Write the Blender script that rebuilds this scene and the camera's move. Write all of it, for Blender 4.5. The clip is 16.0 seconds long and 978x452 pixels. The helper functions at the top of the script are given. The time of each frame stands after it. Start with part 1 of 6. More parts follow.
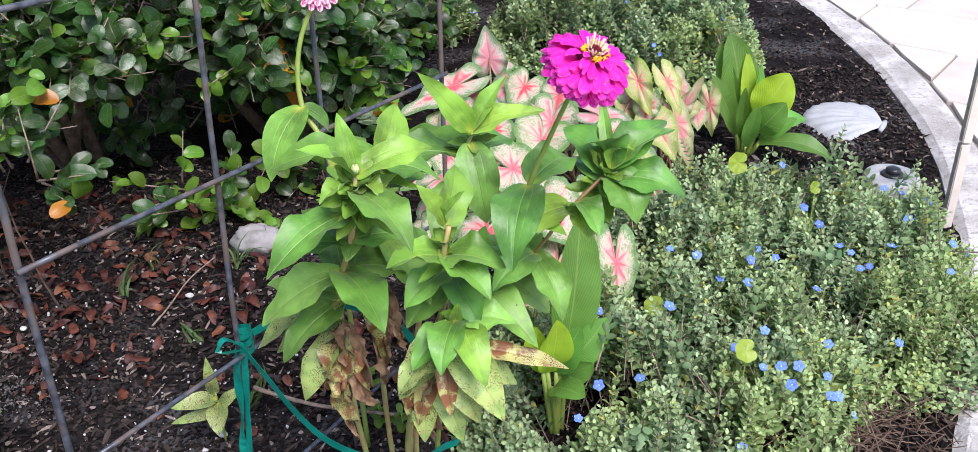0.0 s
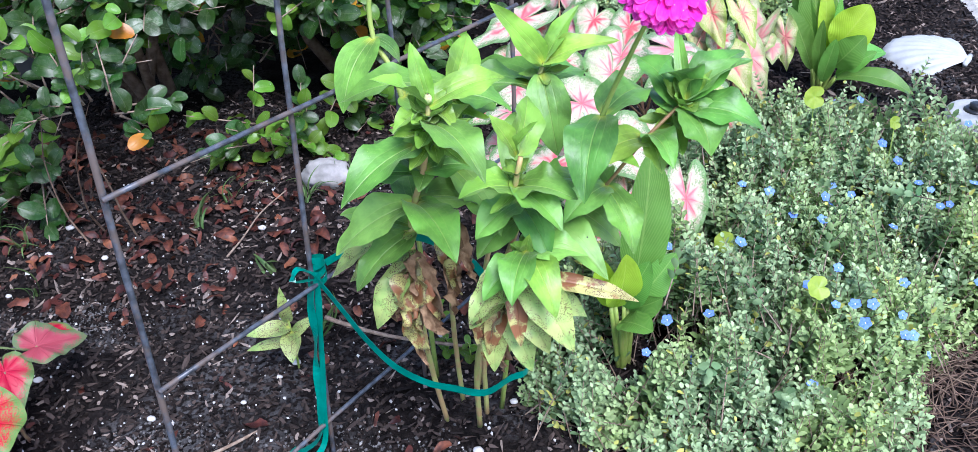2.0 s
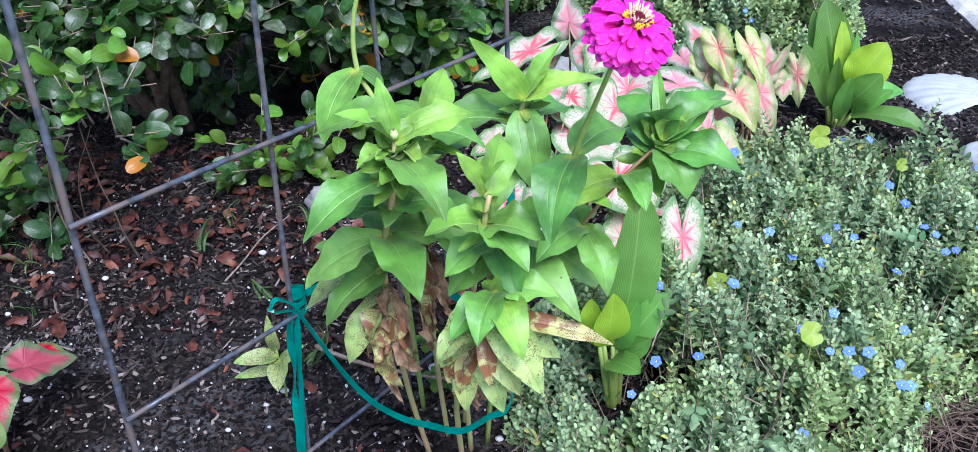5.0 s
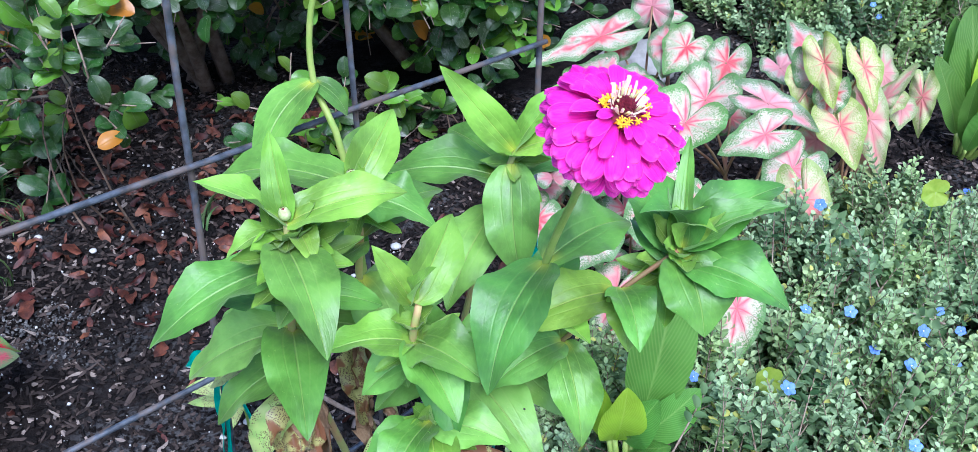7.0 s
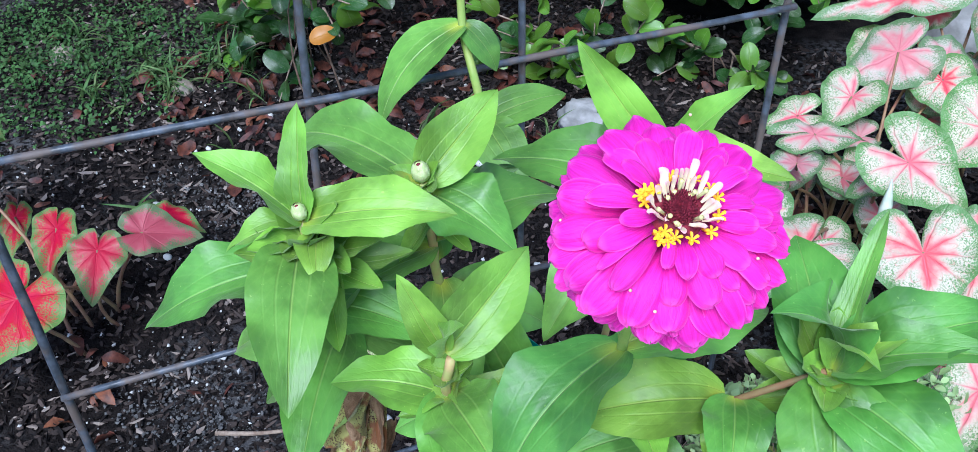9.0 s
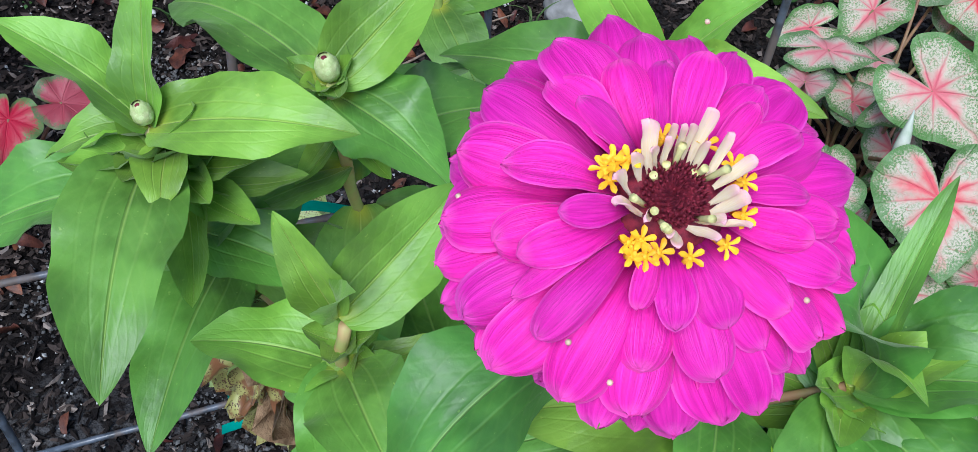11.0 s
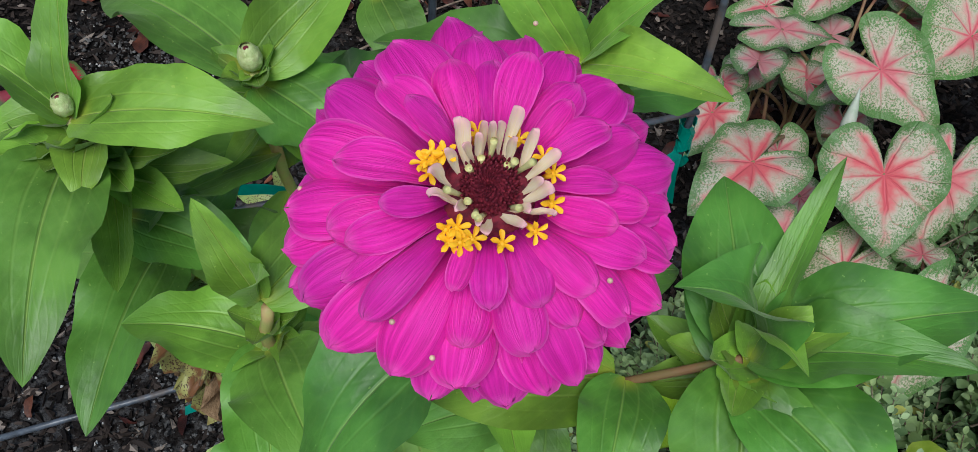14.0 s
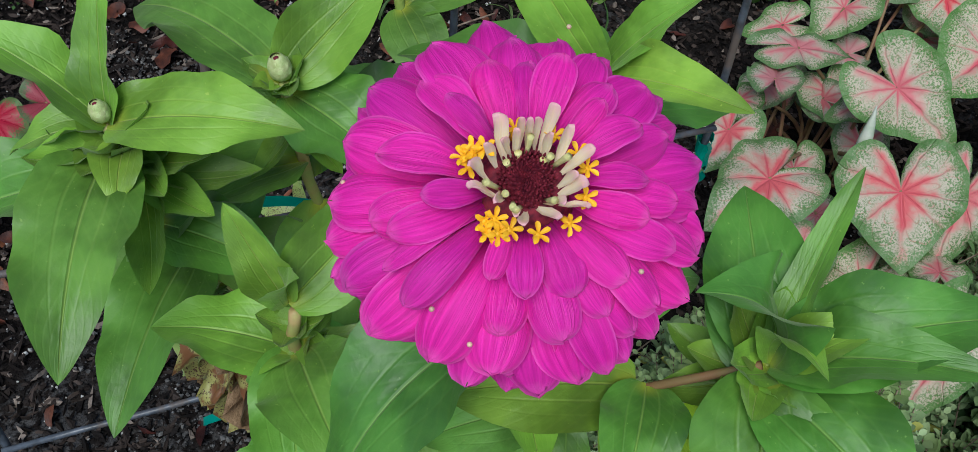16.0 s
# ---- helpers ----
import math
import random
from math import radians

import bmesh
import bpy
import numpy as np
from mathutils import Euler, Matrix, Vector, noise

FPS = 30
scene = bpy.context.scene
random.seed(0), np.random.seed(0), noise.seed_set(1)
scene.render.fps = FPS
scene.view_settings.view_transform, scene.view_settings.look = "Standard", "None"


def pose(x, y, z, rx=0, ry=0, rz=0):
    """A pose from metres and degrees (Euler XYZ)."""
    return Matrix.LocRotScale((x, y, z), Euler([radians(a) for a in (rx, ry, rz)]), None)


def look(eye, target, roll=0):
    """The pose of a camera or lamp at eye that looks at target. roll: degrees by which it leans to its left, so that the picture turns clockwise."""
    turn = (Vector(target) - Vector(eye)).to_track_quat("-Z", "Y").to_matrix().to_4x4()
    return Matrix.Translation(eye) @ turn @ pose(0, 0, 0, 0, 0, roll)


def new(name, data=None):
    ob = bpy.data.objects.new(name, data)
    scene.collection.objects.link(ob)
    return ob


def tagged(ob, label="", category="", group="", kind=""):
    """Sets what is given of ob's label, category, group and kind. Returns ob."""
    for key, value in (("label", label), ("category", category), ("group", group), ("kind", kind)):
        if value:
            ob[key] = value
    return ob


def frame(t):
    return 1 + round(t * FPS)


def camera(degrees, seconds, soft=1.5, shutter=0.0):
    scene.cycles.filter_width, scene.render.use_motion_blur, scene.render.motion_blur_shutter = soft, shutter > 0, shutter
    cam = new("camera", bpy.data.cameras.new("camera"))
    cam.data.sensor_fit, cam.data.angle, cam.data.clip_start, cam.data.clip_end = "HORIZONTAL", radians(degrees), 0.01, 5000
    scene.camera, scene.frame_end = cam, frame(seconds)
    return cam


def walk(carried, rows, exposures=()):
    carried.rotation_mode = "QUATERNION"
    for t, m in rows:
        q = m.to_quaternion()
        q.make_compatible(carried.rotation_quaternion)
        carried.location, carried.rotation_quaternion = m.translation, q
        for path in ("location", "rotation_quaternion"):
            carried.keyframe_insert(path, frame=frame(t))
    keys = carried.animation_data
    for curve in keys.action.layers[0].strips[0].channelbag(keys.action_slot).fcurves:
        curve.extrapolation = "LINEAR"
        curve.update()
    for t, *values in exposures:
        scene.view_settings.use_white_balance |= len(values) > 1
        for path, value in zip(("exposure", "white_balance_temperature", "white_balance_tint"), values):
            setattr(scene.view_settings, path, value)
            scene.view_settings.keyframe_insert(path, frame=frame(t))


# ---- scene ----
cam = camera(54.6, 16.0, soft=0.5)
PATH = [
    (0, (0.044, 0.065, 1.068), (-0.007, 1.803, 0.08), -2.1),
    (0.5, (0.036, 0.065, 1.06), (-0.026, 1.783, 0.038), -2.1),
    (1, (0.031, 0.06, 1.062), (-0.115, 1.748, -0.001), -3.6),
    (1.5, (0.032, 0.059, 1.062), (-0.147, 1.731, -0.02), -4.1),
    (2, (0.035, 0.061, 1.061), (-0.151, 1.727, -0.031), -4.1),
    (2.5, (0.04, 0.06, 1.063), (-0.143, 1.721, -0.034), -4.1),
    (3, (0.046, 0.055, 1.07), (-0.134, 1.724, -0.018), -4.1),
    (3.5, (0.049, 0.058, 1.079), (-0.119, 1.749, 0.025), -3.8),
    (3.7, (0.054, 0.053, 1.08), (-0.113, 1.747, 0.03), -3.9),
    (5.8, (0.153, 0.192, 1.051), (-0.148, 1.871, 0.007), -3.3),
    (6, (0.168, 0.231, 1.052), (-0.133, 1.907, 0.004), -3.2),
    (6.5, (0.176, 0.327, 1.036), (-0.186, 1.97, -0.047), -3.7),
    (7, (0.175, 0.421, 1.023), (-0.287, 1.994, -0.123), -1.5),
    (7.5, (0.17, 0.473, 1.009), (-0.49, 1.922, -0.202), -3.1),
    (8, (0.204, 0.536, 1.011), (-0.731, 1.807, -0.219), -3.7),
    (8.2, (0.224, 0.565, 1.002), (-0.746, 1.8, -0.236), -3.0),
    (10.3, (0.184, 0.733, 0.947), (-0.7, 1.892, -0.423), -1.7),
    (10.5, (0.176, 0.745, 0.93), (-0.701, 1.899, -0.447), -0.0),
    (11, (0.166, 0.758, 0.902), (-0.667, 1.84, -0.559), 1.8),
    (11.5, (0.175, 0.769, 0.9), (-0.629, 1.835, -0.589), 2.0),
    (12, (0.185, 0.776, 0.9), (-0.598, 1.838, -0.603), 2.5),
    (12.5, (0.189, 0.773, 0.912), (-0.589, 1.842, -0.588), 2.6),
    (13, (0.188, 0.775, 0.911), (-0.591, 1.846, -0.588), 2.5),
    (13.5, (0.19, 0.773, 0.912), (-0.593, 1.847, -0.582), 2.4),
    (14, (0.194, 0.769, 0.915), (-0.592, 1.846, -0.576), 2.2),
    (14.5, (0.193, 0.768, 0.916), (-0.604, 1.85, -0.565), 2.0),
    (15, (0.193, 0.766, 0.917), (-0.614, 1.848, -0.559), 1.7),
    (15.5, (0.193, 0.765, 0.915), (-0.625, 1.846, -0.555), 1.6),
    (16, (0.196, 0.759, 0.917), (-0.631, 1.842, -0.547), 1.7),
]
walk(cam, [(t, look(eye, target, roll)) for t, eye, target, roll in PATH],
     exposures=((0, 1.0, 6300, 20), (1.5, 1.38, 5600, 18), (2.6, 1.17, 5600, 18), (3.7, 1.05, 5600, 19), (5.8, 1.20, 5300, 16), (8.2, 1.12, 5250, 12), (10.3, .66, 5350, 6), (11.5, .44, 5900, 8), (12.8, .16, 6350, 8), (13.5, .0, 6250, 5), (16, -.06, 6100, 4)))

# ---- light ----
world = bpy.data.worlds.new("sky")
scene.world = world
world.use_nodes = True
wn = world.node_tree.nodes
sky = wn.new("ShaderNodeTexSky")
sky.sky_type = "NISHITA"
sky.sun_disc = False
sky.sun_elevation = radians(54)
sky.sun_rotation = radians(153)
wn["Background"].inputs["Strength"].default_value = 0.12
world.node_tree.links.new(sky.outputs[0], wn["Background"].inputs["Color"])

sun = new("sun", bpy.data.lights.new("sun", "SUN"))
sun.data.energy = 3.0
sun.data.angle = radians(32)
sun.data.color = (1.0, 0.975, 0.95)
sun.matrix_world = look((0.9, -1.75, 2.7), (0, 0, 0))

# ---- material tools ----


def material(name, rough=0.6, spec=0.5):
    m = bpy.data.materials.new(name)
    m.use_nodes = True
    b = m.node_tree.nodes["Principled BSDF"]
    b.inputs["Roughness"].default_value = rough
    b.inputs["Specular IOR Level"].default_value = spec
    return m


def node(m, kind, links=None, **values):
    """A node of m; values set its settings, links feed its inputs (by name or number)."""
    n = m.node_tree.nodes.new("ShaderNode" + kind)
    for k, v in values.items():
        setattr(n, k, v)
    for k, v in (links or {}).items():
        feed(m, v, n.inputs[k])
    return n


def feed(m, v, socket):
    if isinstance(v, bpy.types.NodeSocket):
        m.node_tree.links.new(v, socket)
    elif isinstance(v, bpy.types.Node):
        m.node_tree.links.new(v.outputs[0], socket)
    elif isinstance(v, tuple) and len(v) == 3 and socket.type == "RGBA":
        socket.default_value = (*v, 1)
    else:
        socket.default_value = v


def maths(m, op, a, b=0.0, c=0.0, clamp=False):
    return node(m, "Math", {0: a, 1: b, 2: c}, operation=op, use_clamp=clamp).outputs[0]


def mix(m, f, a, b, how="MIX"):
    n = node(m, "Mix", data_type="RGBA", blend_type=how)
    feed(m, f, n.inputs[0])
    feed(m, a, n.inputs[6])
    feed(m, b, n.inputs[7])
    return n.outputs[2]


def ramp(m, f, lo, hi, clamp=True):
    n = node(m, "MapRange", {0: f, 1: lo, 2: hi, 3: 0.0, 4: 1.0}, clamp=clamp, interpolation_type="SMOOTHSTEP")
    return n.outputs[0]


def noise_at(m, scale, detail=3.0, where=None, rough=0.55, dist=0.0):
    n = node(m, "TexNoise", {"Scale": scale, "Detail": detail, "Roughness": rough, "Distortion": dist})
    if where is None:
        where = node(m, "TexCoord").outputs["Object"]
    feed(m, where, n.inputs["Vector"])
    return n.outputs[0]


def bump(m, height, strength=0.3, distance=0.002):
    b = m.node_tree.nodes["Principled BSDF"]
    n = node(m, "Bump", {"Height": height, "Strength": strength, "Distance": distance})
    m.node_tree.links.new(n.outputs[0], b.inputs["Normal"])
    return n


def paint(m, colour, rough=None):
    b = m.node_tree.nodes["Principled BSDF"]
    feed(m, colour, b.inputs["Base Color"])
    if rough is not None:
        feed(m, rough, b.inputs["Roughness"])


def translucent(m, colour, amount):
    """Lets light through thin leaves and petals."""
    t = m.node_tree
    out, b = t.nodes["Material Output"], t.nodes["Principled BSDF"]
    tr = node(m, "BsdfTranslucent")
    feed(m, colour, tr.inputs[0])
    mx = node(m, "MixShader", {0: amount})
    t.links.new(b.outputs[0], mx.inputs[1])
    t.links.new(tr.outputs[0], mx.inputs[2])
    t.links.new(mx.outputs[0], out.inputs[0])


def hue(m, colour, h=0.5, s=1.0, v=1.0):
    return node(m, "HueSaturation", {"Hue": h, "Saturation": s, "Value": v, "Color": colour}).outputs[0]


def across(m):
    """Along (0 to 1) and unsigned across (0 to 1) of a leaf, from its UV, and the UV itself."""
    uv = node(m, "UVMap")
    sep = node(m, "SeparateXYZ", {0: uv})
    a = maths(m, "ABSOLUTE", maths(m, "MULTIPLY_ADD", sep.outputs[1], 2.0, -1.0))
    return sep.outputs[0], a, uv.outputs[0]


def line(m, a, at, half):
    """1 on the line a = at, falling to 0 at half from it."""
    d = maths(m, "ABSOLUTE", maths(m, "SUBTRACT", a, at))
    return maths(m, "SUBTRACT", 1.0, ramp(m, d, 0.0, half))


def per_object(m):
    return node(m, "ObjectInfo").outputs["Random"]


def per_object_two(m):
    """A second random number for each object."""
    return maths(m, "FRACT", maths(m, "MULTIPLY", per_object(m), 17.31))


def per_island(m):
    return node(m, "NewGeometry").outputs["Random Per Island"]


# ---- materials ----


def zinnia_leaf_material(name, green, pale, spots=0.0, brown=0.0):
    m = material(name, 0.34, 0.5)
    s, a, uv = across(m)
    r = per_object(m)
    rib = line(m, a, 0.0, 0.045)
    bent = maths(m, "MULTIPLY_ADD", s, 0.12, a)
    side = maths(m, "MAXIMUM", line(m, bent, 0.40, 0.045), maths(m, "MULTIPLY", line(m, maths(m, "MULTIPLY_ADD", s, 0.2, a), 0.72, 0.04), 0.35))
    side = maths(m, "MULTIPLY", side, maths(m, "SUBTRACT", 1.0, ramp(m, s, 0.35, 0.95)))
    # fine cross veins that run forward to the margin
    phase = maths(m, "MULTIPLY_ADD", s, 70.0, maths(m, "MULTIPLY", a, -26.0))
    fine = maths(m, "POWER", maths(m, "MULTIPLY_ADD", maths(m, "SINE", phase), 0.5, 0.5), 6.0)
    where = node(m, "TexCoord").outputs["Object"]
    blotch = noise_at(m, 28.0, 4.0, where)
    grain = noise_at(m, 600.0, 2.0, where)
    c = mix(m, ramp(m, blotch, 0.35, 0.7), tuple(x * 0.72 for x in green), tuple(x * 1.42 for x in green))
    c = mix(m, maths(m, "MULTIPLY", fine, 0.05), c, pale)
    c = mix(m, maths(m, "MULTIPLY", side, 0.17), c, pale)
    c = mix(m, maths(m, "MULTIPLY", rib, 0.60), c, pale)
    cloud = noise_at(m, 55.0, 5.0, where, 0.65)
    c = mix(m, maths(m, "MULTIPLY", ramp(m, cloud, 0.45, 0.75), 0.10), c, pale)
    c = mix(m, maths(m, "MULTIPLY", ramp(m, noise_at(m, 420.0, 2.0, where), 0.70, 0.76), 0.5), c, pale)
    specks = node(m, "TexVoronoi", {"Vector": where, "Scale": 48.0})
    few = maths(m, "GREATER_THAN", node(m, "SeparateXYZ", {0: specks.outputs["Color"]}).outputs[0], 0.72)
    dot = maths(m, "MULTIPLY", maths(m, "LESS_THAN", specks.outputs["Distance"], 0.055), few)
    c = mix(m, dot, c, (0.02, 0.018, 0.012))
    # yellowish leaf foot, with the sun's glow on it put into the colour
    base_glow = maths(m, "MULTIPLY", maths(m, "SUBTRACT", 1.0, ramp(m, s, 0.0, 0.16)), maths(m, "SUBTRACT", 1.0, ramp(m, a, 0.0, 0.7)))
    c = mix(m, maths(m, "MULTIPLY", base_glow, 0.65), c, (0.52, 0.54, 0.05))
    if spots:
        v = node(m, "TexVoronoi", {"Vector": where, "Scale": 700.0})
        dots = maths(m, "LESS_THAN", v.outputs["Distance"], maths(m, "MULTIPLY_ADD", noise_at(m, 160.0, 2.0, where), 0.62, 0.06))
        gate = maths(m, "GREATER_THAN", noise_at(m, 70.0, 3.0, where), 0.62 - 0.20 * spots)
        c = mix(m, maths(m, "MULTIPLY", ramp(m, noise_at(m, 40.0, 3.0, where), 0.42, 0.62), 0.50 * spots), c, (0.44, 0.46, 0.15))
        c = mix(m, maths(m, "MULTIPLY", dots, gate), c, (0.085, 0.04, 0.02))
    if brown:
        c = mix(m, ramp(m, noise_at(m, 50.0, 5.0, where), 0.62 - 0.3 * brown, 0.7 - 0.25 * brown), c, (0.20, 0.085, 0.03))
    c = hue(m, c, maths(m, "MULTIPLY_ADD", r, 0.022, 0.486), 1.0, maths(m, "MULTIPLY_ADD", per_object_two(m), 0.36, 0.84))
    rough = maths(m, "MULTIPLY_ADD", blotch, 0.30, 0.30)
    paint(m, c, rough)
    h = maths(m, "ADD", maths(m, "MULTIPLY", rib, -1.1), maths(m, "MULTIPLY", side, -0.25))
    h = maths(m, "ADD", h, maths(m, "MULTIPLY", fine, -0.05))
    h = maths(m, "ADD", h, maths(m, "MULTIPLY", grain, 0.12))
    h = maths(m, "ADD", h, maths(m, "MULTIPLY", noise_at(m, 60.0, 2.0, where), 1.5))
    bump(m, h, 0.6, 0.0014)
    b = m.node_tree.nodes["Principled BSDF"]
    b.inputs["Sheen Weight"].default_value = 0.17
    b.inputs["Sheen Roughness"].default_value = 0.45
    b.inputs["Sheen Tint"].default_value = (0.92, 1.0, 0.72, 1)
    translucent(m, hue(m, c, 0.490, 1.0, 1.5), 0.17)
    return m


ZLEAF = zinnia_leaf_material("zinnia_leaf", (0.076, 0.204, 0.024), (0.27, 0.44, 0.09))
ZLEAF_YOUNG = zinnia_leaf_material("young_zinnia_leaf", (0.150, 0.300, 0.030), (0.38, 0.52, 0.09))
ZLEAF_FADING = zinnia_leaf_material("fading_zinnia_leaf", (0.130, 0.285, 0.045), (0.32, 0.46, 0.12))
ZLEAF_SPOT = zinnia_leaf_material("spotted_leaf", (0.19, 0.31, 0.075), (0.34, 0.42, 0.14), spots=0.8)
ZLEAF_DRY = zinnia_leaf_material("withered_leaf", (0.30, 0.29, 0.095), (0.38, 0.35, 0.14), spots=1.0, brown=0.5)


def stem_material():
    m = material("stem", 0.55, 0.35)
    where = node(m, "TexCoord").outputs["Object"]
    n = noise_at(m, 40.0, 3.0, where)
    streak = noise_at(m, 200.0, 2.0, where)
    c = mix(m, ramp(m, n, 0.42, 0.62), (0.36, 0.38, 0.11), (0.42, 0.26, 0.12))
    c = mix(m, maths(m, "MULTIPLY", streak, 0.4), c, (0.40, 0.38, 0.16))
    paint(m, c)
    bump(m, streak, 0.3, 0.0008)
    return m


def plain(name, a, b, scale, rough=0.6, spec=0.4, relief=0.3, depth=0.001, random=0.0, island=0.0, through_it=0.0):
    m = material(name, rough, spec)
    where = node(m, "TexCoord").outputs["Object"]
    n = noise_at(m, scale, 4.0, where)
    fine = noise_at(m, scale * 7, 3.0, where)
    c = mix(m, ramp(m, n, 0.3, 0.7), a, b)
    c = mix(m, maths(m, "MULTIPLY", fine, 0.35), c, tuple(x * 0.6 for x in a))
    if random:
        r = per_object(m)
        c = hue(m, c, 0.5, 1.0, maths(m, "MULTIPLY_ADD", r, random * 2, 1 - random))
    if island:
        r = per_island(m)
        c = hue(m, c, maths(m, "MULTIPLY_ADD", r, 0.03, 0.485), 1.0, maths(m, "MULTIPLY_ADD", r, island * 2, 1 - island))
    paint(m, c, maths(m, "MULTIPLY_ADD", n, 0.25, rough - 0.12))
    bump(m, fine, relief, depth)
    if through_it:
        translucent(m, hue(m, c, 0.49, 1.1, 1.4), through_it)
    return m


STEM = stem_material()
STEM_RED = plain("red_stem", (0.24, 0.12, 0.06), (0.20, 0.17, 0.06), 60.0, 0.5, 0.35)
STEM_GREEN = plain("green_stem", (0.22, 0.34, 0.06), (0.30, 0.36, 0.09), 60.0, 0.5, 0.35)
BUD = plain("bud_scale", (0.40, 0.48, 0.18), (0.56, 0.60, 0.30), 400.0, 0.5, 0.35, island=0.22)
DEAD = plain("dead_leaf", (0.22, 0.125, 0.065), (0.54, 0.36, 0.21), 70.0, 0.85, 0.2, 0.6, 0.002, random=0.3)


def steel_material():
    m = material("trellis_steel", 0.4, 0.5)
    where = node(m, "TexCoord").outputs["Object"]
    n = noise_at(m, 70.0, 4.0, where)
    rust = ramp(m, noise_at(m, 14.0, 5.0, where, 0.65), 0.47, 0.60)
    c = mix(m, ramp(m, n, 0.3, 0.7), (0.026, 0.030, 0.036), (0.085, 0.100, 0.125))
    c = mix(m, maths(m, "MULTIPLY", rust, 0.8), c, (0.105, 0.075, 0.058))
    paint(m, c, maths(m, "MULTIPLY_ADD", rust, 0.35, 0.34))
    bump(m, noise_at(m, 500.0, 3.0, where), 0.3, 0.0006)
    return m


STEEL = steel_material()
RIBBON = plain("ribbon", (0.0, 0.17, 0.125), (0.0, 0.27, 0.20), 30.0, 0.32, 0.5, 0.1, 0.0005, through_it=0.15)


def petal_material():
    m = material("petal", 0.48, 0.3)
    s, a, uv = across(m)
    r = per_object(m)
    drift = node(m, "CombineXYZ", {0: maths(m, "MULTIPLY", r, 9.0), 1: maths(m, "MULTIPLY", r, 31.0)})
    own = node(m, "VectorMath", {0: uv, 1: drift.outputs[0]}, operation="ADD").outputs[0]
    st = noise_at(m, 1.0, 3.0, node(m, "Mapping", {"Vector": own, "Scale": (1.6, 14.0, 1.0)}).outputs[0])
    thread = noise_at(m, 1.0, 2.0, node(m, "Mapping", {"Vector": own, "Scale": (3.0, 55.0, 1.0)}).outputs[0])
    soft = noise_at(m, 90.0, 3.0)
    c = mix(m, ramp(m, st, 0.32, 0.72), (0.60, 0.008, 0.315), (0.82, 0.022, 0.465))
    c = mix(m, maths(m, "MULTIPLY", ramp(m, soft, 0.45, 0.75), 0.25), c, (0.80, 0.020, 0.46))
    c = mix(m, maths(m, "MULTIPLY", ramp(m, thread, 0.52, 0.72), 0.22), c, (0.86, 0.08, 0.56))
    c = mix(m, maths(m, "MULTIPLY", maths(m, "SUBTRACT", 1.0, ramp(m, thread, 0.30, 0.45)), 0.25), c, (0.48, 0.003, 0.24))
    rim = maths(m, "MULTIPLY", ramp(m, a, 0.86, 1.0), 0.6)
    c = mix(m, rim, c, (0.80, 0.12, 0.55))
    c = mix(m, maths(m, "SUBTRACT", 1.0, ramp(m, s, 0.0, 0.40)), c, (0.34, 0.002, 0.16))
    tip = maths(m, "MULTIPLY", ramp(m, maths(m, "MULTIPLY_ADD", soft, 0.12, s), 0.96, 1.06), 0.5)
    c = mix(m, tip, c, (0.80, 0.12, 0.52))
    c = hue(m, c, maths(m, "MULTIPLY_ADD", r, 0.016, 0.497), 1.0, maths(m, "MULTIPLY_ADD", r, 0.30, 0.92))
    paint(m, c)
    h = maths(m, "ADD", st, maths(m, "MULTIPLY", thread, 0.7))
    h = maths(m, "ADD", h, maths(m, "MULTIPLY", noise_at(m, 1500.0, 2.0), 0.2))
    bump(m, h, 0.55, 0.0009)
    b = m.node_tree.nodes["Principled BSDF"]
    b.inputs["Sheen Weight"].default_value = 0.05
    b.inputs["Sheen Tint"].default_value = (1, 0.6, 0.9, 1)
    translucent(m, hue(m, c, 0.5, 1.0, 1.25), 0.24)
    return m


PETAL = petal_material()


def tongue_material():
    """Cream below, fading to dusty pink at the rolled tip."""
    m = material("withered_petal", 0.6, 0.3)
    s, a, uv = across(m)
    streaks = node(m, "Mapping", {"Vector": uv, "Scale": (2.0, 14.0, 1.0)})
    st = noise_at(m, 1.0, 3.0, streaks.outputs[0])
    c = mix(m, ramp(m, st, 0.3, 0.7), (0.92, 0.78, 0.46), (0.95, 0.86, 0.68))
    c = mix(m, ramp(m, maths(m, "ADD", s, maths(m, "MULTIPLY", st, 0.35)), 0.62, 1.15), c, (0.86, 0.46, 0.50))
    c = mix(m, maths(m, "MULTIPLY", ramp(m, a, 0.7, 1.0), 0.35), c, (0.78, 0.42, 0.44))
    c = hue(m, c, 0.5, 1.0, maths(m, "MULTIPLY_ADD", per_object(m), 0.15, 0.90))
    paint(m, c)
    bump(m, st, 0.4, 0.0005)
    translucent(m, c, 0.22)
    return m


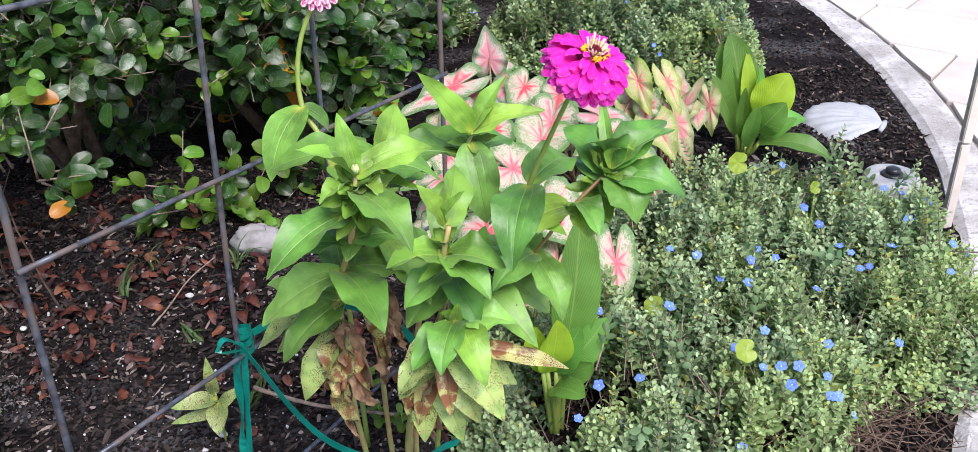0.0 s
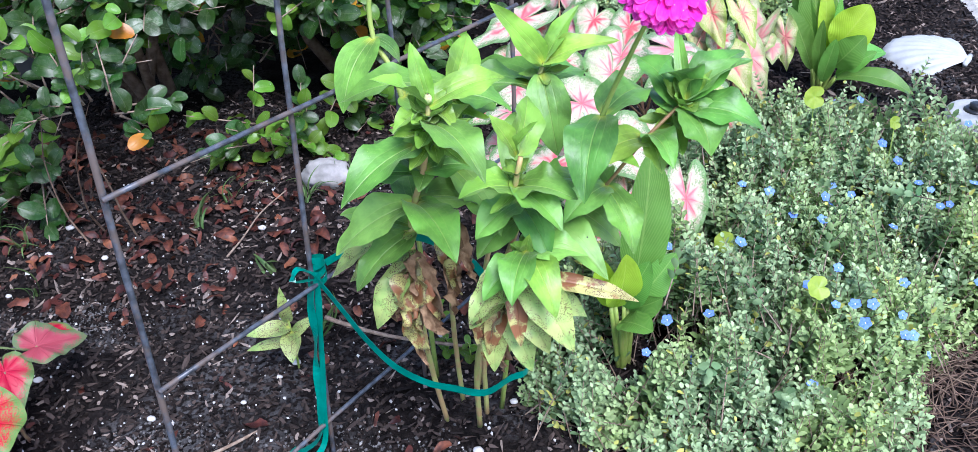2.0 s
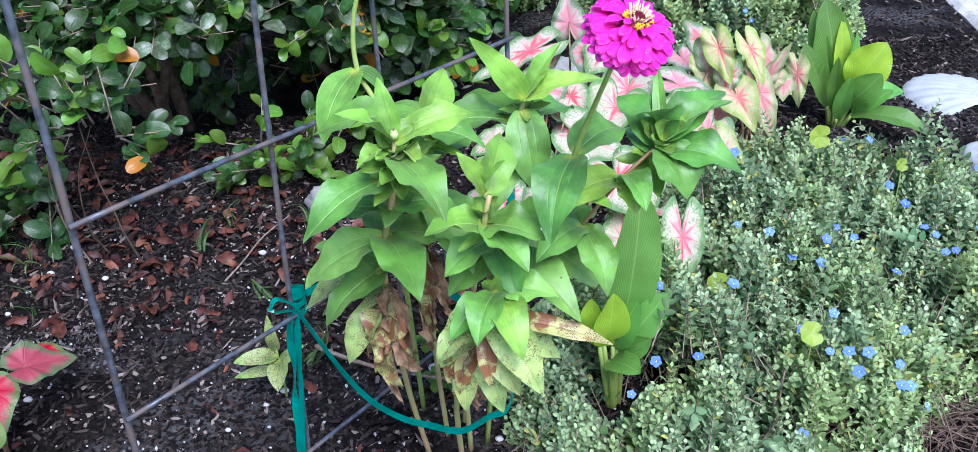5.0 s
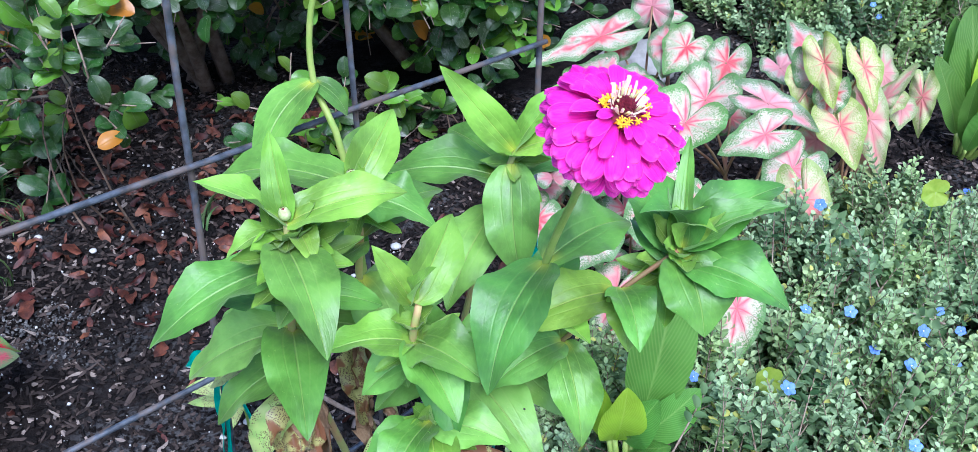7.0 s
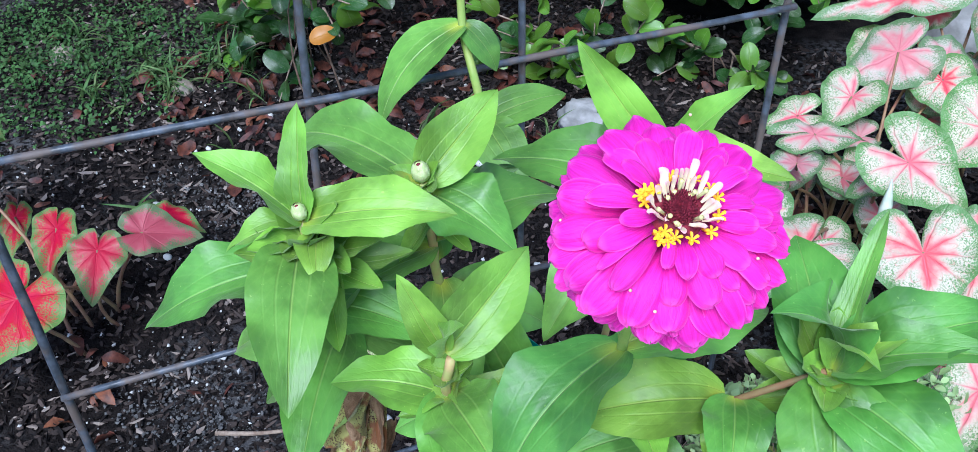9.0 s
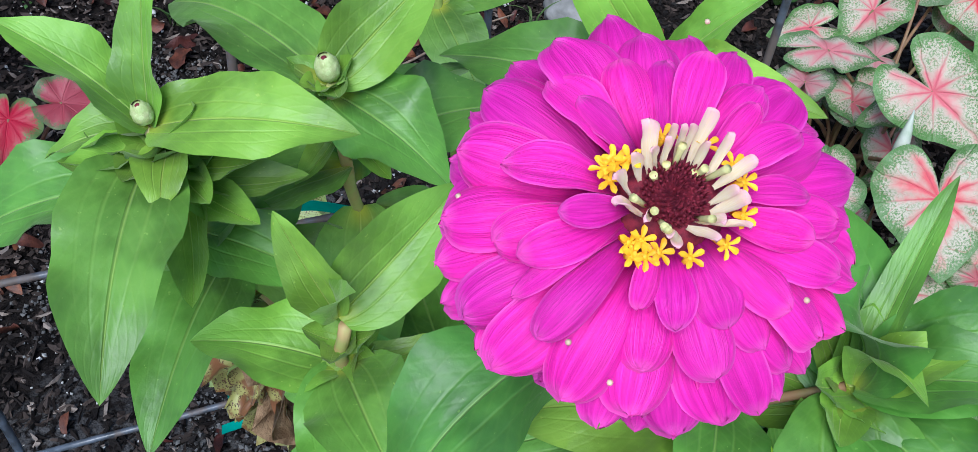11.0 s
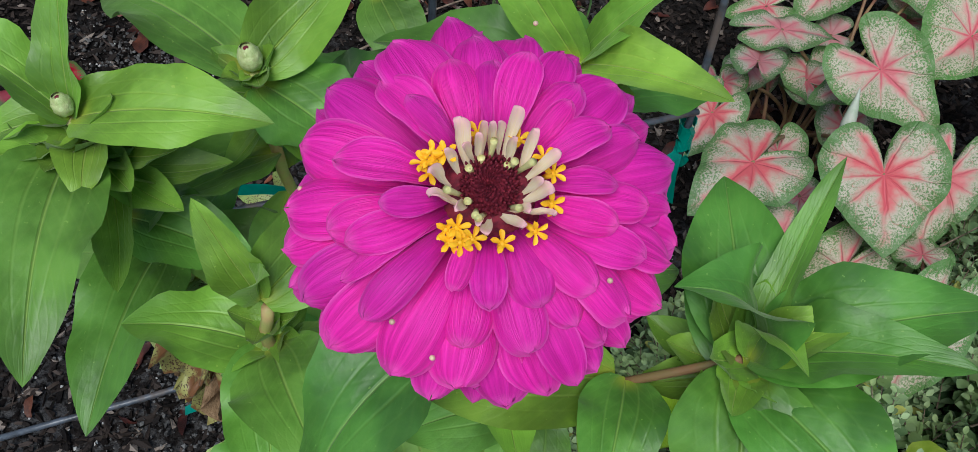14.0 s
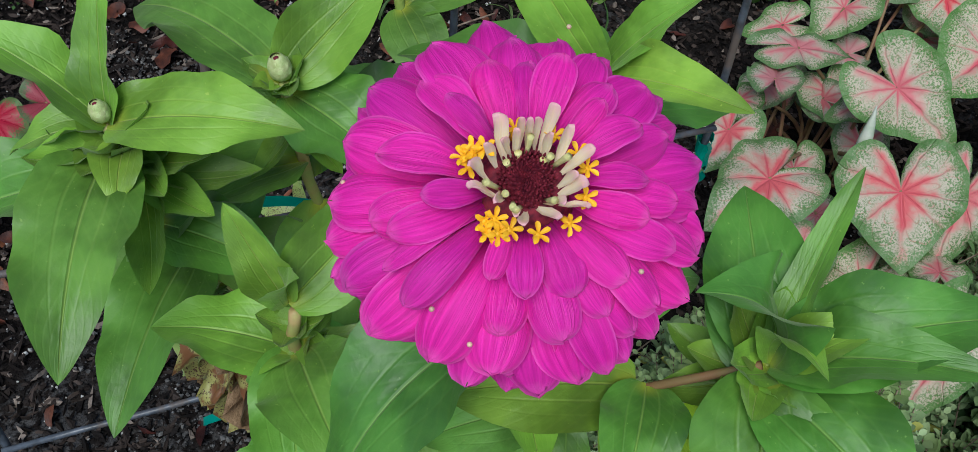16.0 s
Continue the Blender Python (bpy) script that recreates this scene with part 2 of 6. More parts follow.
TONGUE = tongue_material()
PETAL_CREAM = plain("withered_petal", (0.78, 0.64, 0.42), (0.62, 0.28, 0.28), 320.0, 0.6, 0.3, 0.3, 0.0004, random=0.2, through_it=0.15)
DISC = plain("flower_disc", (0.10, 0.006, 0.020), (0.30, 0.025, 0.05), 700.0, 0.6, 0.35, 0.6, 0.0005)
FLORET = plain("floret", (0.90, 0.46, 0.012), (0.95, 0.60, 0.03), 300.0, 0.5, 0.3, 0.2, 0.0003, random=0.12, through_it=0.15)
FLORET_BUD = plain("floret_bud", (0.62, 0.60, 0.24), (0.74, 0.66, 0.34), 300.0, 0.5, 0.3, 0.2, 0.0003, random=0.2)


def striped_petal_material():
    m = material("striped_petal", 0.5, 0.3)
    s, a, uv = across(m)
    streaks = node(m, "Mapping", {"Vector": uv, "Scale": (1.5, 9.0, 1.0)})
    st = noise_at(m, 1.0, 2.0, streaks.outputs[0])
    c = mix(m, ramp(m, st, 0.46, 0.54), (0.80, 0.62, 0.62), (0.62, 0.05, 0.25))
    paint(m, c)
    translucent(m, c, 0.2)
    return m


STRIPED = striped_petal_material()


def caladium_material(name, heart, vein, mid, margin, reach, speckle, coral=None):
    """heart: colour round the stalk's joint; mid: the speckled zone; margin: the rim. UV: out from the joint, and round it."""
    m = material(name, 0.5, 0.35)
    uv = node(m, "UVMap")
    sep = node(m, "SeparateXYZ", {0: uv})
    rho, ang = sep.outputs[0], maths(m, "MULTIPLY_ADD", sep.outputs[1], 2 * math.pi, -math.pi)
    where = node(m, "TexCoord").outputs["Object"]
    r = per_object(m)
    n = noise_at(m, 34.0, 4.0, where)
    ang = maths(m, "ADD", ang, maths(m, "MULTIPLY", maths(m, "MULTIPLY_ADD", noise_at(m, 18.0, 2.0, where), 1.0, -0.5), 0.55))
    speck = noise_at(m, 480.0, 4.0, where, 0.7)
    swing = maths(m, "ABSOLUTE", maths(m, "SINE", maths(m, "MULTIPLY", ang, 4.5)))
    off = maths(m, "MULTIPLY", swing, rho)
    veins = maths(m, "SUBTRACT", 1.0, ramp(m, off, 0.008, 0.10))
    fork = maths(m, "SUBTRACT", 1.0, ramp(m, maths(m, "ABSOLUTE", maths(m, "SINE", maths(m, "MULTIPLY_ADD", swing, 5.0, maths(m, "MULTIPLY", rho, -9.0)))), 0.02, 0.22))
    zone = maths(m, "ADD", rho, maths(m, "MULTIPLY_ADD", n, 1.5, -0.75))
    zone = maths(m, "ADD", zone, maths(m, "MULTIPLY_ADD", swing, 0.34, -0.18))
    zone = maths(m, "ADD", zone, maths(m, "MULTIPLY_ADD", r, 0.44, -0.22))
    if coral:
        heart = mix(m, ramp(m, per_object_two(m), 0.45, 0.75), heart, coral)
    c = mix(m, ramp(m, zone, reach - 0.28, reach + 0.28), heart, mid)
    c = mix(m, maths(m, "MULTIPLY", fork, maths(m, "MULTIPLY", ramp(m, zone, reach - 0.1, reach + 0.3), 0.35)), c, heart)
    sp = maths(m, "MULTIPLY", ramp(m, speck, 0.47, 0.56), ramp(m, zone, reach, reach + 0.45))
    c = mix(m, maths(m, "MULTIPLY", sp, speckle), c, margin)
    edge = maths(m, "ADD", rho, maths(m, "MULTIPLY_ADD", n, 0.40, -0.20))
    edge = maths(m, "ADD", edge, maths(m, "MULTIPLY_ADD", speck, 0.7, -0.35))
    rim = ramp(m, edge, 0.70, 0.92)
    c = mix(m, maths(m, "MULTIPLY", rim, 0.9), c, margin)
    fade = maths(m, "MULTIPLY", maths(m, "SUBTRACT", 0.95, ramp(m, rho, 0.35, 0.98)), 0.32)
    c = mix(m, maths(m, "MULTIPLY", veins, fade), c, vein)
    c = hue(m, c, 0.5, maths(m, "MULTIPLY_ADD", r, 0.35, 0.85), maths(m, "MULTIPLY_ADD", r, 0.25, 0.82))
    paint(m, c)
    h = maths(m, "ADD", maths(m, "MULTIPLY", veins, -1.0), maths(m, "MULTIPLY", n, 0.8))
    h = maths(m, "ADD", h, maths(m, "MULTIPLY", fork, -0.3))
    bump(m, h, 0.5, 0.002)
    translucent(m, hue(m, c, 0.5, 1.1, 1.2), 0.25)
    return m


CAL_PINK = caladium_material("caladium_pink", (0.68, 0.24, 0.26), (0.66, 0.12, 0.17), (0.54, 0.48, 0.38), (0.10, 0.215, 0.065), 0.52, 0.8, (0.70, 0.155, 0.17))
CAL_FADE = caladium_material("fading_caladium", (0.66, 0.24, 0.22), (0.62, 0.16, 0.18), (0.50, 0.46, 0.27), (0.26, 0.34, 0.10), 0.46, 0.7)
CAL_RED = caladium_material("caladium_red", (0.40, 0.016, 0.045), (0.48, 0.045, 0.075), (0.42, 0.07, 0.085), (0.10, 0.20, 0.065), 0.62, 0.95)


def broad_leaf_material(name, green, pale, stripes=0.06, dust=0.0):
    m = material(name, 0.4, 0.45)
    s, a, uv = across(m)
    rib = line(m, a, 0.0, 0.07)
    phase = maths(m, "MULTIPLY_ADD", s, 110.0, maths(m, "MULTIPLY", a, -60.0))
    fine = maths(m, "POWER", maths(m, "MULTIPLY_ADD", maths(m, "SINE", phase), 0.5, 0.5), 2.0)
    blotch = noise_at(m, 24.0, 4.0)
    c = mix(m, ramp(m, blotch, 0.35, 0.7), green, tuple(x * 1.3 for x in green))
    c = mix(m, maths(m, "MULTIPLY", fine, stripes), c, pale)
    c = mix(m, maths(m, "MULTIPLY", rib, 0.5), c, pale)
    if dust:
        grime = noise_at(m, 85.0, 5.0, None, 0.7)
        c = mix(m, maths(m, "MULTIPLY", ramp(m, grime, 0.48, 0.66), dust), c, (0.25, 0.27, 0.20))
        c = mix(m, maths(m, "GREATER_THAN", noise_at(m, 300.0, 2.0), 0.72), c, (0.30, 0.31, 0.27))
    r = maths(m, "FRACT", maths(m, "ADD", per_object(m), per_island(m)))
    c = hue(m, c, maths(m, "MULTIPLY_ADD", r, 0.03, 0.48), 1.0, maths(m, "MULTIPLY_ADD", r, 0.6, 0.7))
    paint(m, c, maths(m, "MULTIPLY_ADD", blotch, 0.3, 0.22))
    bump(m, maths(m, "ADD", maths(m, "SUBTRACT", maths(m, "MULTIPLY", fine, 2.0 * stripes), rib), blotch), 0.4, 0.0015)
    translucent(m, hue(m, c, 0.485, 1.1, 1.5), 0.3)
    return m


GINGER = broad_leaf_material("ginger_leaf", (0.085, 0.235, 0.036), (0.28, 0.46, 0.12), 0.24)
GINGER_LIME = broad_leaf_material("lime_leaf", (0.25, 0.40, 0.025), (0.40, 0.54, 0.09), 0.24)
HEDGE = broad_leaf_material("hedge_leaf", (0.020, 0.064, 0.009), (0.09, 0.17, 0.04), 0.0, 0.14)
HEDGE_PALE = broad_leaf_material("dusty_hedge_leaf", (0.055, 0.096, 0.040), (0.22, 0.27, 0.17), 0.0, 0.55)
HEDGE_LIME = broad_leaf_material("young_hedge_leaf", (0.085, 0.19, 0.016), (0.20, 0.30, 0.06), 0.0, 0.1)
HEDGE_ORANGE = broad_leaf_material("orange_leaf", (0.40, 0.19, 0.014), (0.44, 0.26, 0.03), 0.0)
BARK = plain("bark", (0.09, 0.055, 0.035), (0.20, 0.14, 0.10), 45.0, 0.9, 0.2, 0.8, 0.003)
TWIG = plain("twig", (0.32, 0.25, 0.19), (0.15, 0.10, 0.07), 90.0, 0.85, 0.2, 0.5, 0.001)


def evolvulus_material():
    m = material("evolvulus_leaf", 0.7, 0.25)
    r = per_island(m)
    big = noise_at(m, 9.0, 2.0)
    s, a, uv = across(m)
    # pale young tips; lower leaves coloured darker for the shade between sprigs
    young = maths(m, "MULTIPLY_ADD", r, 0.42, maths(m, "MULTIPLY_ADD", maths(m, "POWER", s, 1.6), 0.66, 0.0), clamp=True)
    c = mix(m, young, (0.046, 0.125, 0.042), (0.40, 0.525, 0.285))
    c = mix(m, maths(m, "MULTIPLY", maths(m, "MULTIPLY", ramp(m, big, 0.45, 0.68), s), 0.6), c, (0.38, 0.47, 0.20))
    c = mix(m, maths(m, "MULTIPLY", ramp(m, noise_at(m, 5.0, 2.0), 0.42, 0.62), 0.45), c, (0.30, 0.42, 0.12))
    c = mix(m, maths(m, "GREATER_THAN", r, 0.975), c, (0.46, 0.47, 0.12))
    paint(m, c)
    bump(m, noise_at(m, 900.0, 2.0), 0.3, 0.0005)
    translucent(m, hue(m, c, 0.49, 1.1, 1.3), 0.2)
    return m


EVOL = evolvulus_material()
BLUE = plain("blue_petal", (0.10, 0.20, 0.76), (0.20, 0.32, 0.85), 200.0, 0.5, 0.2, 0.1, 0.0003, random=0.15, through_it=0.2)
WHITE_EYE = plain("flower_eye", (0.8, 0.8, 0.75), (0.8, 0.8, 0.7), 100.0)


def soil_material():
    m = material("mulch_soil", 0.95, 0.08)
    where = node(m, "TexCoord").outputs["Object"]
    big = noise_at(m, 3.0, 3.0, where)
    mid = noise_at(m, 40.0, 5.0, where)
    fine = noise_at(m, 330.0, 4.0, where)
    c = mix(m, ramp(m, mid, 0.35, 0.68), (0.003, 0.0025, 0.0025), (0.014, 0.011, 0.010))
    c = mix(m, maths(m, "MULTIPLY", maths(m, "MULTIPLY", ramp(m, big, 0.46, 0.62), ramp(m, noise_at(m, 110.0, 4.0, where), 0.40, 0.58)), 0.8), c, (0.095, 0.092, 0.092))
    c = mix(m, maths(m, "MULTIPLY", ramp(m, fine, 0.5, 0.75), 0.4), c, (0.04, 0.032, 0.028))
    paint(m, c)
    bump(m, maths(m, "ADD", mid, maths(m, "MULTIPLY", fine, 0.6)), 1.0, 0.008)
    return m


SOIL = soil_material()


def chip_material():
    m = material("mulch_chip", 0.8, 0.16)
    r = per_island(m)
    c = mix(m, maths(m, "POWER", r, 2.2), (0.0018, 0.0015, 0.0015), (0.085, 0.063, 0.053))
    c = mix(m, maths(m, "GREATER_THAN", maths(m, "FRACT", maths(m, "MULTIPLY", r, 7.7)), 0.93), c, (0.27, 0.22, 0.185))
    c = mix(m, maths(m, "MULTIPLY", noise_at(m, 260.0, 3.0), 0.5), c, (0.02, 0.014, 0.012))
    paint(m, c)
    bump(m, noise_at(m, 420.0, 3.0), 0.6, 0.002)
    return m


CHIP = chip_material()
LITTER = plain("fallen_leaf", (0.036, 0.011, 0.008), (0.15, 0.042, 0.023), 60.0, 0.55, 0.4, 0.6, 0.0015, island=0.6)
PERLITE = plain("white_grit", (0.40, 0.39, 0.37), (0.55, 0.54, 0.52), 80.0, 0.9, 0.2)


def kerb_material():
    """Weathered concrete with exposed grit and small pits."""
    m = material("kerb_concrete", 0.92, 0.2)
    where = node(m, "TexCoord").outputs["Object"]
    stain, mid, fine = noise_at(m, 7.0, 4.0, where), noise_at(m, 60.0, 4.0, where, 0.65), noise_at(m, 260.0, 3.0, where)
    c = mix(m, ramp(m, stain, 0.35, 0.68), (0.36, 0.34, 0.305), (0.62, 0.60, 0.56))
    c = mix(m, maths(m, "MULTIPLY", ramp(m, mid, 0.50, 0.66), 0.6), c, (0.24, 0.225, 0.20))
    c = mix(m, maths(m, "MULTIPLY", ramp(m, fine, 0.56, 0.70), 0.6), c, (0.70, 0.68, 0.64))
    paint(m, c)
    bump(m, maths(m, "ADD", mid, maths(m, "MULTIPLY", fine, 0.7)), 1.0, 0.006)
    return m


CONCRETE = kerb_material()
PAVER = plain("paver", (0.50, 0.455, 0.39), (0.62, 0.57, 0.50), 9.0, 0.85, 0.25, 0.4, 0.002, random=0.06)
GROUT = plain("paver_joint", (0.20, 0.18, 0.155), (0.28, 0.25, 0.215), 40.0, 0.95, 0.2)
ROCK = plain("limestone", (0.21, 0.205, 0.19), (0.37, 0.355, 0.34), 25.0, 0.9, 0.25, 0.7, 0.0018)
TAN = plain("tan_stone", (0.20, 0.16, 0.12), (0.34, 0.29, 0.23), 40.0, 0.9, 0.25, 0.5, 0.001)
SHELL = plain("white_cast_stone", (0.33, 0.345, 0.345), (0.42, 0.435, 0.43), 18.0, 0.8, 0.3, 0.4, 0.002)
PUCK = plain("grey_plastic", (0.30, 0.31, 0.30), (0.42, 0.43, 0.41), 30.0, 0.7, 0.35, 0.3, 0.001)
BLACK = plain("black_plastic", (0.015, 0.015, 0.016), (0.03, 0.03, 0.03), 30.0, 0.35, 0.5, 0.1, 0.0005)
BEIGE = plain("beige_paint", (0.56, 0.50, 0.42), (0.64, 0.58, 0.50), 16.0, 0.5, 0.4, 0.15, 0.0008)
GRASS = plain("grass_blade", (0.045, 0.10, 0.025), (0.13, 0.18, 0.06), 20.0, 0.6, 0.3, 0.2, 0.0005, island=0.4, through_it=0.2)

# ---- mesh tools ----


def mesh_of(name, verts, faces, mat_, uvs=None, smooth=True):
    me = bpy.data.meshes.new(name)
    me.from_pydata([tuple(v) for v in verts], [], faces)
    if smooth:
        me.polygons.foreach_set("use_smooth", [True] * len(me.polygons))
    if uvs is not None:
        layer = me.uv_layers.new(name="UVMap")
        idx = np.zeros(len(me.loops), dtype=np.int32)
        me.loops.foreach_get("vertex_index", idx)
        layer.data.foreach_set("uv", np.asarray(uvs, dtype=np.float32)[idx].ravel())
    me.materials.append(mat_)
    me.update()
    return me


def part(name, me, parent, label="", m=None):
    ob = new(name, me)
    ob.parent = parent
    if m is not None:
        ob.matrix_basis = m
    if label:
        ob["label"] = label
    return ob


def empty(name, at, label, category, group="", kind=""):
    ob = new(name)
    ob.empty_display_size = 0.05
    ob.location = at
    return tagged(ob, label, category, group, kind)


def tube(points, radii, seg=8):
    """A closed tube through points: verts, faces."""
    pts = [Vector(p) for p in points]
    verts, faces = [], []
    side = None
    for i, p in enumerate(pts):
        d = (pts[min(i + 1, len(pts) - 1)] - pts[max(i - 1, 0)]).normalized()
        if side is None:
            side = d.orthogonal().normalized()
        side = (side - d * side.dot(d)).normalized()
        up = d.cross(side)
        r = radii[i] if hasattr(radii, "__len__") else radii
        for k in range(seg):
            a = 2 * math.pi * k / seg
            verts.append(p + (side * math.cos(a) + up * math.sin(a)) * r)
    n = len(pts)
    for i in range(n - 1):
        for k in range(seg):
            k2 = (k + 1) % seg
            faces.append((i * seg + k, i * seg + k2, (i + 1) * seg + k2, (i + 1) * seg + k))
    faces.append(tuple(reversed(range(seg))))
    faces.append(tuple(range((n - 1) * seg, n * seg)))
    return verts, faces


def bend(a, b, bulge=(0, 0, 0), n=8, wobble=0.0, seed=0):
    """Points of a bowed line from a to b."""
    rng = random.Random(seed)
    a, b, g = Vector(a), Vector(b), Vector(bulge)
    out = []
    for i in range(n + 1):
        s = i / n
        p = a.lerp(b, s) + g * (4 * s * (1 - s))
        if wobble and 0 < i < n:
            p += Vector([rng.uniform(-wobble, wobble) for _ in range(3)])
        out.append(p)
    return out


def joined(pieces):
    """Several (verts, faces) as one."""
    verts, faces = [], []
    for v, f in pieces:
        o = len(verts)
        verts += list(v)
        faces += [tuple(i + o for i in q) for q in f]
    return verts, faces


def rounded(s, start, power=2.0):
    """1 up to start, then a round end that closes at 1."""
    return 1.0 if s <= start else max(0.0, 1 - ((s - start) / (1 - start)) ** power) ** 0.5


PROFILES = {
    "zinnia": lambda s: 2.37 * (s + .03) ** .55 * (1 - s) ** .88,
    "bract": lambda s: 1.95 * (s + .06) ** .45 * (1 - s) ** .75,
    "lance": lambda s: 2.55 * (s + .004) ** .66 * (1 - s) ** .70,
    "oval": lambda s: 2.13 * (s + .003) ** .56 * (1 - s) ** .52,
    "petal": lambda s: (.32 + .68 * math.sin(min(s / .74, 1) * math.pi / 2) ** 1.2) * rounded(s, .66, 2.5),
    "star": lambda s: (.25 + .75 * min(s / .6, 1)) * (1 if s < .6 else 1 - ((s - .6) / .4) ** 2),
    "tongue": lambda s: (.62 + .38 * s) * rounded(s, .80),
    "grass": lambda s: 1 - .1 * s - .9 * s ** 4,
}


def blade(length, width, profile, bulge=0.0, cup=0.0, wave=0.0, twist=0.0, nu=9, nv=4, seed=0, roll=0.0, vein=0.0):
    """A leaf along +x with its face to +z: verts, faces, uvs. bulge: rise of the rib over the line from base to tip; cup: rise of the margins."""
    rng = random.Random(seed)
    outline = PROFILES[profile]
    ph = rng.uniform(0, 6.28)
    verts, uvs, faces = [], [], []
    for i in range(nu + 1):
        s = i / nu
        s = .4 * s + .6 * (.5 - .5 * math.cos(math.pi * s))
        w = outline(s) * width / 2
        ang = twist * (s - 0.3)
        for j in range(nv + 1):
            t = 2 * j / nv - 1
            y = w * t
            z = bulge * 4 * s * (1 - s) + cup * width * (abs(t) ** 1.5) * (w / (width / 2))
            if vein:
                z -= vein * width * (math.exp(-(t / .09) ** 2) + (.40 * math.exp(-((abs(t) - .40 + .12 * s) / .10) ** 2) + .16 * math.exp(-((abs(t) - .72 + .2 * s) / .09) ** 2)) * (1 - s)) * min(1, w / (width / 4))
            z += wave * width * (math.sin(ph + s * 9 + (2.0 if t > 0 else 0)) + .4 * math.sin(ph * 2 + s * 21 + t)) * t * t * (w / (width / 2))
            if roll:
                z -= roll * width * (abs(t) ** 3) * (w / (width / 2))
            y, z0 = y * math.cos(ang) , z + y * math.sin(ang)
            verts.append((s * length, y, z0))
            uvs.append((s, j / nv))
    for i in range(nu):
        for j in range(nv):
            a = i * (nv + 1) + j
            faces.append((a, a + nv + 1, a + nv + 2, a + 1))
    return verts, faces, uvs


def frame_of(base, tip, up=(0, 0, 1)):
    """The pose whose x runs from base to tip and whose z is as near to up as it can be; and the length."""
    base, tip, up = Vector(base), Vector(tip), Vector(up)
    x = tip - base
    length = x.length
    x.normalize()
    z = up - x * up.dot(x)
    if z.length < 1e-4:
        z = x.orthogonal()
    z.normalize()
    y = z.cross(x)
    m = Matrix((x, y, z)).transposed().to_4x4()
    m.translation = base
    return m, length


def leaf(name, parent, base, tip, width, mat_, profile="zinnia", up=(0, 0, 1), bulge=0.12, cup=0.06, wave=0.03, twist=0.0, seed=0, label="", origin=(0, 0, 0), nu=16, nv=8, roll=0.0, vein=0.0):
    """One leaf from base to tip (in world metres; origin: where the parent stands)."""
    m, length = frame_of(Vector(base) - Vector(origin), Vector(tip) - Vector(origin), up)
    v, f, uv = blade(length, width, profile, bulge * length, cup, wave, twist, nu, nv, seed, roll, vein)
    return part(name, mesh_of(name, v, f, mat_, uv), parent, label, m)


STUCCO = plain("grey_stucco", (0.085, 0.082, 0.078), (0.13, 0.125, 0.12), 6.0, 0.9, 0.2, 0.5, 0.003)
MOSS = plain("ground_cover", (0.028, 0.070, 0.016), (0.07, 0.14, 0.036), 20.0, 0.7, 0.3, 0.2, 0.0005, island=0.4, through_it=0.15)


def lathe(profile, seg=40):
    verts, faces = [], []
    for r, z in profile:
        for k in range(seg):
            a = 2 * math.pi * k / seg
            verts.append((r * math.cos(a), r * math.sin(a), z))
    for i in range(len(profile) - 1):
        for k in range(seg):
            k2 = (k + 1) % seg
            faces.append((i * seg + k, i * seg + k2, (i + 1) * seg + k2, (i + 1) * seg + k))
    faces += [tuple(reversed(range(seg))), tuple(range((len(profile) - 1) * seg, len(profile) * seg))]
    return verts, faces

# ---- ground, kerb and patio ----
INNER = ((1.02, 4.6), (1.09, 3.9), (1.165, 3.3), (1.185, 2.9), (1.15, 2.42), (1.075, 2.06), (0.95, 1.66), (0.80, 1.32), (0.60, 0.95), (0.30, 0.50), (-0.10, 0.10), (-0.70, -0.35), (-1.5, -0.7))


def curve_points(points, n):
    """A smooth line through points, n steps between each two."""
    p = [np.array(q, float) for q in points]
    p = [2 * p[0] - p[1]] + p + [2 * p[-1] - p[-2]]
    out = []
    for i in range(1, len(p) - 2):
        for k in range(n):
            s = k / n
            a, b, c, d = p[i - 1], p[i], p[i + 1], p[i + 2]
            out.append(0.5 * (2 * b + (c - a) * s + (2 * a - 5 * b + 4 * c - d) * s * s + (3 * b - a - 3 * c + d) * s ** 3))
    out.append(p[-2])
    return out


EDGE = curve_points(INNER, 8)


def edge_offset(d):
    """The kerb's inner line moved d metres out of the bed."""
    out = []
    for i, p in enumerate(EDGE):
        t = EDGE[min(i + 1, len(EDGE) - 1)] - EDGE[max(i - 1, 0)]
        t = t / np.linalg.norm(t)
        out.append(p + d * np.array((-t[1], t[0])))
    return out


def relief(x, y):
    """Height of the bed's soil."""
    h = 0.012 * noise.noise((x * 3.1, y * 3.1, 0)) + 0.007 * noise.noise((x * 11, y * 11, 4)) + 0.004 * noise.noise((x * 37, y * 37, 7))
    return h


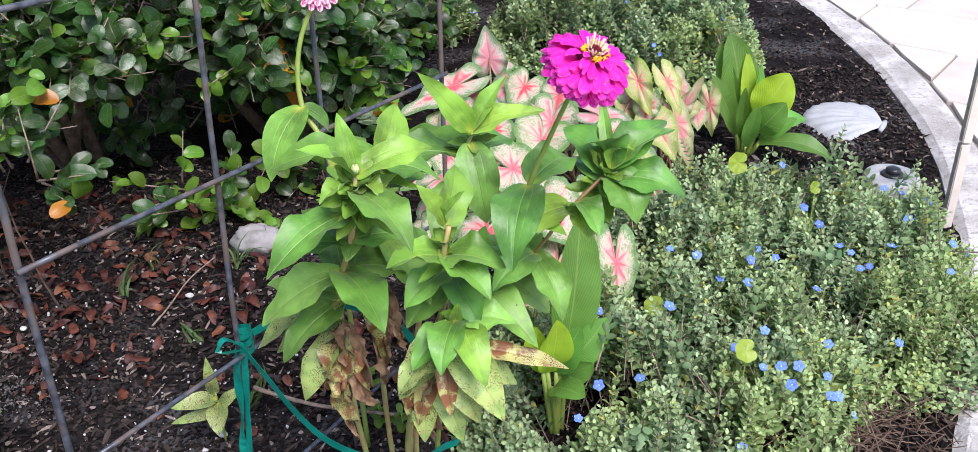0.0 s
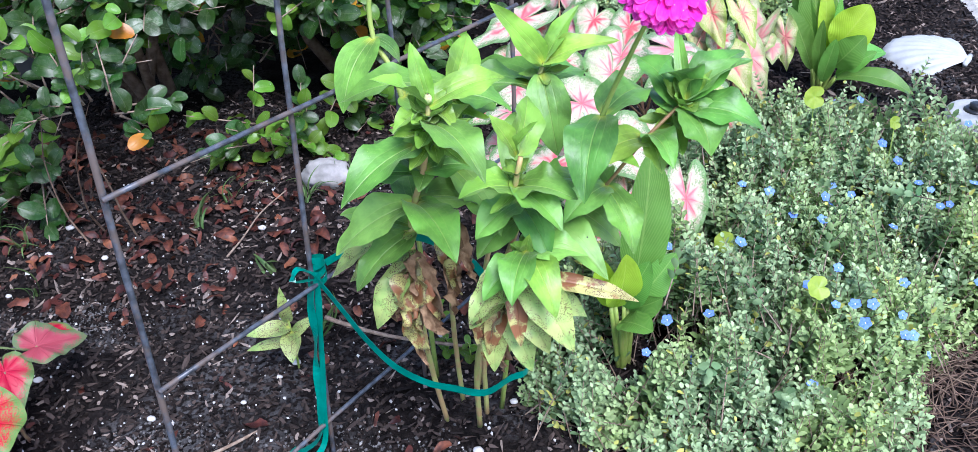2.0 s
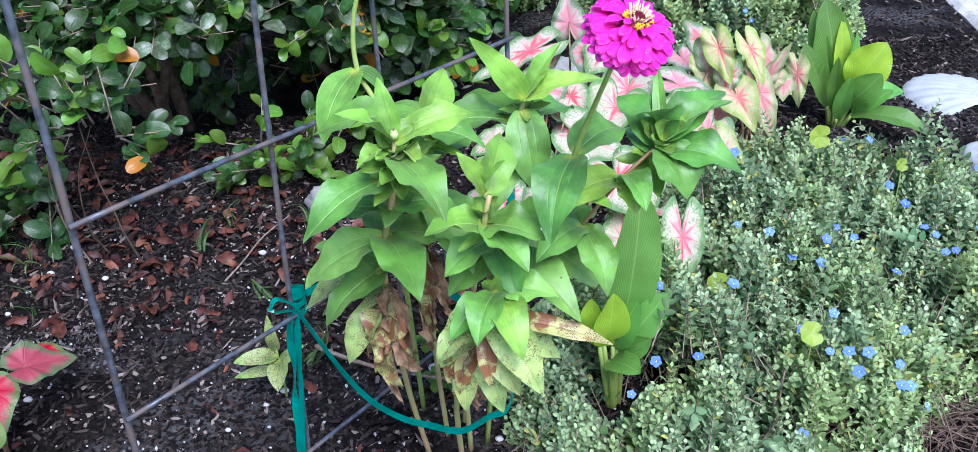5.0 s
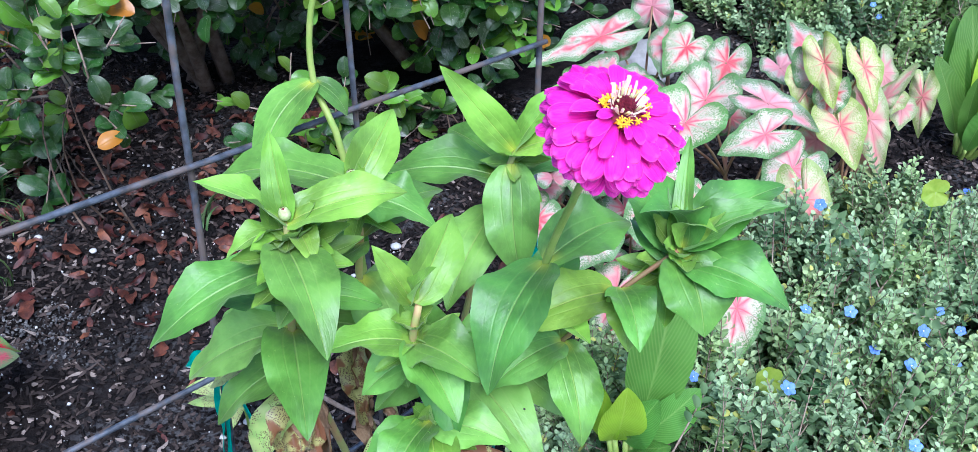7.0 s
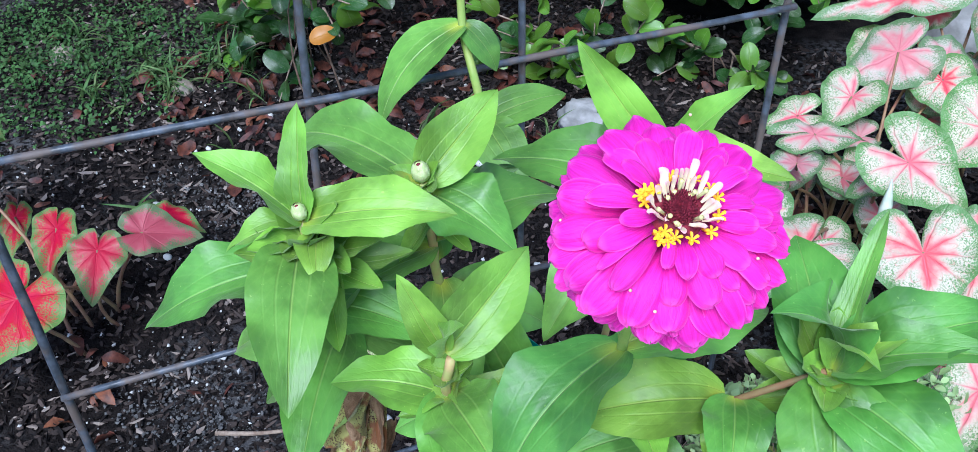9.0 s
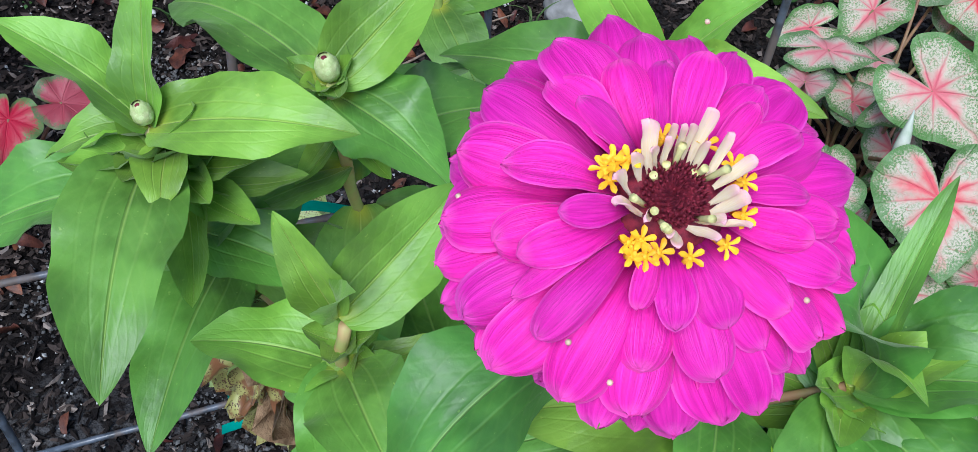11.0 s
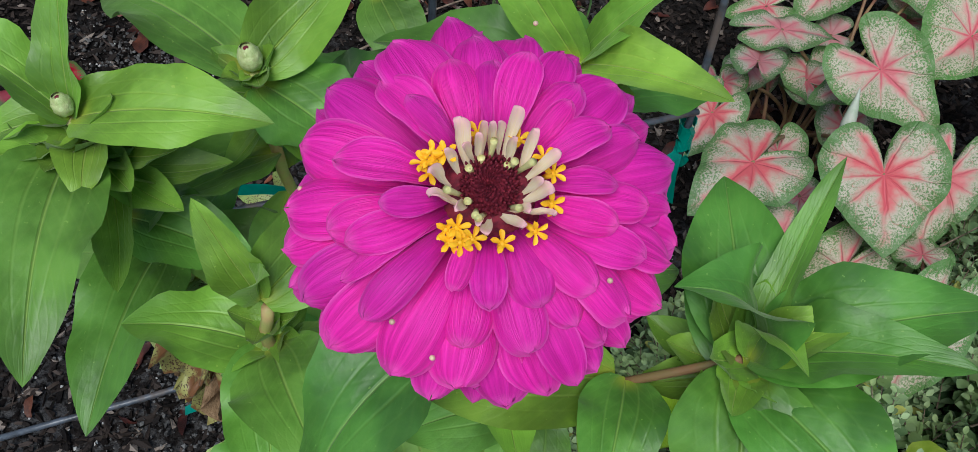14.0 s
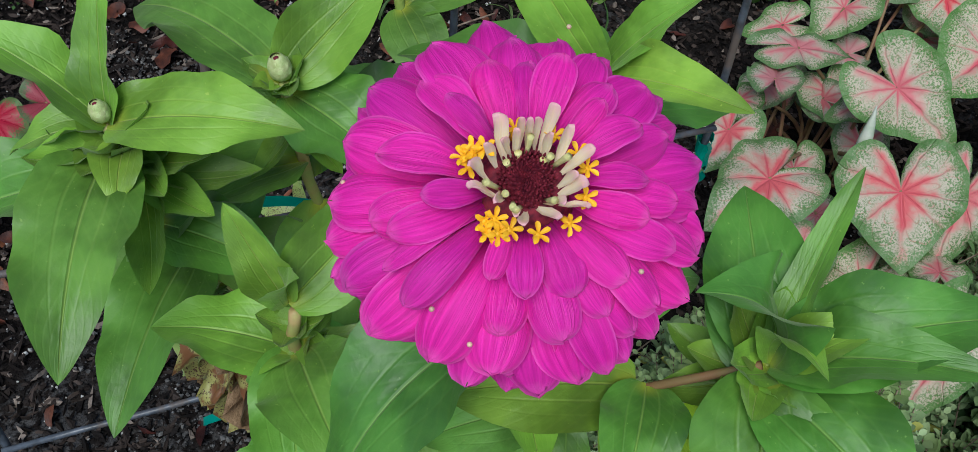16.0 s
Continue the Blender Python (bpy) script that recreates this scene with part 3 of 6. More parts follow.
def build_ground():
    near = list(np.arange(-2.6, 2.61, 0.026))
    far, step = [], 0.05
    while not far or far[-1] < 600:
        step *= 1.5
        far.append((far[-1] if far else 2.6) + step)
    xs = [-q for q in reversed(far)] + near + far
    ys = [q + 1.6 for q in xs]
    line_ = np.array(EDGE)
    ahead = np.gradient(line_, axis=0)

    def sunk(x, y):
        """Under the kerb and the patio the soil lies lower."""
        k = int(np.argmin((line_[:, 0] - x) ** 2 + (line_[:, 1] - y) ** 2))
        out = ahead[k, 0] * (y - line_[k, 1]) - ahead[k, 1] * (x - line_[k, 0])
        return out > .05 * float(np.hypot(*ahead[k])) and -1.5 < x < 15 and y < 12

    verts = [(x, y, (relief(x, y) if abs(x) < 4 and abs(y - 1.6) < 4 else 0.0) - (.04 if sunk(x, y) else 0)) for y in ys for x in xs]
    n = len(xs)
    faces = [(j * n + i, j * n + i + 1, (j + 1) * n + i + 1, (j + 1) * n + i) for j in range(n - 1) for i in range(n - 1)]
    ob = new("ground", mesh_of("ground", verts, faces, SOIL))
    tagged(ob, "dark brown mulch and soil of the garden bed", "ground", kind="structure")


build_ground()


def build_kerb():
    prof = [(-.012, -0.06), (-.010, 0.000), (.010, 0.012), (0.085, 0.016), (0.097, 0.012), (0.100, -0.06)]
    lines = [edge_offset(d) for d, _ in prof]
    verts, faces = [], []
    n = len(EDGE)
    for i in range(n):
        for k, (d, z) in enumerate(prof):
            p = lines[k][i]
            w = 0.004 * noise.noise((p[0] * 9, p[1] * 9, k))
            verts.append((p[0] + w, p[1] + w, z + (0.003 * noise.noise((p[0] * 14, p[1] * 14, 3)) if z > 0 else 0)))
    k = len(prof)
    for i in range(n - 1):
        for j in range(k - 1):
            faces.append((i * k + j, i * k + j + 1, (i + 1) * k + j + 1, (i + 1) * k + j))
    ob = new("kerb", mesh_of("kerb", verts, faces, CONCRETE, smooth=False))
    tagged(ob, "curved rough concrete kerb round the bed", "kerb", kind="structure")


build_kerb()


def build_patio():
    inner = edge_offset(0.10)
    verts, faces = [], []
    for p in inner:
        verts.append((p[0], p[1], 0.004))
    c = np.array((-1.5, 2.0))
    for p in inner:
        d = (p - c) / np.linalg.norm(p - c)
        q = c + d * 14
        verts.append((q[0], q[1], 0.004))
    n = len(inner)
    faces = [(i, i + 1, n + i + 1, n + i) for i in range(n - 1)]
    ob = new("patio", mesh_of("patio", verts, faces, GROUT, smooth=False))
    return tagged(ob, "pale cream paved patio beyond the kerb", "patio", kind="structure")


PATIO = build_patio()

# ---- zinnia plant ----
PLANT = (-0.14, 1.15, 0.0)


def stem(parent, points, r0, r1, mat_=None, name="stem", origin=PLANT, label="", seg=8):
    pts = [Vector(q) - Vector(origin) for q in points]
    pts = [Vector(q) for q in curve_points([tuple(q) for q in pts], 4)]
    n = len(pts)
    v, f = tube(pts, [r0 + (r1 - r0) * i / (n - 1) for i in range(n)], seg)
    return part(name, mesh_of(name, v, f, mat_ or STEM), parent, label)


# bearing, reach and width of the petals, ring by ring from the outside in (degrees, mm)
PETAL_RINGS = (
    ((-167, 42.9, 12.2), (-157, 44.0, 12.2), (-143, 42.7, 11.6), (-105, 41.8, 10.7), (-84, 42.1, 13.3), (-73, 41.4, 11.9), (-57, 41.2, 9.6), (-46, 41.6, 9.6), (-30, 42.4, 10.4), (-17, 40.4, 11.3),
     (-2, 39.7, 10.7), (14, 41.6, 12.2), (43, 38.2, 13.3), (79, 37.7, 13.3), (102, 41.9, 12.8), (150, 40.6, 12.2)),
    ((-177, 40.4, 13.0), (-150, 42.0, 13.5), (-135, 43.1, 12.7), (-99, 38.4, 13.5), (-64, 41.4, 8.8), (-50, 37.1, 9.7), (22, 33.5, 9.9), (63, 36.1, 8.6), (95, 34.7, 14.3), (121, 37.9, 15.4), (145, 40.3, 12.1), (165, 39.3, 14.1)),
    ((-165, 31.8, 9.9), (-118, 39.9, 12.6), (-99, 30.4, 10.2), (-76, 32.4, 10.2), (-56, 31.2, 8.6), (-40, 36.3, 11.3), (-23, 33.1, 8.1), (-3, 32.2, 8.6), (51, 28.9, 8.1), (74, 29.6, 8.6), (87, 28.1, 7.9), (106, 28.5, 9.8), (134, 30.7, 9.2)),
    ((-157, 29.0, 7.7), (-147, 33.1, 4.5), (-133, 34.2, 7.7), (-90, 23.3, 6.9), (-66, 24.5, 8.9), (-44, 27.9, 8.2), (-17, 25.4, 7.2), (3, 25.2, 5.7), (29, 26.4, 8.1), (47, 23.1, 5.2), (131, 24.5, 5.6), (170, 30.3, 8.9)),
    ((-167, 20.7, 5.6), (-108, 21.1, 4.9)),
)


def petal(head, deg, reach, width, rb, zb, zt, arch, rng):
    """One ray petal: narrow at its foot, blunt at its tip, fluted lengthwise, its margins uneven."""
    a = radians(deg)
    a0 = a + rng.uniform(-.10, .10)
    base = Vector((rb * math.cos(a0), rb * math.sin(a0), zb))
    tip = Vector((reach * math.cos(a), reach * math.sin(a), zt))
    side = Vector((-math.sin(a), math.cos(a), 0)) * rng.uniform(-.45, .45)
    pm, ln = frame_of(base, tip, Vector((0, 0, 1)) + side)
    nu, nv = 18, 12
    v, f, uv = blade(ln, width, "petal", arch * ln, rng.choice((-.26, -.20, -.12, -.05, .12, .20)), .05, rng.uniform(-.35, .35), nu, nv, rng.randrange(999))
    p1, p2, notch, hook = rng.uniform(0, 6), rng.uniform(0, 6), rng.uniform(0, .035), rng.uniform(.0, .40)
    shaped = []
    for k, (x, y, z) in enumerate(v):
        s, t = uv[k][0], 2 * uv[k][1] - 1
        z += width * (.020 * math.cos(t * 9.4 + .5 * math.sin(p1 + 3 * s)) * (1 - .4 * s) - .13 * abs(t) ** 4 * s)
        z += width * .05 * math.sin(p2 + 5 * s + 2 * t) * s
        z -= hook * width * max(0, s - .72) ** 2 * 6
        x -= ln * notch * s ** 6 * math.exp(-(t / .30) ** 2) + ln * .012 * s ** 4 * math.sin(p1 + 8 * t)
        shaped.append((x, y, z))
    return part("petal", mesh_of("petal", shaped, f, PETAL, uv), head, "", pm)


def flower_head(parent, centre, axis, origin):
    """The magenta double bloom; centre: the top of its disc."""
    zv = Vector(axis).normalized()
    xv = Vector((.79, .61, .02))
    xv = (xv - zv * xv.dot(zv)).normalized()
    m = Matrix((xv, zv.cross(xv), zv)).transposed().to_4x4()
    m.translation = Vector(centre) - Vector(origin)
    rng = random.Random(5)
    # green cup under the petals
    head = part("flower_head", mesh_of("flower_head", *lathe([(.003, -.042), (.009, -.039), (.0125, -.033), (.0130, -.026), (.0110, -.018), (.0070, -.011), (.0060, -.006)], 20), STEM_GREEN), parent, "magenta double zinnia bloom with yellow florets", m)
    # disc of packed dark scales
    verts, faces = [], []
    for ring in range(11):
        r = 0.0058 * ring / 10
        for k in range(34):
            a = 2 * math.pi * (k + 0.5 * (ring % 2)) / 34
            z = 0.0005 - 0.005 * (ring / 10) ** 2 + (0.0011 if (k + ring) % 2 else 0.0) * min(1, ring / 3) - 0.0026 * math.exp(-(ring / 2.2) ** 2)
            verts.append((r * math.cos(a), r * math.sin(a), z))
    for ring in range(10):
        for k in range(34):
            k2 = (k + 1) % 34
            faces.append((ring * 34 + k, (ring + 1) * 34 + k, (ring + 1) * 34 + k2, ring * 34 + k2))
    part("disc", mesh_of("disc", verts, faces, DISC, smooth=False), head, "dark maroon disc")
    v, f = lathe([(.0122, -.0150), (.0112, -.0110), (.0092, -.0072), (.0064, -.0046)], 28)
    part("receptacle", mesh_of("receptacle", v, f, DISC), head)
    spikes = []
    for k in range(150):
        r, a = .0057 * math.sqrt((k + .5) / 150), k * 2.39996
        z = .0004 - .005 * (r / .0070) ** 2 - .0026 * math.exp(-(r / .0015) ** 2)
        p = Vector((r * math.cos(a), r * math.sin(a), z - .0004))
        q = p + Vector((p.x * .12, p.y * .12, .0011 + .0006 * rng.random()))
        spikes.append(tube([p, p.lerp(q, .6), q], [.00028, .00030, .00008], 5))
    part("disc_fuzz", mesh_of("disc_fuzz", *joined(spikes), DISC), head)["kind"] = "stuff"
    # loose skirt of petals underneath: count, base radius and height, tip radius and height, width, arch
    for k, (n, rb, zb, rt, zt, w, arch) in enumerate(((17, .0100, -.0275, .0385, -.0345, .0125, .10), (21, .0105, -.0240, .0415, -.0290, .0130, .10), (19, .0105, -.0205, .0395, -.0230, .0130, .11))):
        phase = rng.uniform(0, 6.28)
        for i in range(n):
            a = phase + 2 * math.pi * (i + rng.uniform(-.25, .25)) / n
            petal(head, math.degrees(a), rt * rng.uniform(.94, 1.03), w * rng.uniform(.85, 1.1), rb, zb, zt + rng.uniform(-.003, .002), arch, rng)
    # the rings that show from above, outside in: base radius and height, tip height, arch, then each petal's bearing, reach and width (mm)
    for (rb, zb, zt, arch), ring in zip(((.0105, -.0195, -.0215, .11), (.0102, -.0160, -.0150, .12), (.0098, -.0120, -.0095, .12), (.0088, -.0080, -.0045, .12), (.0080, -.0045, .0005, .10)), PETAL_RINGS):
        for i, (deg, reach, w) in enumerate(ring):
            petal(head, deg, reach * .001, w * .001 * 1.08, rb, zb, zt + (.0014, -.0016, .0003)[i % 3], arch, rng)
    # pale pollen grains on the petals
    grain = mesh_of("pollen_grain", *tube([(0, 0, -.0003), (0, 0, .0002), (0, 0, .0006)], [.0004, .0006, .0002], 8), PETAL_CREAM)
    for deg, r, z in ((-125, .0315, -.0060), (-38, .0290, -.0045), (-108, .0340, -.0090), (178, .0375, -.0150), (75, .0390, -.0160)):
        a = radians(deg)
        part("pollen_grain", grain, head, "", pose(r * math.cos(a), r * math.sin(a), z))
    # half-withered cream tongues, rolled lengthwise, round the disc: base angle and radius, tip angle and radius, height, width (mm)
    tongues = ((140, 6.5, 120, 13.4, 4.5, 4.0), (117, 5.8, 105, 8.6, 3.5, 2.7), (88, 6.8, 87, 10.4, 4.5, 2.9), (65, 7.4, 69, 15.0, 5.0, 3.2), (29, 7.9, 45, 13.2, 4.2, 3.4), (12, 8.5, 23, 14.4, 3.0, 3.5),
               (-26, 8.4, -8, 11.6, 2.5, 3.9), (-37, 9.5, -24, 14.2, 1.0, 3.2), (-68, 7.2, -53, 10.8, 2.0, 3.4), (-90, 7.5, -95, 10.6, 2.0, 2.6), (-142, 6.2, -133, 9.0, 3.0, 2.9),
               (-144, 7.9, -171, 12.0, 2.4, 4.2), (-176, 8.6, 172, 11.6, 2.5, 3.4), (123, 6.1, 130, 8.0, 3.2, 2.2), (52, 6.2, 58, 9.0, 3.2, 2.4), (-12, 7.6, -2, 9.6, 2.6, 2.6), (158, 7.4, 150, 10.2, 3.0, 2.6), (-112, 7.2, -106, 9.2, 2.6, 2.4), (-52, 6.8, -40, 9.4, 2.4, 2.6), (104, 7.4, 97, 10.8, 3.8, 2.4), (76, 7.4, 80, 11.0, 4.0, 2.2))
    for i, (d0, r0, d1, r1, z2, w) in enumerate(tongues):
        a, a1 = radians(d0), radians(d1)
        w *= .001
        base = Vector((.00086 * r0 * math.cos(a), .00086 * r0 * math.sin(a), -.0040))
        tip = Vector((.00096 * r1 * math.cos(a1), .00096 * r1 * math.sin(a1), .0011 * z2 + .0020))
        pm, ln = frame_of(base, tip, (-math.cos(a1 + rng.uniform(-.8, .8)), -math.sin(a1 + rng.uniform(-.8, .8)), 0.9))
        w *= 1.12
        v, f, uv = blade(ln, w, "petal", -.06 * ln, 0, .05, 0, 16, 12, seed=i)
        tight, lean, rolled = rng.uniform(.85, 1.35), rng.uniform(-.9, .9), []
        for k, (x, y, z) in enumerate(v):
            q, t = uv[k][0], 2 * uv[k][1] - 1
            half = max(abs(y / t), 1e-5) if abs(t) > .01 else w / 2
            th = t * tight * (1 - .25 * q) + lean * q
            rad = half / tight
            curl = max(0, q - .66)
            rolled.append((x - 4.5 * ln * curl ** 3, rad * math.sin(th) * (1 + .5 * curl), z + rad * (1 - math.cos(th)) - 3.6 * w * curl ** 2))
        part("withered_petal", mesh_of("withered_petal", rolled, f, TONGUE, uv), head, "", pm)
    # upright pale floret tubes
    v, f = tube([(0, 0, 0), (0, 0, .0020), (0, 0, .0036), (0, 0, .0042), (0, 0, .0043), (0, 0, .0036)], [.00040, .00045, .00058, .00062, .00048, .00030], 10)
    bud = mesh_of("floret_bud", v, f, FLORET_BUD)
    for deg, r, tall in ((91, 4.9, 1.1), (147, 3.6, .6), (113, 3.4, .6), (27, 5.8, 1.35), (46, 3.4, .5), (41, 4.9, .8), (202, 5.5, 1.3), (224, 4.7, .8), (242, 5.4, 1.1), (260, 5.7, 1.1), (-47, 5.7, 1.1)):
        a = radians(deg)
        r *= .0010
        part("floret_bud", bud, head, "", pose(r * math.cos(a), r * math.sin(a), -.0034, -26 * math.sin(a) + rng.uniform(-10, 10), 26 * math.cos(a) + rng.uniform(-10, 10), 0) @ Matrix.Diagonal((1.25, 1.25, 1.25 * tall, 1)))
    # open yellow florets, five blunt lobes
    pieces = [tube([(0, 0, -.004), (0, 0, .0004)], [.0005, .0009], 6)]
    for k in range(5):
        mm = pose(0, 0, 0, 0, 0, 72 * k) @ pose(.0003, 0, .0002, 0, -22, 0)
        bv, bf, _ = blade(.0025, .0012, "petal", .0003, 0.25, 0, 0, 5, 4)
        pieces.append(([mm @ Vector(q) for q in bv], bf))
    fv, ff = joined(pieces)
    floret = mesh_of("floret", fv, ff, FLORET)
    for deg, r in ((158, 11.5), (147, 9.9), (170, 11.5), (163, 13.0), (152, 12.0), (105, 9.6), (58, 10.0), (27, 11.4), (11, 12.2), (-17, 12.2), (-126, 10.5), (-116, 12.6), (-133, 12.0), (-107, 11.2), (-124, 13.4), (-78, 11.5), (-46, 12.2)):
        a = radians(deg)
        r *= .001
        z = -.0018 - 0.10 * r + rng.uniform(0, .0022)
        part("floret", floret, head, "", pose(r * math.cos(a), r * math.sin(a), z, 0, 0, deg) @ pose(0, 0, 0, rng.uniform(-20, 20), rng.uniform(0, 35), rng.uniform(0, 72)))
    return head


def bud_head(parent, at, axis, r, origin=PLANT):
    """A small closed green bud with scales."""
    m = Vector(axis).to_track_quat("Z", "Y").to_matrix().to_4x4()
    m.translation = Vector(at) - Vector(origin)
    seg, verts, faces = 12, [], []
    rings = [(.45, -1.3), (.85, -.9), (1, -.2), (.9, .45), (.6, .85), (.25, .98), (.08, .9)]
    for i, (a, z) in enumerate(rings):
        for k in range(seg):
            t = 2 * math.pi * (k + .5 * (i % 2)) / seg
            q = a * (1 + .07 * ((k + i) % 2))
            verts.append((r * q * math.cos(t), r * q * math.sin(t), r * z))
    for i in range(len(rings) - 1):
        for k in range(seg):
            k2 = (k + 1) % seg
            faces.append((i * seg + k, i * seg + k2, (i + 1) * seg + k2, (i + 1) * seg + k))
    faces += [tuple(reversed(range(seg))), tuple(range((len(rings) - 1) * seg, len(rings) * seg))]
    pieces = [([tuple(q) for q in verts], faces)]
    for ring, (zr, rr, n) in enumerate(((-1.05, .80, 7), (-.55, 1.0, 9), (-.05, 1.0, 9), (.40, .86, 8))):
        for k in range(n):
            t = 2 * math.pi * (k + .5 * (ring % 2)) / n
            out = Vector((math.cos(t), math.sin(t), 0))
            b0 = out * rr * r * .99 + Vector((0, 0, zr * r))
            m1, ln = frame_of(b0, b0 + Vector((0, 0, .85 * r)) - out * (.06 + .13 * ring) * r, out)
            v, f, _ = blade(ln, .72 * r, "oval", .10 * r, -.12, 0, 0, 6, 4, k)
            pieces.append(([m1 @ Vector(q) for q in v], f))
    bud = part("bud", mesh_of("bud", *joined(pieces), BUD), parent, "small closed green flower bud with overlapping scales", m)
    v, f = lathe([(.22 * r, .90 * r), (.24 * r, 1.0 * r), (.14 * r, 1.05 * r), (.04 * r, 1.03 * r)], 10)
    part("bud_tip", mesh_of("bud_tip", v, f, DISC), parent, "dark closed bud tip", m)
    return bud


zinnia = empty("zinnia_plant", PLANT, "tall leafy zinnia with one magenta bloom, tied to a trellis", "flower plant")
FLOWER, AXIS = (0.121, 0.869, 0.789), (0.346, -0.405, 0.855)

# stems: ground, nodes, top
stem_a = stem(zinnia, ((-.17, 1.13, -.02), (-.175, 1.06, .20), (-.158, .965, .44), (-.143, .933, .518), (-.124, .909, .576), (-.109, .897, .655)), .0042, .0032)
stem_b = stem(zinnia, ((-.15, 1.17, -.02), (-.145, 1.12, .22), (-.115, 1.01, .50), (-.097, .983, .585), (-.095, .978, .636)), .0040, .0028)
stem_c = stem(zinnia, ((-.11, 1.14, -.02), (-.095, 1.09, .22), (-.029, .996, .467), (-.030, .915, .545), (-.022, .908, .590)), .0040, .0028)
stem_d = stem(zinnia, ((-.13, 1.20, -.02), (-.10, 1.20, .25), (-.03, 1.13, .52), (-.004, 1.114, .600)), .0045, .0026)
stem_e = stem(zinnia, ((-.09, 1.16, -.02), (-.05, 1.10, .25), (.030, 1.00, .47), (.061, .948, .612), (.085, .916, .69), (.1075, .884, .758)), .0040, .0022, STEM_GREEN)
stem_f = stem(zinnia, ((.030, 1.00, .455), (.067, .988, .506), (.108, .982, .567), (.150, 1.004, .600)), .0023, .0020, STEM_RED)
stem_g = stem(zinnia, ((-.12, 1.12, -.02), (-.10, 1.03, .22), (-.035, .93, .42), (-.021, .909, .470)), .0044, .0028)
flower_head(zinnia, FLOWER, AXIS, PLANT)
bud_head(stem_a, (-.109, .895, .664), (0, -.2, 1), .0042)
bud_head(stem_b, (-.095, .977, .645), (0, -.2, 1), .0056)

# leaves: stem, base, tip, width, up, arch, cup, material
Y, O, SP, DR = ZLEAF_YOUNG, ZLEAF, ZLEAF_SPOT, ZLEAF_DRY
TOP_A, TOP_B, TOP_C = (-.110, .897, .655), (-.095, .978, .636), (-.026, .908, .592)
NODE_A, NODE_C, NODE_E, TOP_F, TOP_D, TOP_G = (-.124, .909, .576), (-.030, .910, .553), (.061, .947, .616), (.153, 1.004, .604), (-.004, 1.114, .603), (-.021, .909, .472)


def leaves(parent, rows):
    for i, (b, t, w, up, arch, cup, mat_) in enumerate(rows):
        if mat_ is O and t[2] < .505 and i % 4:
            mat_ = ZLEAF_FADING
        leaf("leaf", parent, b, t, w * (.80 if mat_ is DR else 1.13), mat_, "zinnia", up, arch * 1.25, cup * 1.7 + .04, 0.13, ((i * 37 + int(900 * abs(t[1]))) % 13 - 6) * .06, seed=i * 13 + int(1000 * abs(t[0])), origin=PLANT, nu=18, nv=16, vein=.024)


leaves(stem_a, (
    (TOP_A, (-.126, .922, .712), .020, (.3, -1, .2), .03, .12, Y),
    (TOP_A, (-.160, .874, .695), .027, (0, 0, 1), .06, .10, Y),
    (TOP_A, (-.036, .940, .664), .034, (0, -.5, 1), .10, .06, Y),
    ((-.112, .893, .640), (-.050, .817, .612), .044, (.1, 0, 1), .12, .05, O),
    ((-.126, .900, .612), (-.195, .830, .578), .046, (0, -.3, 1), .10, .06, O),
    (NODE_A, (-.188, .985, .570), .042, (0, 0, 1), .08, .05, O),
    ((-.143, .933, .522), (-.087, .836, .508), .048, (.2, -.2, 1), .10, .05, O),
    ((-.143, .933, .522), (-.232, .905, .470), .046, (0, -.4, 1), .10, .05, O),
))
leaves(stem_a, (
    ((-.150, .950, .475), (-.262, .965, .395), .034, (0, -.4, 1), .08, .05, SP),
    ((-.150, .950, .480), (-.245, .99, .470), .040, (0, -.3, 1), .08, .05, O),
    ((-.140, .935, .525), (-.07, .985, .470), .046, (.3, 0, 1), .12, .05, O),
    ((-.116, .90, .648), (-.142, .866, .640), .020, (0, 0, 1), .1, .1, Y),
    ((-.104, .90, .648), (-.082, .876, .640), .020, (0, 0, 1), .1, .1, Y),
))
leaves(stem_b, (
    (TOP_B, (-.083, 1.040, .672), .034, (.5, -.8, .6), .04, .10, Y),
    (TOP_B, (-.222, .985, .618), .046, (0, -.1, 1), .10, .05, O),
    ((-.095, .980, .628), (-.034, .988, .602), .044, (0, -.2, 1), .10, .05, O),
    ((-.097, .984, .585), (-.120, 1.108, .556), .044, (0, 0, 1), .08, .05, O),
    ((-.097, .984, .580), (-.128, .890, .560), .048, (-.2, -.1, 1), .10, .04, O),
    ((-.110, 1.00, .530), (-.05, .94, .47), .046, (.2, -.2, 1), .10, .05, O),
    ((-.097, .984, .585), (-.06, 1.08, .575), .046, (0, -.2, 1), .10, .05, O),
))
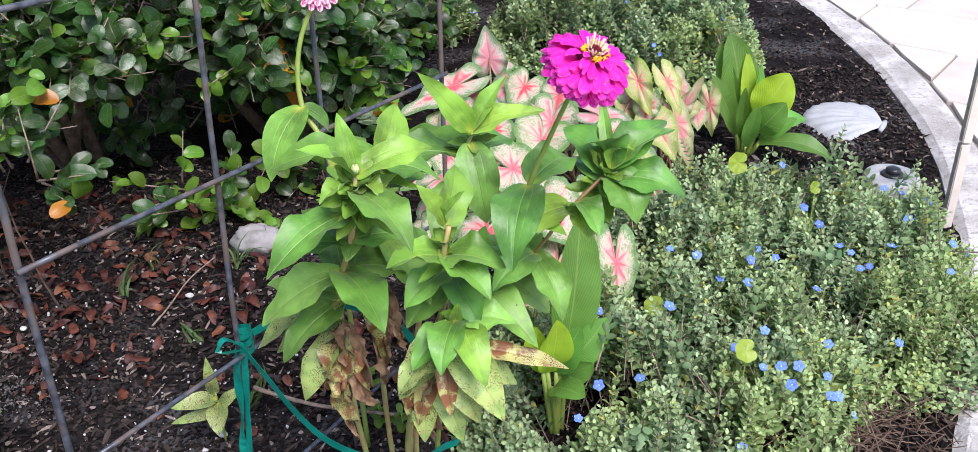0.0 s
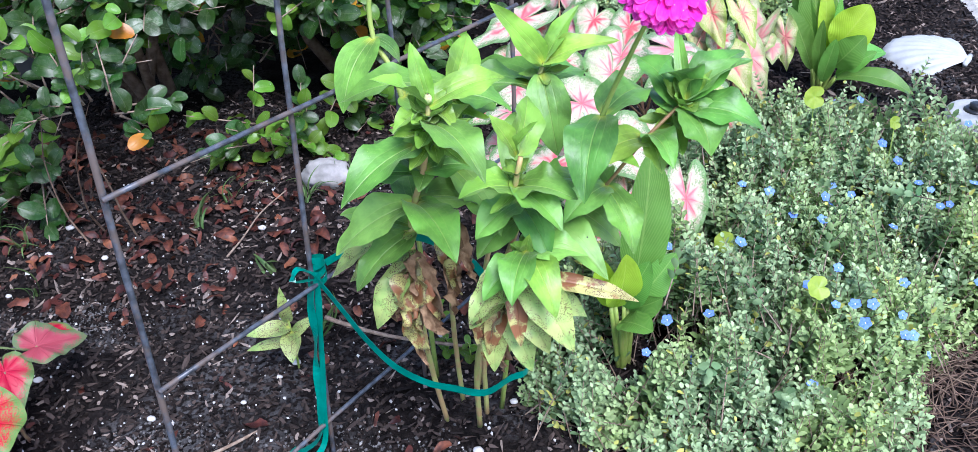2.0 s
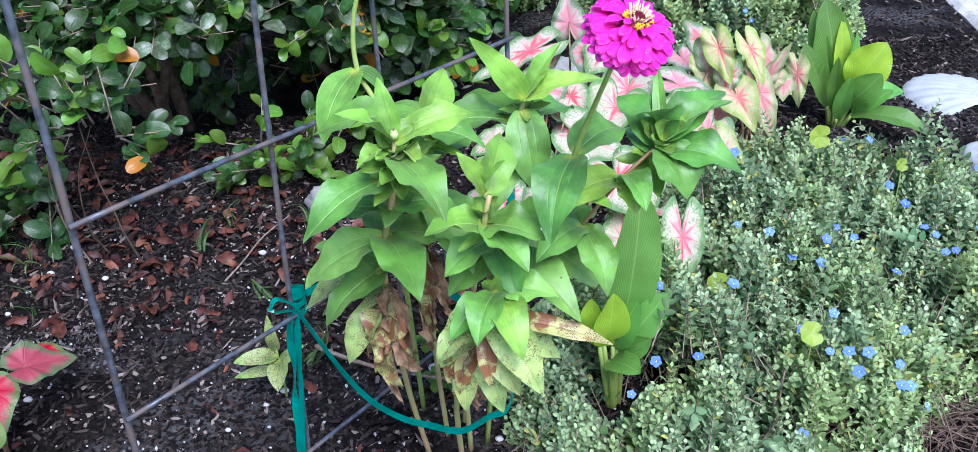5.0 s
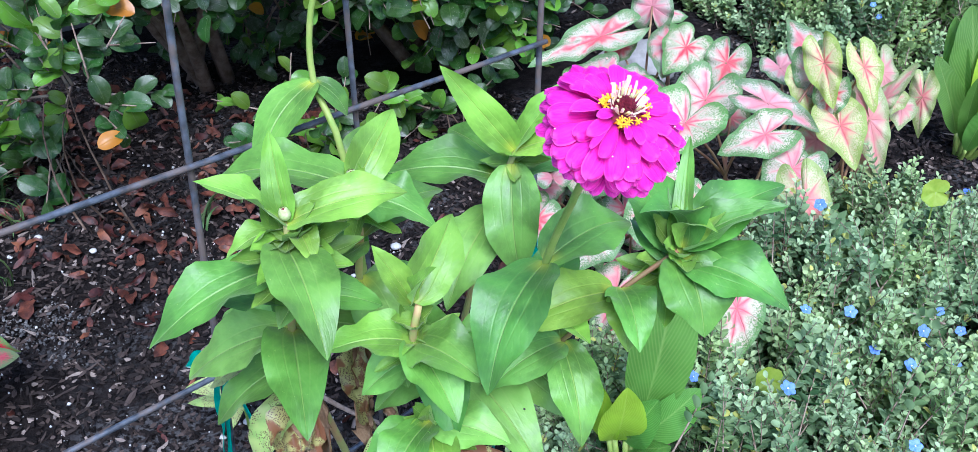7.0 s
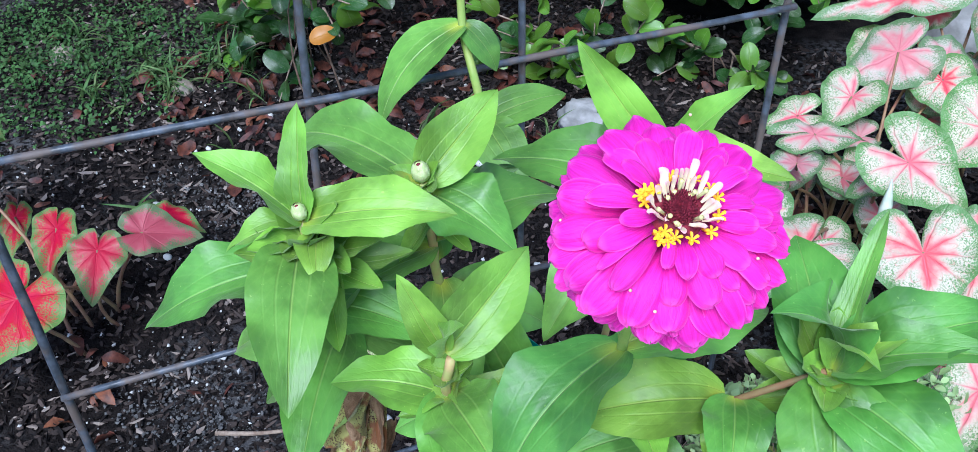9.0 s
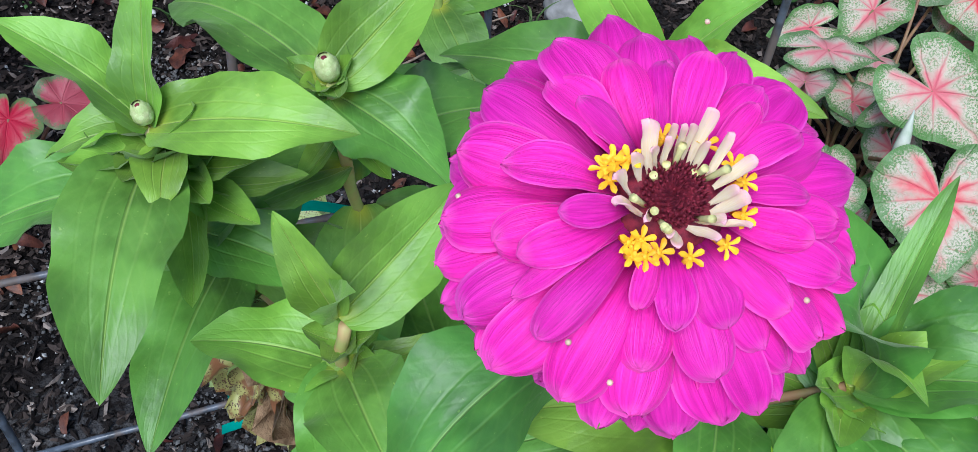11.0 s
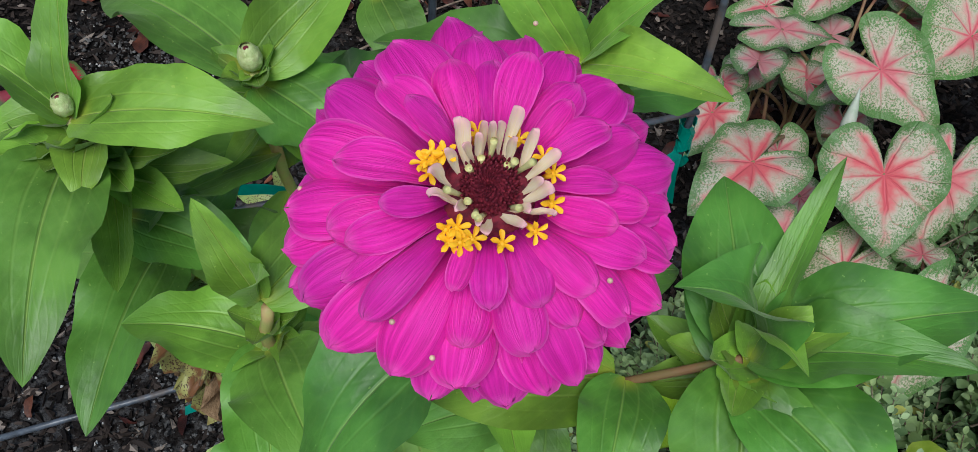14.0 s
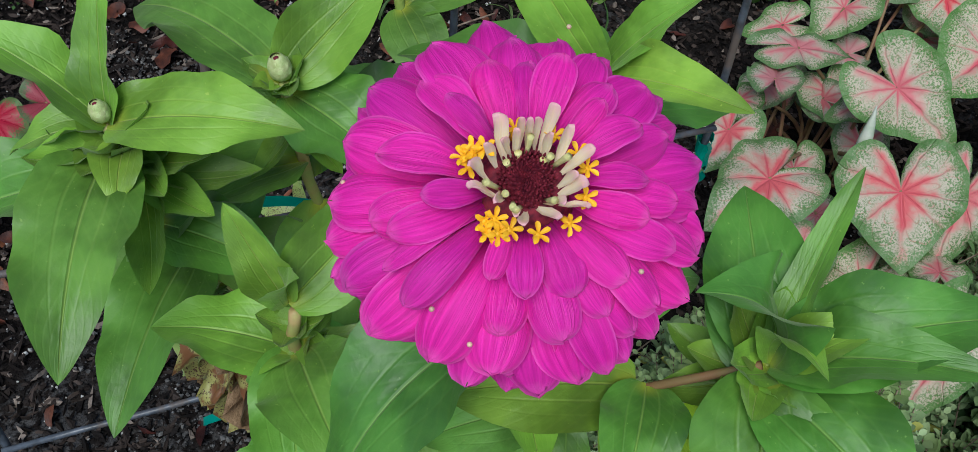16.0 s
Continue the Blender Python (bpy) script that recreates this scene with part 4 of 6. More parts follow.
leaves(stem_c, (
    (TOP_C, (-.016, .975, .626), .036, (.6, -.9, .5), .05, .10, Y),
    (TOP_C, (-.052, .905, .640), .020, (.5, -.5, .4), .04, .10, Y),
    (TOP_C, (-.003, .900, .634), .016, (-.3, -.3, .6), .06, .15, Y),
    (NODE_C, (-.085, .872, .562), .040, (-.1, -.2, 1), .10, .06, Y),
    (NODE_C, (.036, .878, .556), .044, (.2, -.3, 1), .10, .06, O),
    (NODE_C, (.020, .860, .530), .038, (.3, -.3, 1), .10, .08, O),
    ((-.029, .990, .470), (-.078, .930, .446), .046, (-.2, -.5, 1), .10, .05, O),
    ((-.029, .990, .470), (.069, .921, .423), .050, (.3, -.5, 1), .12, .04, O),
    ((-.029, .975, .490), (-.10, 1.03, .46), .046, (0, -.3, 1), .10, .05, O),
))
leaves(stem_d, (
    (TOP_D, (-.062, 1.096, .686), .030, (.5, -.8, .3), .04, .10, Y),
    (TOP_D, (.086, 1.105, .632), .030, (0, -.5, 1), .08, .10, Y),
    (TOP_D, (.040, 1.140, .664), .022, (-.3, -.6, .6), .05, .12, Y),
    ((-.006, 1.112, .590), (.012, 1.07, .50), .048, (.1, -1, .4), .14, .04, O),
    ((-.01, 1.12, .575), (-.091, 1.194, .570), .040, (0, -.2, 1), .06, .05, O),
    ((-.015, 1.12, .57), (-.13, 1.09, .57), .052, (0, -.2, 1), .10, .05, O),
    ((-.015, 1.12, .565), (.05, 1.20, .55), .046, (0, -.2, 1), .10, .05, O),
    ((-.025, 1.13, .53), (-.045, 1.03, .48), .050, (0, -.5, 1), .12, .05, O),
))
leaves(stem_e, (
    (NODE_E, (.042, .860, .562), .050, (-.2, -.6, 1), .16, .04, O),
    (NODE_E, (.110, 1.020, .610), .046, (.1, -.3, 1), .12, .05, O),
    ((.045, .975, .54), (.06, 1.06, .55), .044, (0, -.2, 1), .10, .05, O),
    ((.045, .975, .54), (.10, .925, .565), .036, (.4, -.3, 1), .10, .05, Y),
))
leaves(stem_f, (
    (TOP_F, (.147, 1.066, .664), .0150, (-.2, -.9, .3), .03, .10, O),
    (TOP_F, (.221, 1.060, .634), .040, (0, -.4, 1), .12, .08, O),
    (TOP_F, (.224, 1.022, .640), .028, (.1, -.2, 1), .10, .12, O),
    ((.152, 1.002, .598), (.178, .962, .556), .054, (.2, -.5, 1), .18, .06, O),
    (TOP_F, (.121, .986, .641), .042, (-.4, -.1, 1), .24, .12, O),
    ((.150, 1.010, .597), (.104, 1.062, .629), .040, (0, -.5, 1), .12, .08, O),
    (TOP_F, (.184, 1.027, .634), .020, (.2, -.3, 1), .14, .16, Y),
    (TOP_F, (.177, .988, .632), .018, (.3, -.2, 1), .26, .14, Y),
    ((.067, .988, .506), (.097, .930, .451), .040, (.4, -.6, .8), .12, .05, O),
    ((.067, .988, .506), (.045, 1.05, .49), .040, (0, -.3, 1), .10, .05, O),
    ((.112, .984, .572), (.125, .945, .545), .028, (.2, -.4, 1), .12, .05, Y),
))
leaves(stem_g, (
    (TOP_G, (-.034, .842, .448), .038, (-.2, -.7, 1), .16, .05, O),
    (TOP_G, (.012, .845, .430), .038, (.2, -.7, 1), .16, .05, Y),
    (TOP_G, (.046, .905, .468), .038, (.1, -.3, 1), .12, .05, O),
    ((-.03, .92, .44), (-.085, .87, .40), .042, (-.2, -.6, 1), .12, .05, SP),
    ((-.03, .92, .44), (.03, .86, .37), .044, (.2, -.8, .8), .12, .05, SP),
    ((-.04, .93, .42), (.105, .93, .385), .034, (.2, -.5, 1), .08, .04, DR),
    ((-.035, .925, .43), (-.03, .88, .36), .034, (0, -1, .4), .10, .05, DR),
    (TOP_G, (-.016, .900, .50), .014, (0, -1, .2), .05, .15, Y),
))

# ---- striped zinnia ----
SZ = (-.19, 1.22, 0.0)
striped = empty("striped_zinnia", SZ, "slender zinnia stem with a white and pink striped bloom", "flower plant")
ss = stem(striped, ((-.20, 1.23, -.02), (-.195, 1.19, .3), (-.188, 1.155, .545), (-.218, 1.172, .618), (-.214, 1.18, .69), (-.186, 1.185, .755)), .0042, .0028, STEM_GREEN, origin=SZ)
leaf("leaf", ss, (-.218, 1.172, .618), (-.252, 1.100, .548), .054, O, up=(-.3, -.8, .6), bulge=.16, origin=SZ)
leaf("leaf", ss, (-.218, 1.172, .618), (-.190, 1.178, .580), .028, O, up=(.5, -.3, .8), bulge=.2, origin=SZ)
leaf("leaf", ss, (-.188, 1.155, .545), (-.13, 1.13, .515), .046, O, up=(.2, -.4, 1), bulge=.1, origin=SZ)
leaf("leaf", ss, (-.188, 1.155, .545), (-.15, 1.22, .55), .040, O, up=(.2, -.4, 1), bulge=.1, origin=SZ)

# ---- trellis ----
T0, TD = Vector((-.452, .860, 0)), Vector((.538, .843, 0))


def on_trellis(s, z):
    return T0 + TD * s + Vector((0, 0, z))


def build_trellis():
    base = on_trellis(.35, 0)
    tr = empty("garden_trellis", base, "dark weathered steel garden trellis standing in the bed", "trellis")
    for s0, s1, r in ((-.022, .03, .0042), (.215, .322, .0036), (.432, .475, .0032), (.697, .760, .0038)):
        v, f = tube([p - base for p in bend(on_trellis(s0, -.05), on_trellis(s1, 1.35), n=12, wobble=.0008, seed=int(s0 * 100))], r, 10)
        part("post", mesh_of("post", v, f, STEEL), tr)
    for z0, z1, s0, s1, off in ((.078, .09, -.02, .72, .0), (.320, .303, -.012, .715, .0), (.578, .546, -.004, .728, .0), (.832, .79, .0, .74, .0), (1.09, 1.05, .01, .75, 0)):
        side = Vector((.843, -.538, 0)) * .007
        v, f = tube([p - base for p in bend(on_trellis(s0, z0) + side, on_trellis(s1, z1) + side, n=10, wobble=.0008, seed=int(z0 * 50))], .0033, 10)
        part("crossbar", mesh_of("crossbar", v, f, STEEL), tr)
    return tr


build_trellis()


def strip(points, width, thick=0.0006, up=(0, 0, 1), turns=()):
    """A flat band along points; turns: extra degrees of roll at each point."""
    pts = [Vector(p) for p in points]
    verts, faces = [], []
    for i, p in enumerate(pts):
        d = (pts[min(i + 1, len(pts) - 1)] - pts[max(i - 1, 0)]).normalized()
        s = Vector(up) - d * Vector(up).dot(d)
        s = s.normalized() if s.length > 1e-4 else d.orthogonal().normalized()
        if turns:
            s = Matrix.Rotation(radians(turns[min(i, len(turns) - 1)]), 3, d) @ s
        n = d.cross(s)
        for a, b in ((-1, -1), (1, -1), (1, 1), (-1, 1)):
            verts.append(p + s * (a * width / 2) + n * (b * thick / 2))
    for i in range(len(pts) - 1):
        for k in range(4):
            k2 = (k + 1) % 4
            faces.append((i * 4 + k, i * 4 + k2, i * 4 + 4 + k2, i * 4 + 4 + k))
    faces += [(3, 2, 1, 0), tuple(range(len(verts) - 4, len(verts)))]
    return verts, faces


def build_ribbon():
    """A garden tie: round the trellis post, round the stems, with hanging ends."""
    o = Vector((-.314, 1.076, 0))
    rb = empty("garden_ribbon", o, "green plastic ribbon tying the zinnia stems to the trellis post", "ribbon")

    def band(name, pts, width, turns=(), n=6):
        q = [Vector(p) - o for p in curve_points(pts, n)]
        v, f = strip(q, width, .0007, (0, 0, 1), turns)
        part(name, mesh_of(name, v, f, RIBBON, smooth=False), rb)

    band("loop", ((-.318, 1.066, .326), (-.280, 1.035, .296), (-.247, 1.015, .259), (-.210, .998, .227), (-.168, .988, .207), (-.131, .986, .198), (-.091, .996, .181), (-.059, 1.03, .176), (-.035, 1.06, .170), (-.04, 1.15, .175), (-.09, 1.17, .225), (-.122, 1.16, .285), (-.19, 1.13, .345), (-.26, 1.10, .350), (-.306, 1.086, .332)), .011, n=5)
    for k, z in enumerate((.318, .328, .338, .346)):
        ring = [(-.314 + .0105 * math.cos(a), 1.076 + .0105 * math.sin(a), z + .004 * math.sin(a + k)) for a in np.linspace(0, 6.283, 13)]
        band("winding", ring, .009, n=2)
    band("tail", ((-.318, 1.066, .330), (-.326, 1.056, .290), (-.328, 1.052, .235), (-.334, 1.048, .18), (-.336, 1.040, .12), (-.345, 1.03, .06), (-.375, 1.03, .03), (-.395, 1.04, .022)), .013, (80, 75, 70, 85, 95, 90))
    band("tail", ((-.312, 1.064, .330), (-.316, 1.052, .27), (-.322, 1.046, .20), (-.330, 1.036, .12), (-.338, 1.026, .05), (-.365, 1.00, .024)), .010, (95, 100, 110, 100, 80))
    band("bow", ((-.314, 1.064, .328), (-.330, 1.045, .352), (-.338, 1.040, .335), (-.318, 1.062, .322)), .009, (40, 60, 80))
    return rb


build_ribbon()


def build_tie():
    """A short knotted tie on the far post."""
    o = on_trellis(.712, .262)
    tie = empty("garden_tie", o, "short green plastic tie knotted round the trellis post", "ribbon")
    for k, z in enumerate((-.022, -.008, .006, .018)):
        ring = [(.0075 * math.cos(a), .0075 * math.sin(a), z + .005 * math.sin(a + 2 * k)) for a in np.linspace(0, 6.283, 13)]
        part("winding", mesh_of("winding", *strip([Vector(q) for q in ring], .013, .0007), RIBBON, smooth=False), tie)
    for k, (x, y, z) in enumerate(((-.018, -.014, -.060), (.006, -.018, -.075))):
        pts = [Vector(q) for q in curve_points(((0, -.008, -.015), (x * .5, y, z * .5), (x, y, z)), 5)]
        part("tail", mesh_of("tail", *strip(pts, .010, .0007, (1, 0, .3)), RIBBON, smooth=False), tie)


build_tie()

# withered leaves that hang on the lower stems


def dead(parent, rows):
    for i, (b, t, w) in enumerate(rows):
        rng = random.Random(i * 31 + 7)
        m, ln = frame_of(Vector(b) - Vector(PLANT), Vector(t) - Vector(PLANT), (rng.uniform(-.5, .5), -1, .2))
        v, f, uv = blade(ln, w * .72, "zinnia", .12 * ln, .6, .40, rng.uniform(-3, 3), 20, 10, i)
        v = [Vector(q) + Vector((0, 1, 1)) * (w * (.30 * noise.noise(Vector(q) * 90 + Vector((i, 0, 0))) + .16 * noise.noise(Vector(q) * 240 + Vector((0, i, 0))))) for q in v]
        part("withered_leaf", mesh_of("withered_leaf", v, f, DEAD if i % 3 else ZLEAF_DRY, uv), parent, "curled brown withered leaf", m)


dead(stem_a, (((-.150, .965, .430), (-.165, .940, .335), .050), ((-.155, .965, .440), (-.130, .955, .315), .046), ((-.160, .97, .42), (-.190, .955, .340), .042), ((-.155, .97, .41), (-.150, .950, .290), .040), ((-.16, .98, .36), (-.155, .965, .25), .026)))
dead(stem_b, (((-.118, 1.02, .47), (-.112, 1.0, .345), .036), ((-.12, 1.02, .46), (-.122, 1.01, .30), .030), ((-.12, 1.03, .45), (-.09, 1.0, .36), .030)))
dead(stem_g, (((-.05, .95, .40), (-.075, .925, .30), .044), ((-.05, .95, .39), (-.03, .93, .29), .038), ((-.06, .97, .36), (-.06, .95, .26), .034), ((-.04, .94, .40), (-.085, .91, .335), .040)))


def bracts(parent, top, axis, n, size, seed):
    """Small young leaves packed in rings round a growing tip."""
    rng = random.Random(seed)
    zv = Vector(axis).normalized()
    xv = zv.orthogonal().normalized()
    yv = zv.cross(xv)
    for ring in range(3):
        for i in range(n):
            a = 2 * math.pi * (i + .5 * ring + rng.uniform(-.2, .2)) / n
            out = xv * math.cos(a) + yv * math.sin(a)
            base = Vector(top) - zv * (.006 + .012 * ring)
            tip = base + (out * (.8 + .25 * ring) + zv * rng.uniform(.25, .8) * (1 - .7 * ring)).normalized() * size * rng.uniform(.8, 1.2) * (1 + .3 * ring)
            leaf("leaf", parent, base, tip, size * .72, ZLEAF_YOUNG, "bract", zv, -.10, .30, .12, 0, seed * 7 + i, origin=PLANT, nu=10, nv=6)


bracts(stem_a, (-.110, .896, .650), (0, -.25, 1), 9, .030, 1)
bracts(stem_b, (-.095, .977, .640), (0, -.2, 1), 5, .022, 2)
bracts(stem_c, (-.028, .909, .575), (0, -.3, 1), 4, .022, 3)
bracts(stem_d, (-.004, 1.114, .605), (0, -.3, 1), 4, .022, 4)
bracts(stem_f, (.152, 1.004, .604), (.2, -.3, 1), 6, .030, 5)
bracts(stem_g, (-.021, .909, .476), (0, -.4, 1), 6, .020, 6)

# side shoots and lower foliage that close the plant up
leaves(stem_a, (
    ((-.150, .955, .470), (-.215, .905, .420), .040, (-.2, -.5, 1), .12, .05, O),
    (NODE_A, (-.062, .935, .560), .036, (.2, -.3, 1), .12, .06, O),
    ((-.127, .912, .570), (-.205, .925, .545), .040, (-.1, -.2, 1), .12, .06, O),
    ((-.143, .935, .520), (-.165, 1.02, .505), .042, (0, -.2, 1), .10, .05, O),
))
leaves(stem_b, (
    ((-.105, .995, .555), (-.175, 1.04, .545), .044, (0, -.3, 1), .10, .05, O),
    ((-.112, 1.01, .515), (-.055, 1.05, .475), .044, (.1, -.5, 1), .12, .05, O),
))
leaves(stem_c, (
    ((-.028, .955, .505), (.005, .895, .470), .040, (.2, -.7, 1), .14, .05, O),
    ((-.028, .945, .515), (-.075, .905, .490), .038, (-.2, -.6, 1), .12, .05, O),
    ((-.030, 1.00, .455), (.02, 1.05, .43), .044, (.1, -.6, 1), .12, .05, O),
))
leaves(stem_e, (
    ((.040, .985, .515), (-.012, .945, .530), .040, (-.2, -.5, 1), .12, .05, O),
    ((.030, 1.00, .470), (.085, .985, .425), .046, (.3, -.6, 1), .12, .05, O),
))
leaves(stem_g, (
    ((-.026, .918, .455), (-.068, .872, .432), .036, (-.2, -.7, 1), .14, .05, O),
    ((-.040, .935, .415), (.002, .880, .350), .040, (.1, -.9, .6), .14, .05, SP),
    ((-.045, .945, .400), (-.070, .900, .330), .036, (-.1, -.9, .6), .14, .05, DR),
    ((-.045, .945, .400), (.045, .935, .360), .038, (.2, -.6, .9), .12, .05, SP),
))

leaves(stem_a, (
    ((-.158, .970, .425), (-.205, .930, .345), .034, (-.2, -.9, .5), .14, .05, SP),
    ((-.158, .970, .425), (-.130, .940, .350), .030, (.2, -.9, .5), .14, .05, DR),
    ((-.155, .965, .440), (-.235, .950, .400), .034, (-.2, -.5, 1), .12, .05, SP),
))
leaves(stem_g, (
    ((-.050, .950, .395), (-.020, .900, .305), .036, (.1, -1, .4), .14, .05, SP),
    ((-.045, .945, .410), (-.090, .905, .365), .034, (-.2, -.8, .6), .12, .05, SP),
    ((-.055, .955, .385), (-.065, .905, .300), .034, (-.1, -1, .4), .14, .05, SP),
))

leaves(stem_f, (
    ((.108, .983, .570), (.040, .930, .560), .042, (.1, -.5, 1), .14, .06, Y),
    ((.068, .987, .508), (.020, .935, .490), .040, (-.1, -.6, 1), .14, .05, O),
    ((.112, .984, .574), (.135, .930, .560), .034, (.3, -.5, 1), .14, .08, O),
    ((.150, 1.004, .592), (.235, .985, .575), .044, (.2, -.4, 1), .14, .06, O),
    ((.150, 1.004, .592), (.120, 1.075, .585), .044, (-.1, -.3, 1), .10, .06, O),
))

# head of the striped bloom
zs = Vector((.2, -.75, .5)).normalized()
xs_ = zs.orthogonal().normalized()
sm = Matrix((xs_, zs.cross(xs_), zs)).transposed().to_4x4()
sm.translation = Vector((-.182, 1.180, .768)) - Vector(SZ)
shead = part("flower_head", mesh_of("flower_head", *lathe([(.003, -.022), (.009, -.018), (.010, -.008), (.007, 0), (.002, .002)], 16), STEM_GREEN), striped, "white and pink striped bloom", sm)
for row, (n, rt, zt) in enumerate(((16, .030, -.010), (13, .025, -.003), (9, .017, .003))):
    for i in range(n):
        a = 2 * math.pi * (i + .4 * row) / n
        pm, ln = frame_of((.006 * math.cos(a), .006 * math.sin(a), -.008 + .003 * row), (rt * math.cos(a), rt * math.sin(a), zt), (0, 0, 1))
        v, f, uv = blade(ln, .009, "petal", .1 * ln, -.05, .05, 0, 7, 4, i)
        part("petal", mesh_of("petal", v, f, STRIPED, uv), shead, "", pm)

# ---- broad-leaved clumps ----


def smooth_at(x, xs, ys):
    """A smooth curve through xs, ys, at x."""
    i = min(max(int(np.searchsorted(xs, x)) - 1, 0), len(xs) - 2)
    slope = [(ys[k + 1] - ys[k]) / (xs[k + 1] - xs[k]) for k in range(len(xs) - 1)]
    d = [0.0] + [(slope[k - 1] + slope[k]) / 2 if slope[k - 1] * slope[k] > 0 else 0.0 for k in range(1, len(slope))] + [slope[-1]]
    d[0] = slope[0]
    hh = xs[i + 1] - xs[i]
    t = (x - xs[i]) / hh
    return float((1 + 2 * t) * (1 - t) ** 2 * ys[i] + t * (1 - t) ** 2 * hh * d[i] + t * t * (3 - 2 * t) * ys[i + 1] + t * t * (t - 1) * hh * d[i + 1])


def caladium_blade(length, width, seed=0, droop=0.12, cup=0.05, lobes=1.0):
    """A heart-shaped leaf; the stalk joins at the origin, the tip lies along +x."""
    rng = random.Random(seed)
    ph, ph2 = rng.uniform(0, 6), rng.uniform(0, 6)
    fold = rng.choice((0, 0, .15, .35))
    angs = np.linspace(-math.pi, math.pi, 73)
    keys = np.radians([0, 18, 45, 80, 115, 145, 165, 176, 180])
    rad = [.66, .50, .40, .40, .44 * lobes ** .5, .47 * lobes, .40 * lobes, .16, .10]
    verts, uvs, faces = [], [], []
    nr = 6
    for a in angs:
        R = smooth_at(abs(a), keys, rad)
        for k in range(nr + 1):
            q = k / nr
            x, y = R * q * math.cos(a) * length, R * q * math.sin(a) * width / 0.84
            z = -droop * length * ((x / length) ** 2) * 1.6 - 0.10 * width * (abs(y) / width) ** 2 * 4 + cup * width * abs(y) / width * 2
            z += 0.034 * length * q * q * math.sin(5 * a + ph) + 0.020 * length * q * q * math.sin(9 * a + ph2)
            z += fold * abs(y)
            verts.append((x, y, z))
            uvs.append((q, (a + math.pi) / (2 * math.pi)))
    n = nr + 1
    for i in range(len(angs) - 1):
        for k in range(nr):
            if k == 0:
                faces.append((i * n, i * n + 1, (i + 1) * n + 1))
            else:
                faces.append((i * n + k, i * n + k + 1, (i + 1) * n + k + 1, (i + 1) * n + k))
    return verts, faces, uvs


def caladium(at, rows, mat_, label, origin_spread=0.05, lobes=1.0):
    """rows: joint, tip, width, normal."""
    cl = empty("caladium", at, label, "caladium", "caladium clumps")
    rng = random.Random(int(at[0] * 977))
    rows = list(rows)
    for k in range(len(rows) if lobes == 1 else 0):
        j, t, w, up = rows[k]
        j2 = Vector(j) + Vector((rng.uniform(-.05, .05), rng.uniform(-.03, .07), -rng.uniform(.02, .07)))
        go = Vector((rng.uniform(-1, 1), rng.uniform(-1, .6), rng.uniform(-.9, .1))).normalized() * rng.uniform(.04, .062)
        rows.append((j2, j2 + go, rng.uniform(.055, .080), (rng.uniform(-.5, .5), -.6, 1)))
    for i, (j, t, w, up) in enumerate(rows):
        m, ln = frame_of(Vector(j) - Vector(at), Vector(t) - Vector(at), up)
        v, f, uv = caladium_blade(ln / .66, w, i + 3, rng.uniform(.05, .2), rng.uniform(.0, .12), lobes)
        part("leaf", mesh_of("leaf", v, f, mat_, uv), cl, "", m)
        foot = Vector((rng.uniform(-1, 1) * origin_spread, rng.uniform(-1, 1) * origin_spread, -.02))
        top = Vector(j) - Vector(at)
        v, f = tube(bend(foot, top, (top - foot).cross(Vector((0, 0, 1))).cross(top - foot).normalized() * .03 if top.z > .05 else (0, 0, 0), 7), [.0034 - .0002 * q for q in range(8)], 6)
        part("stalk", mesh_of("stalk", v, f, CAL_STALK), cl)
    return cl


CAL_STALK = plain("caladium_stalk", (0.22, 0.10, 0.07), (0.30, 0.22, 0.10), 40.0, 0.5, 0.3)
SPEAR = plain("rolled_caladium_leaf", (0.42, 0.50, 0.36), (0.62, 0.64, 0.55), 60.0, 0.5, 0.35, 0.3, 0.001, through_it=0.2)
PINK_CLUMP = "clump of white-green caladium with pink-veined leaves"
caladium((-.02, 1.80, 0), (
    ((0.111, 1.542, 0.26), (0.150, 1.489, 0.21), .128, (.2, -.7, 1)),
    ((0.046, 1.684, 0.27), (0.128, 1.672, 0.235), .110, (.1, -.8, 1)),
    ((-0.002, 1.486, 0.25), (-0.030, 1.410, 0.23), .110, (-.1, -.5, 1)),
    ((-0.044, 1.775, 0.16), (-0.005, 1.740, 0.14), .079, (0, -.5, 1)),
    ((-0.063, 1.990, 0.24), (-0.124, 1.940, 0.20), .125, (0, -.6, 1)),
    ((0.004, 2.000, 0.19), (0.055, 1.985, 0.17), .092, (0, -.5, 1)),
), CAL_PINK, PINK_CLUMP, .06)
spear = empty("caladium_spear", (.055, 1.56, 0), "pale rolled-up new caladium leaf on a thin stalk", "caladium")
part("stalk", mesh_of("stalk", *tube(bend((-.01, .02, -.01), (0, 0, .235), (.006, 0, 0), 6), [.0026 - .0002 * k for k in range(7)], 8), CAL_STALK), spear)
part("rolled_leaf", mesh_of("rolled_leaf", *tube(bend((0, 0, .232), (-.006, .033, .305), (.003, -.004, 0), 9), [.0030, .0052, .0046, .0056, .0072, .0074, .0064, .0046, .0024, .0006], 12), SPEAR), spear)
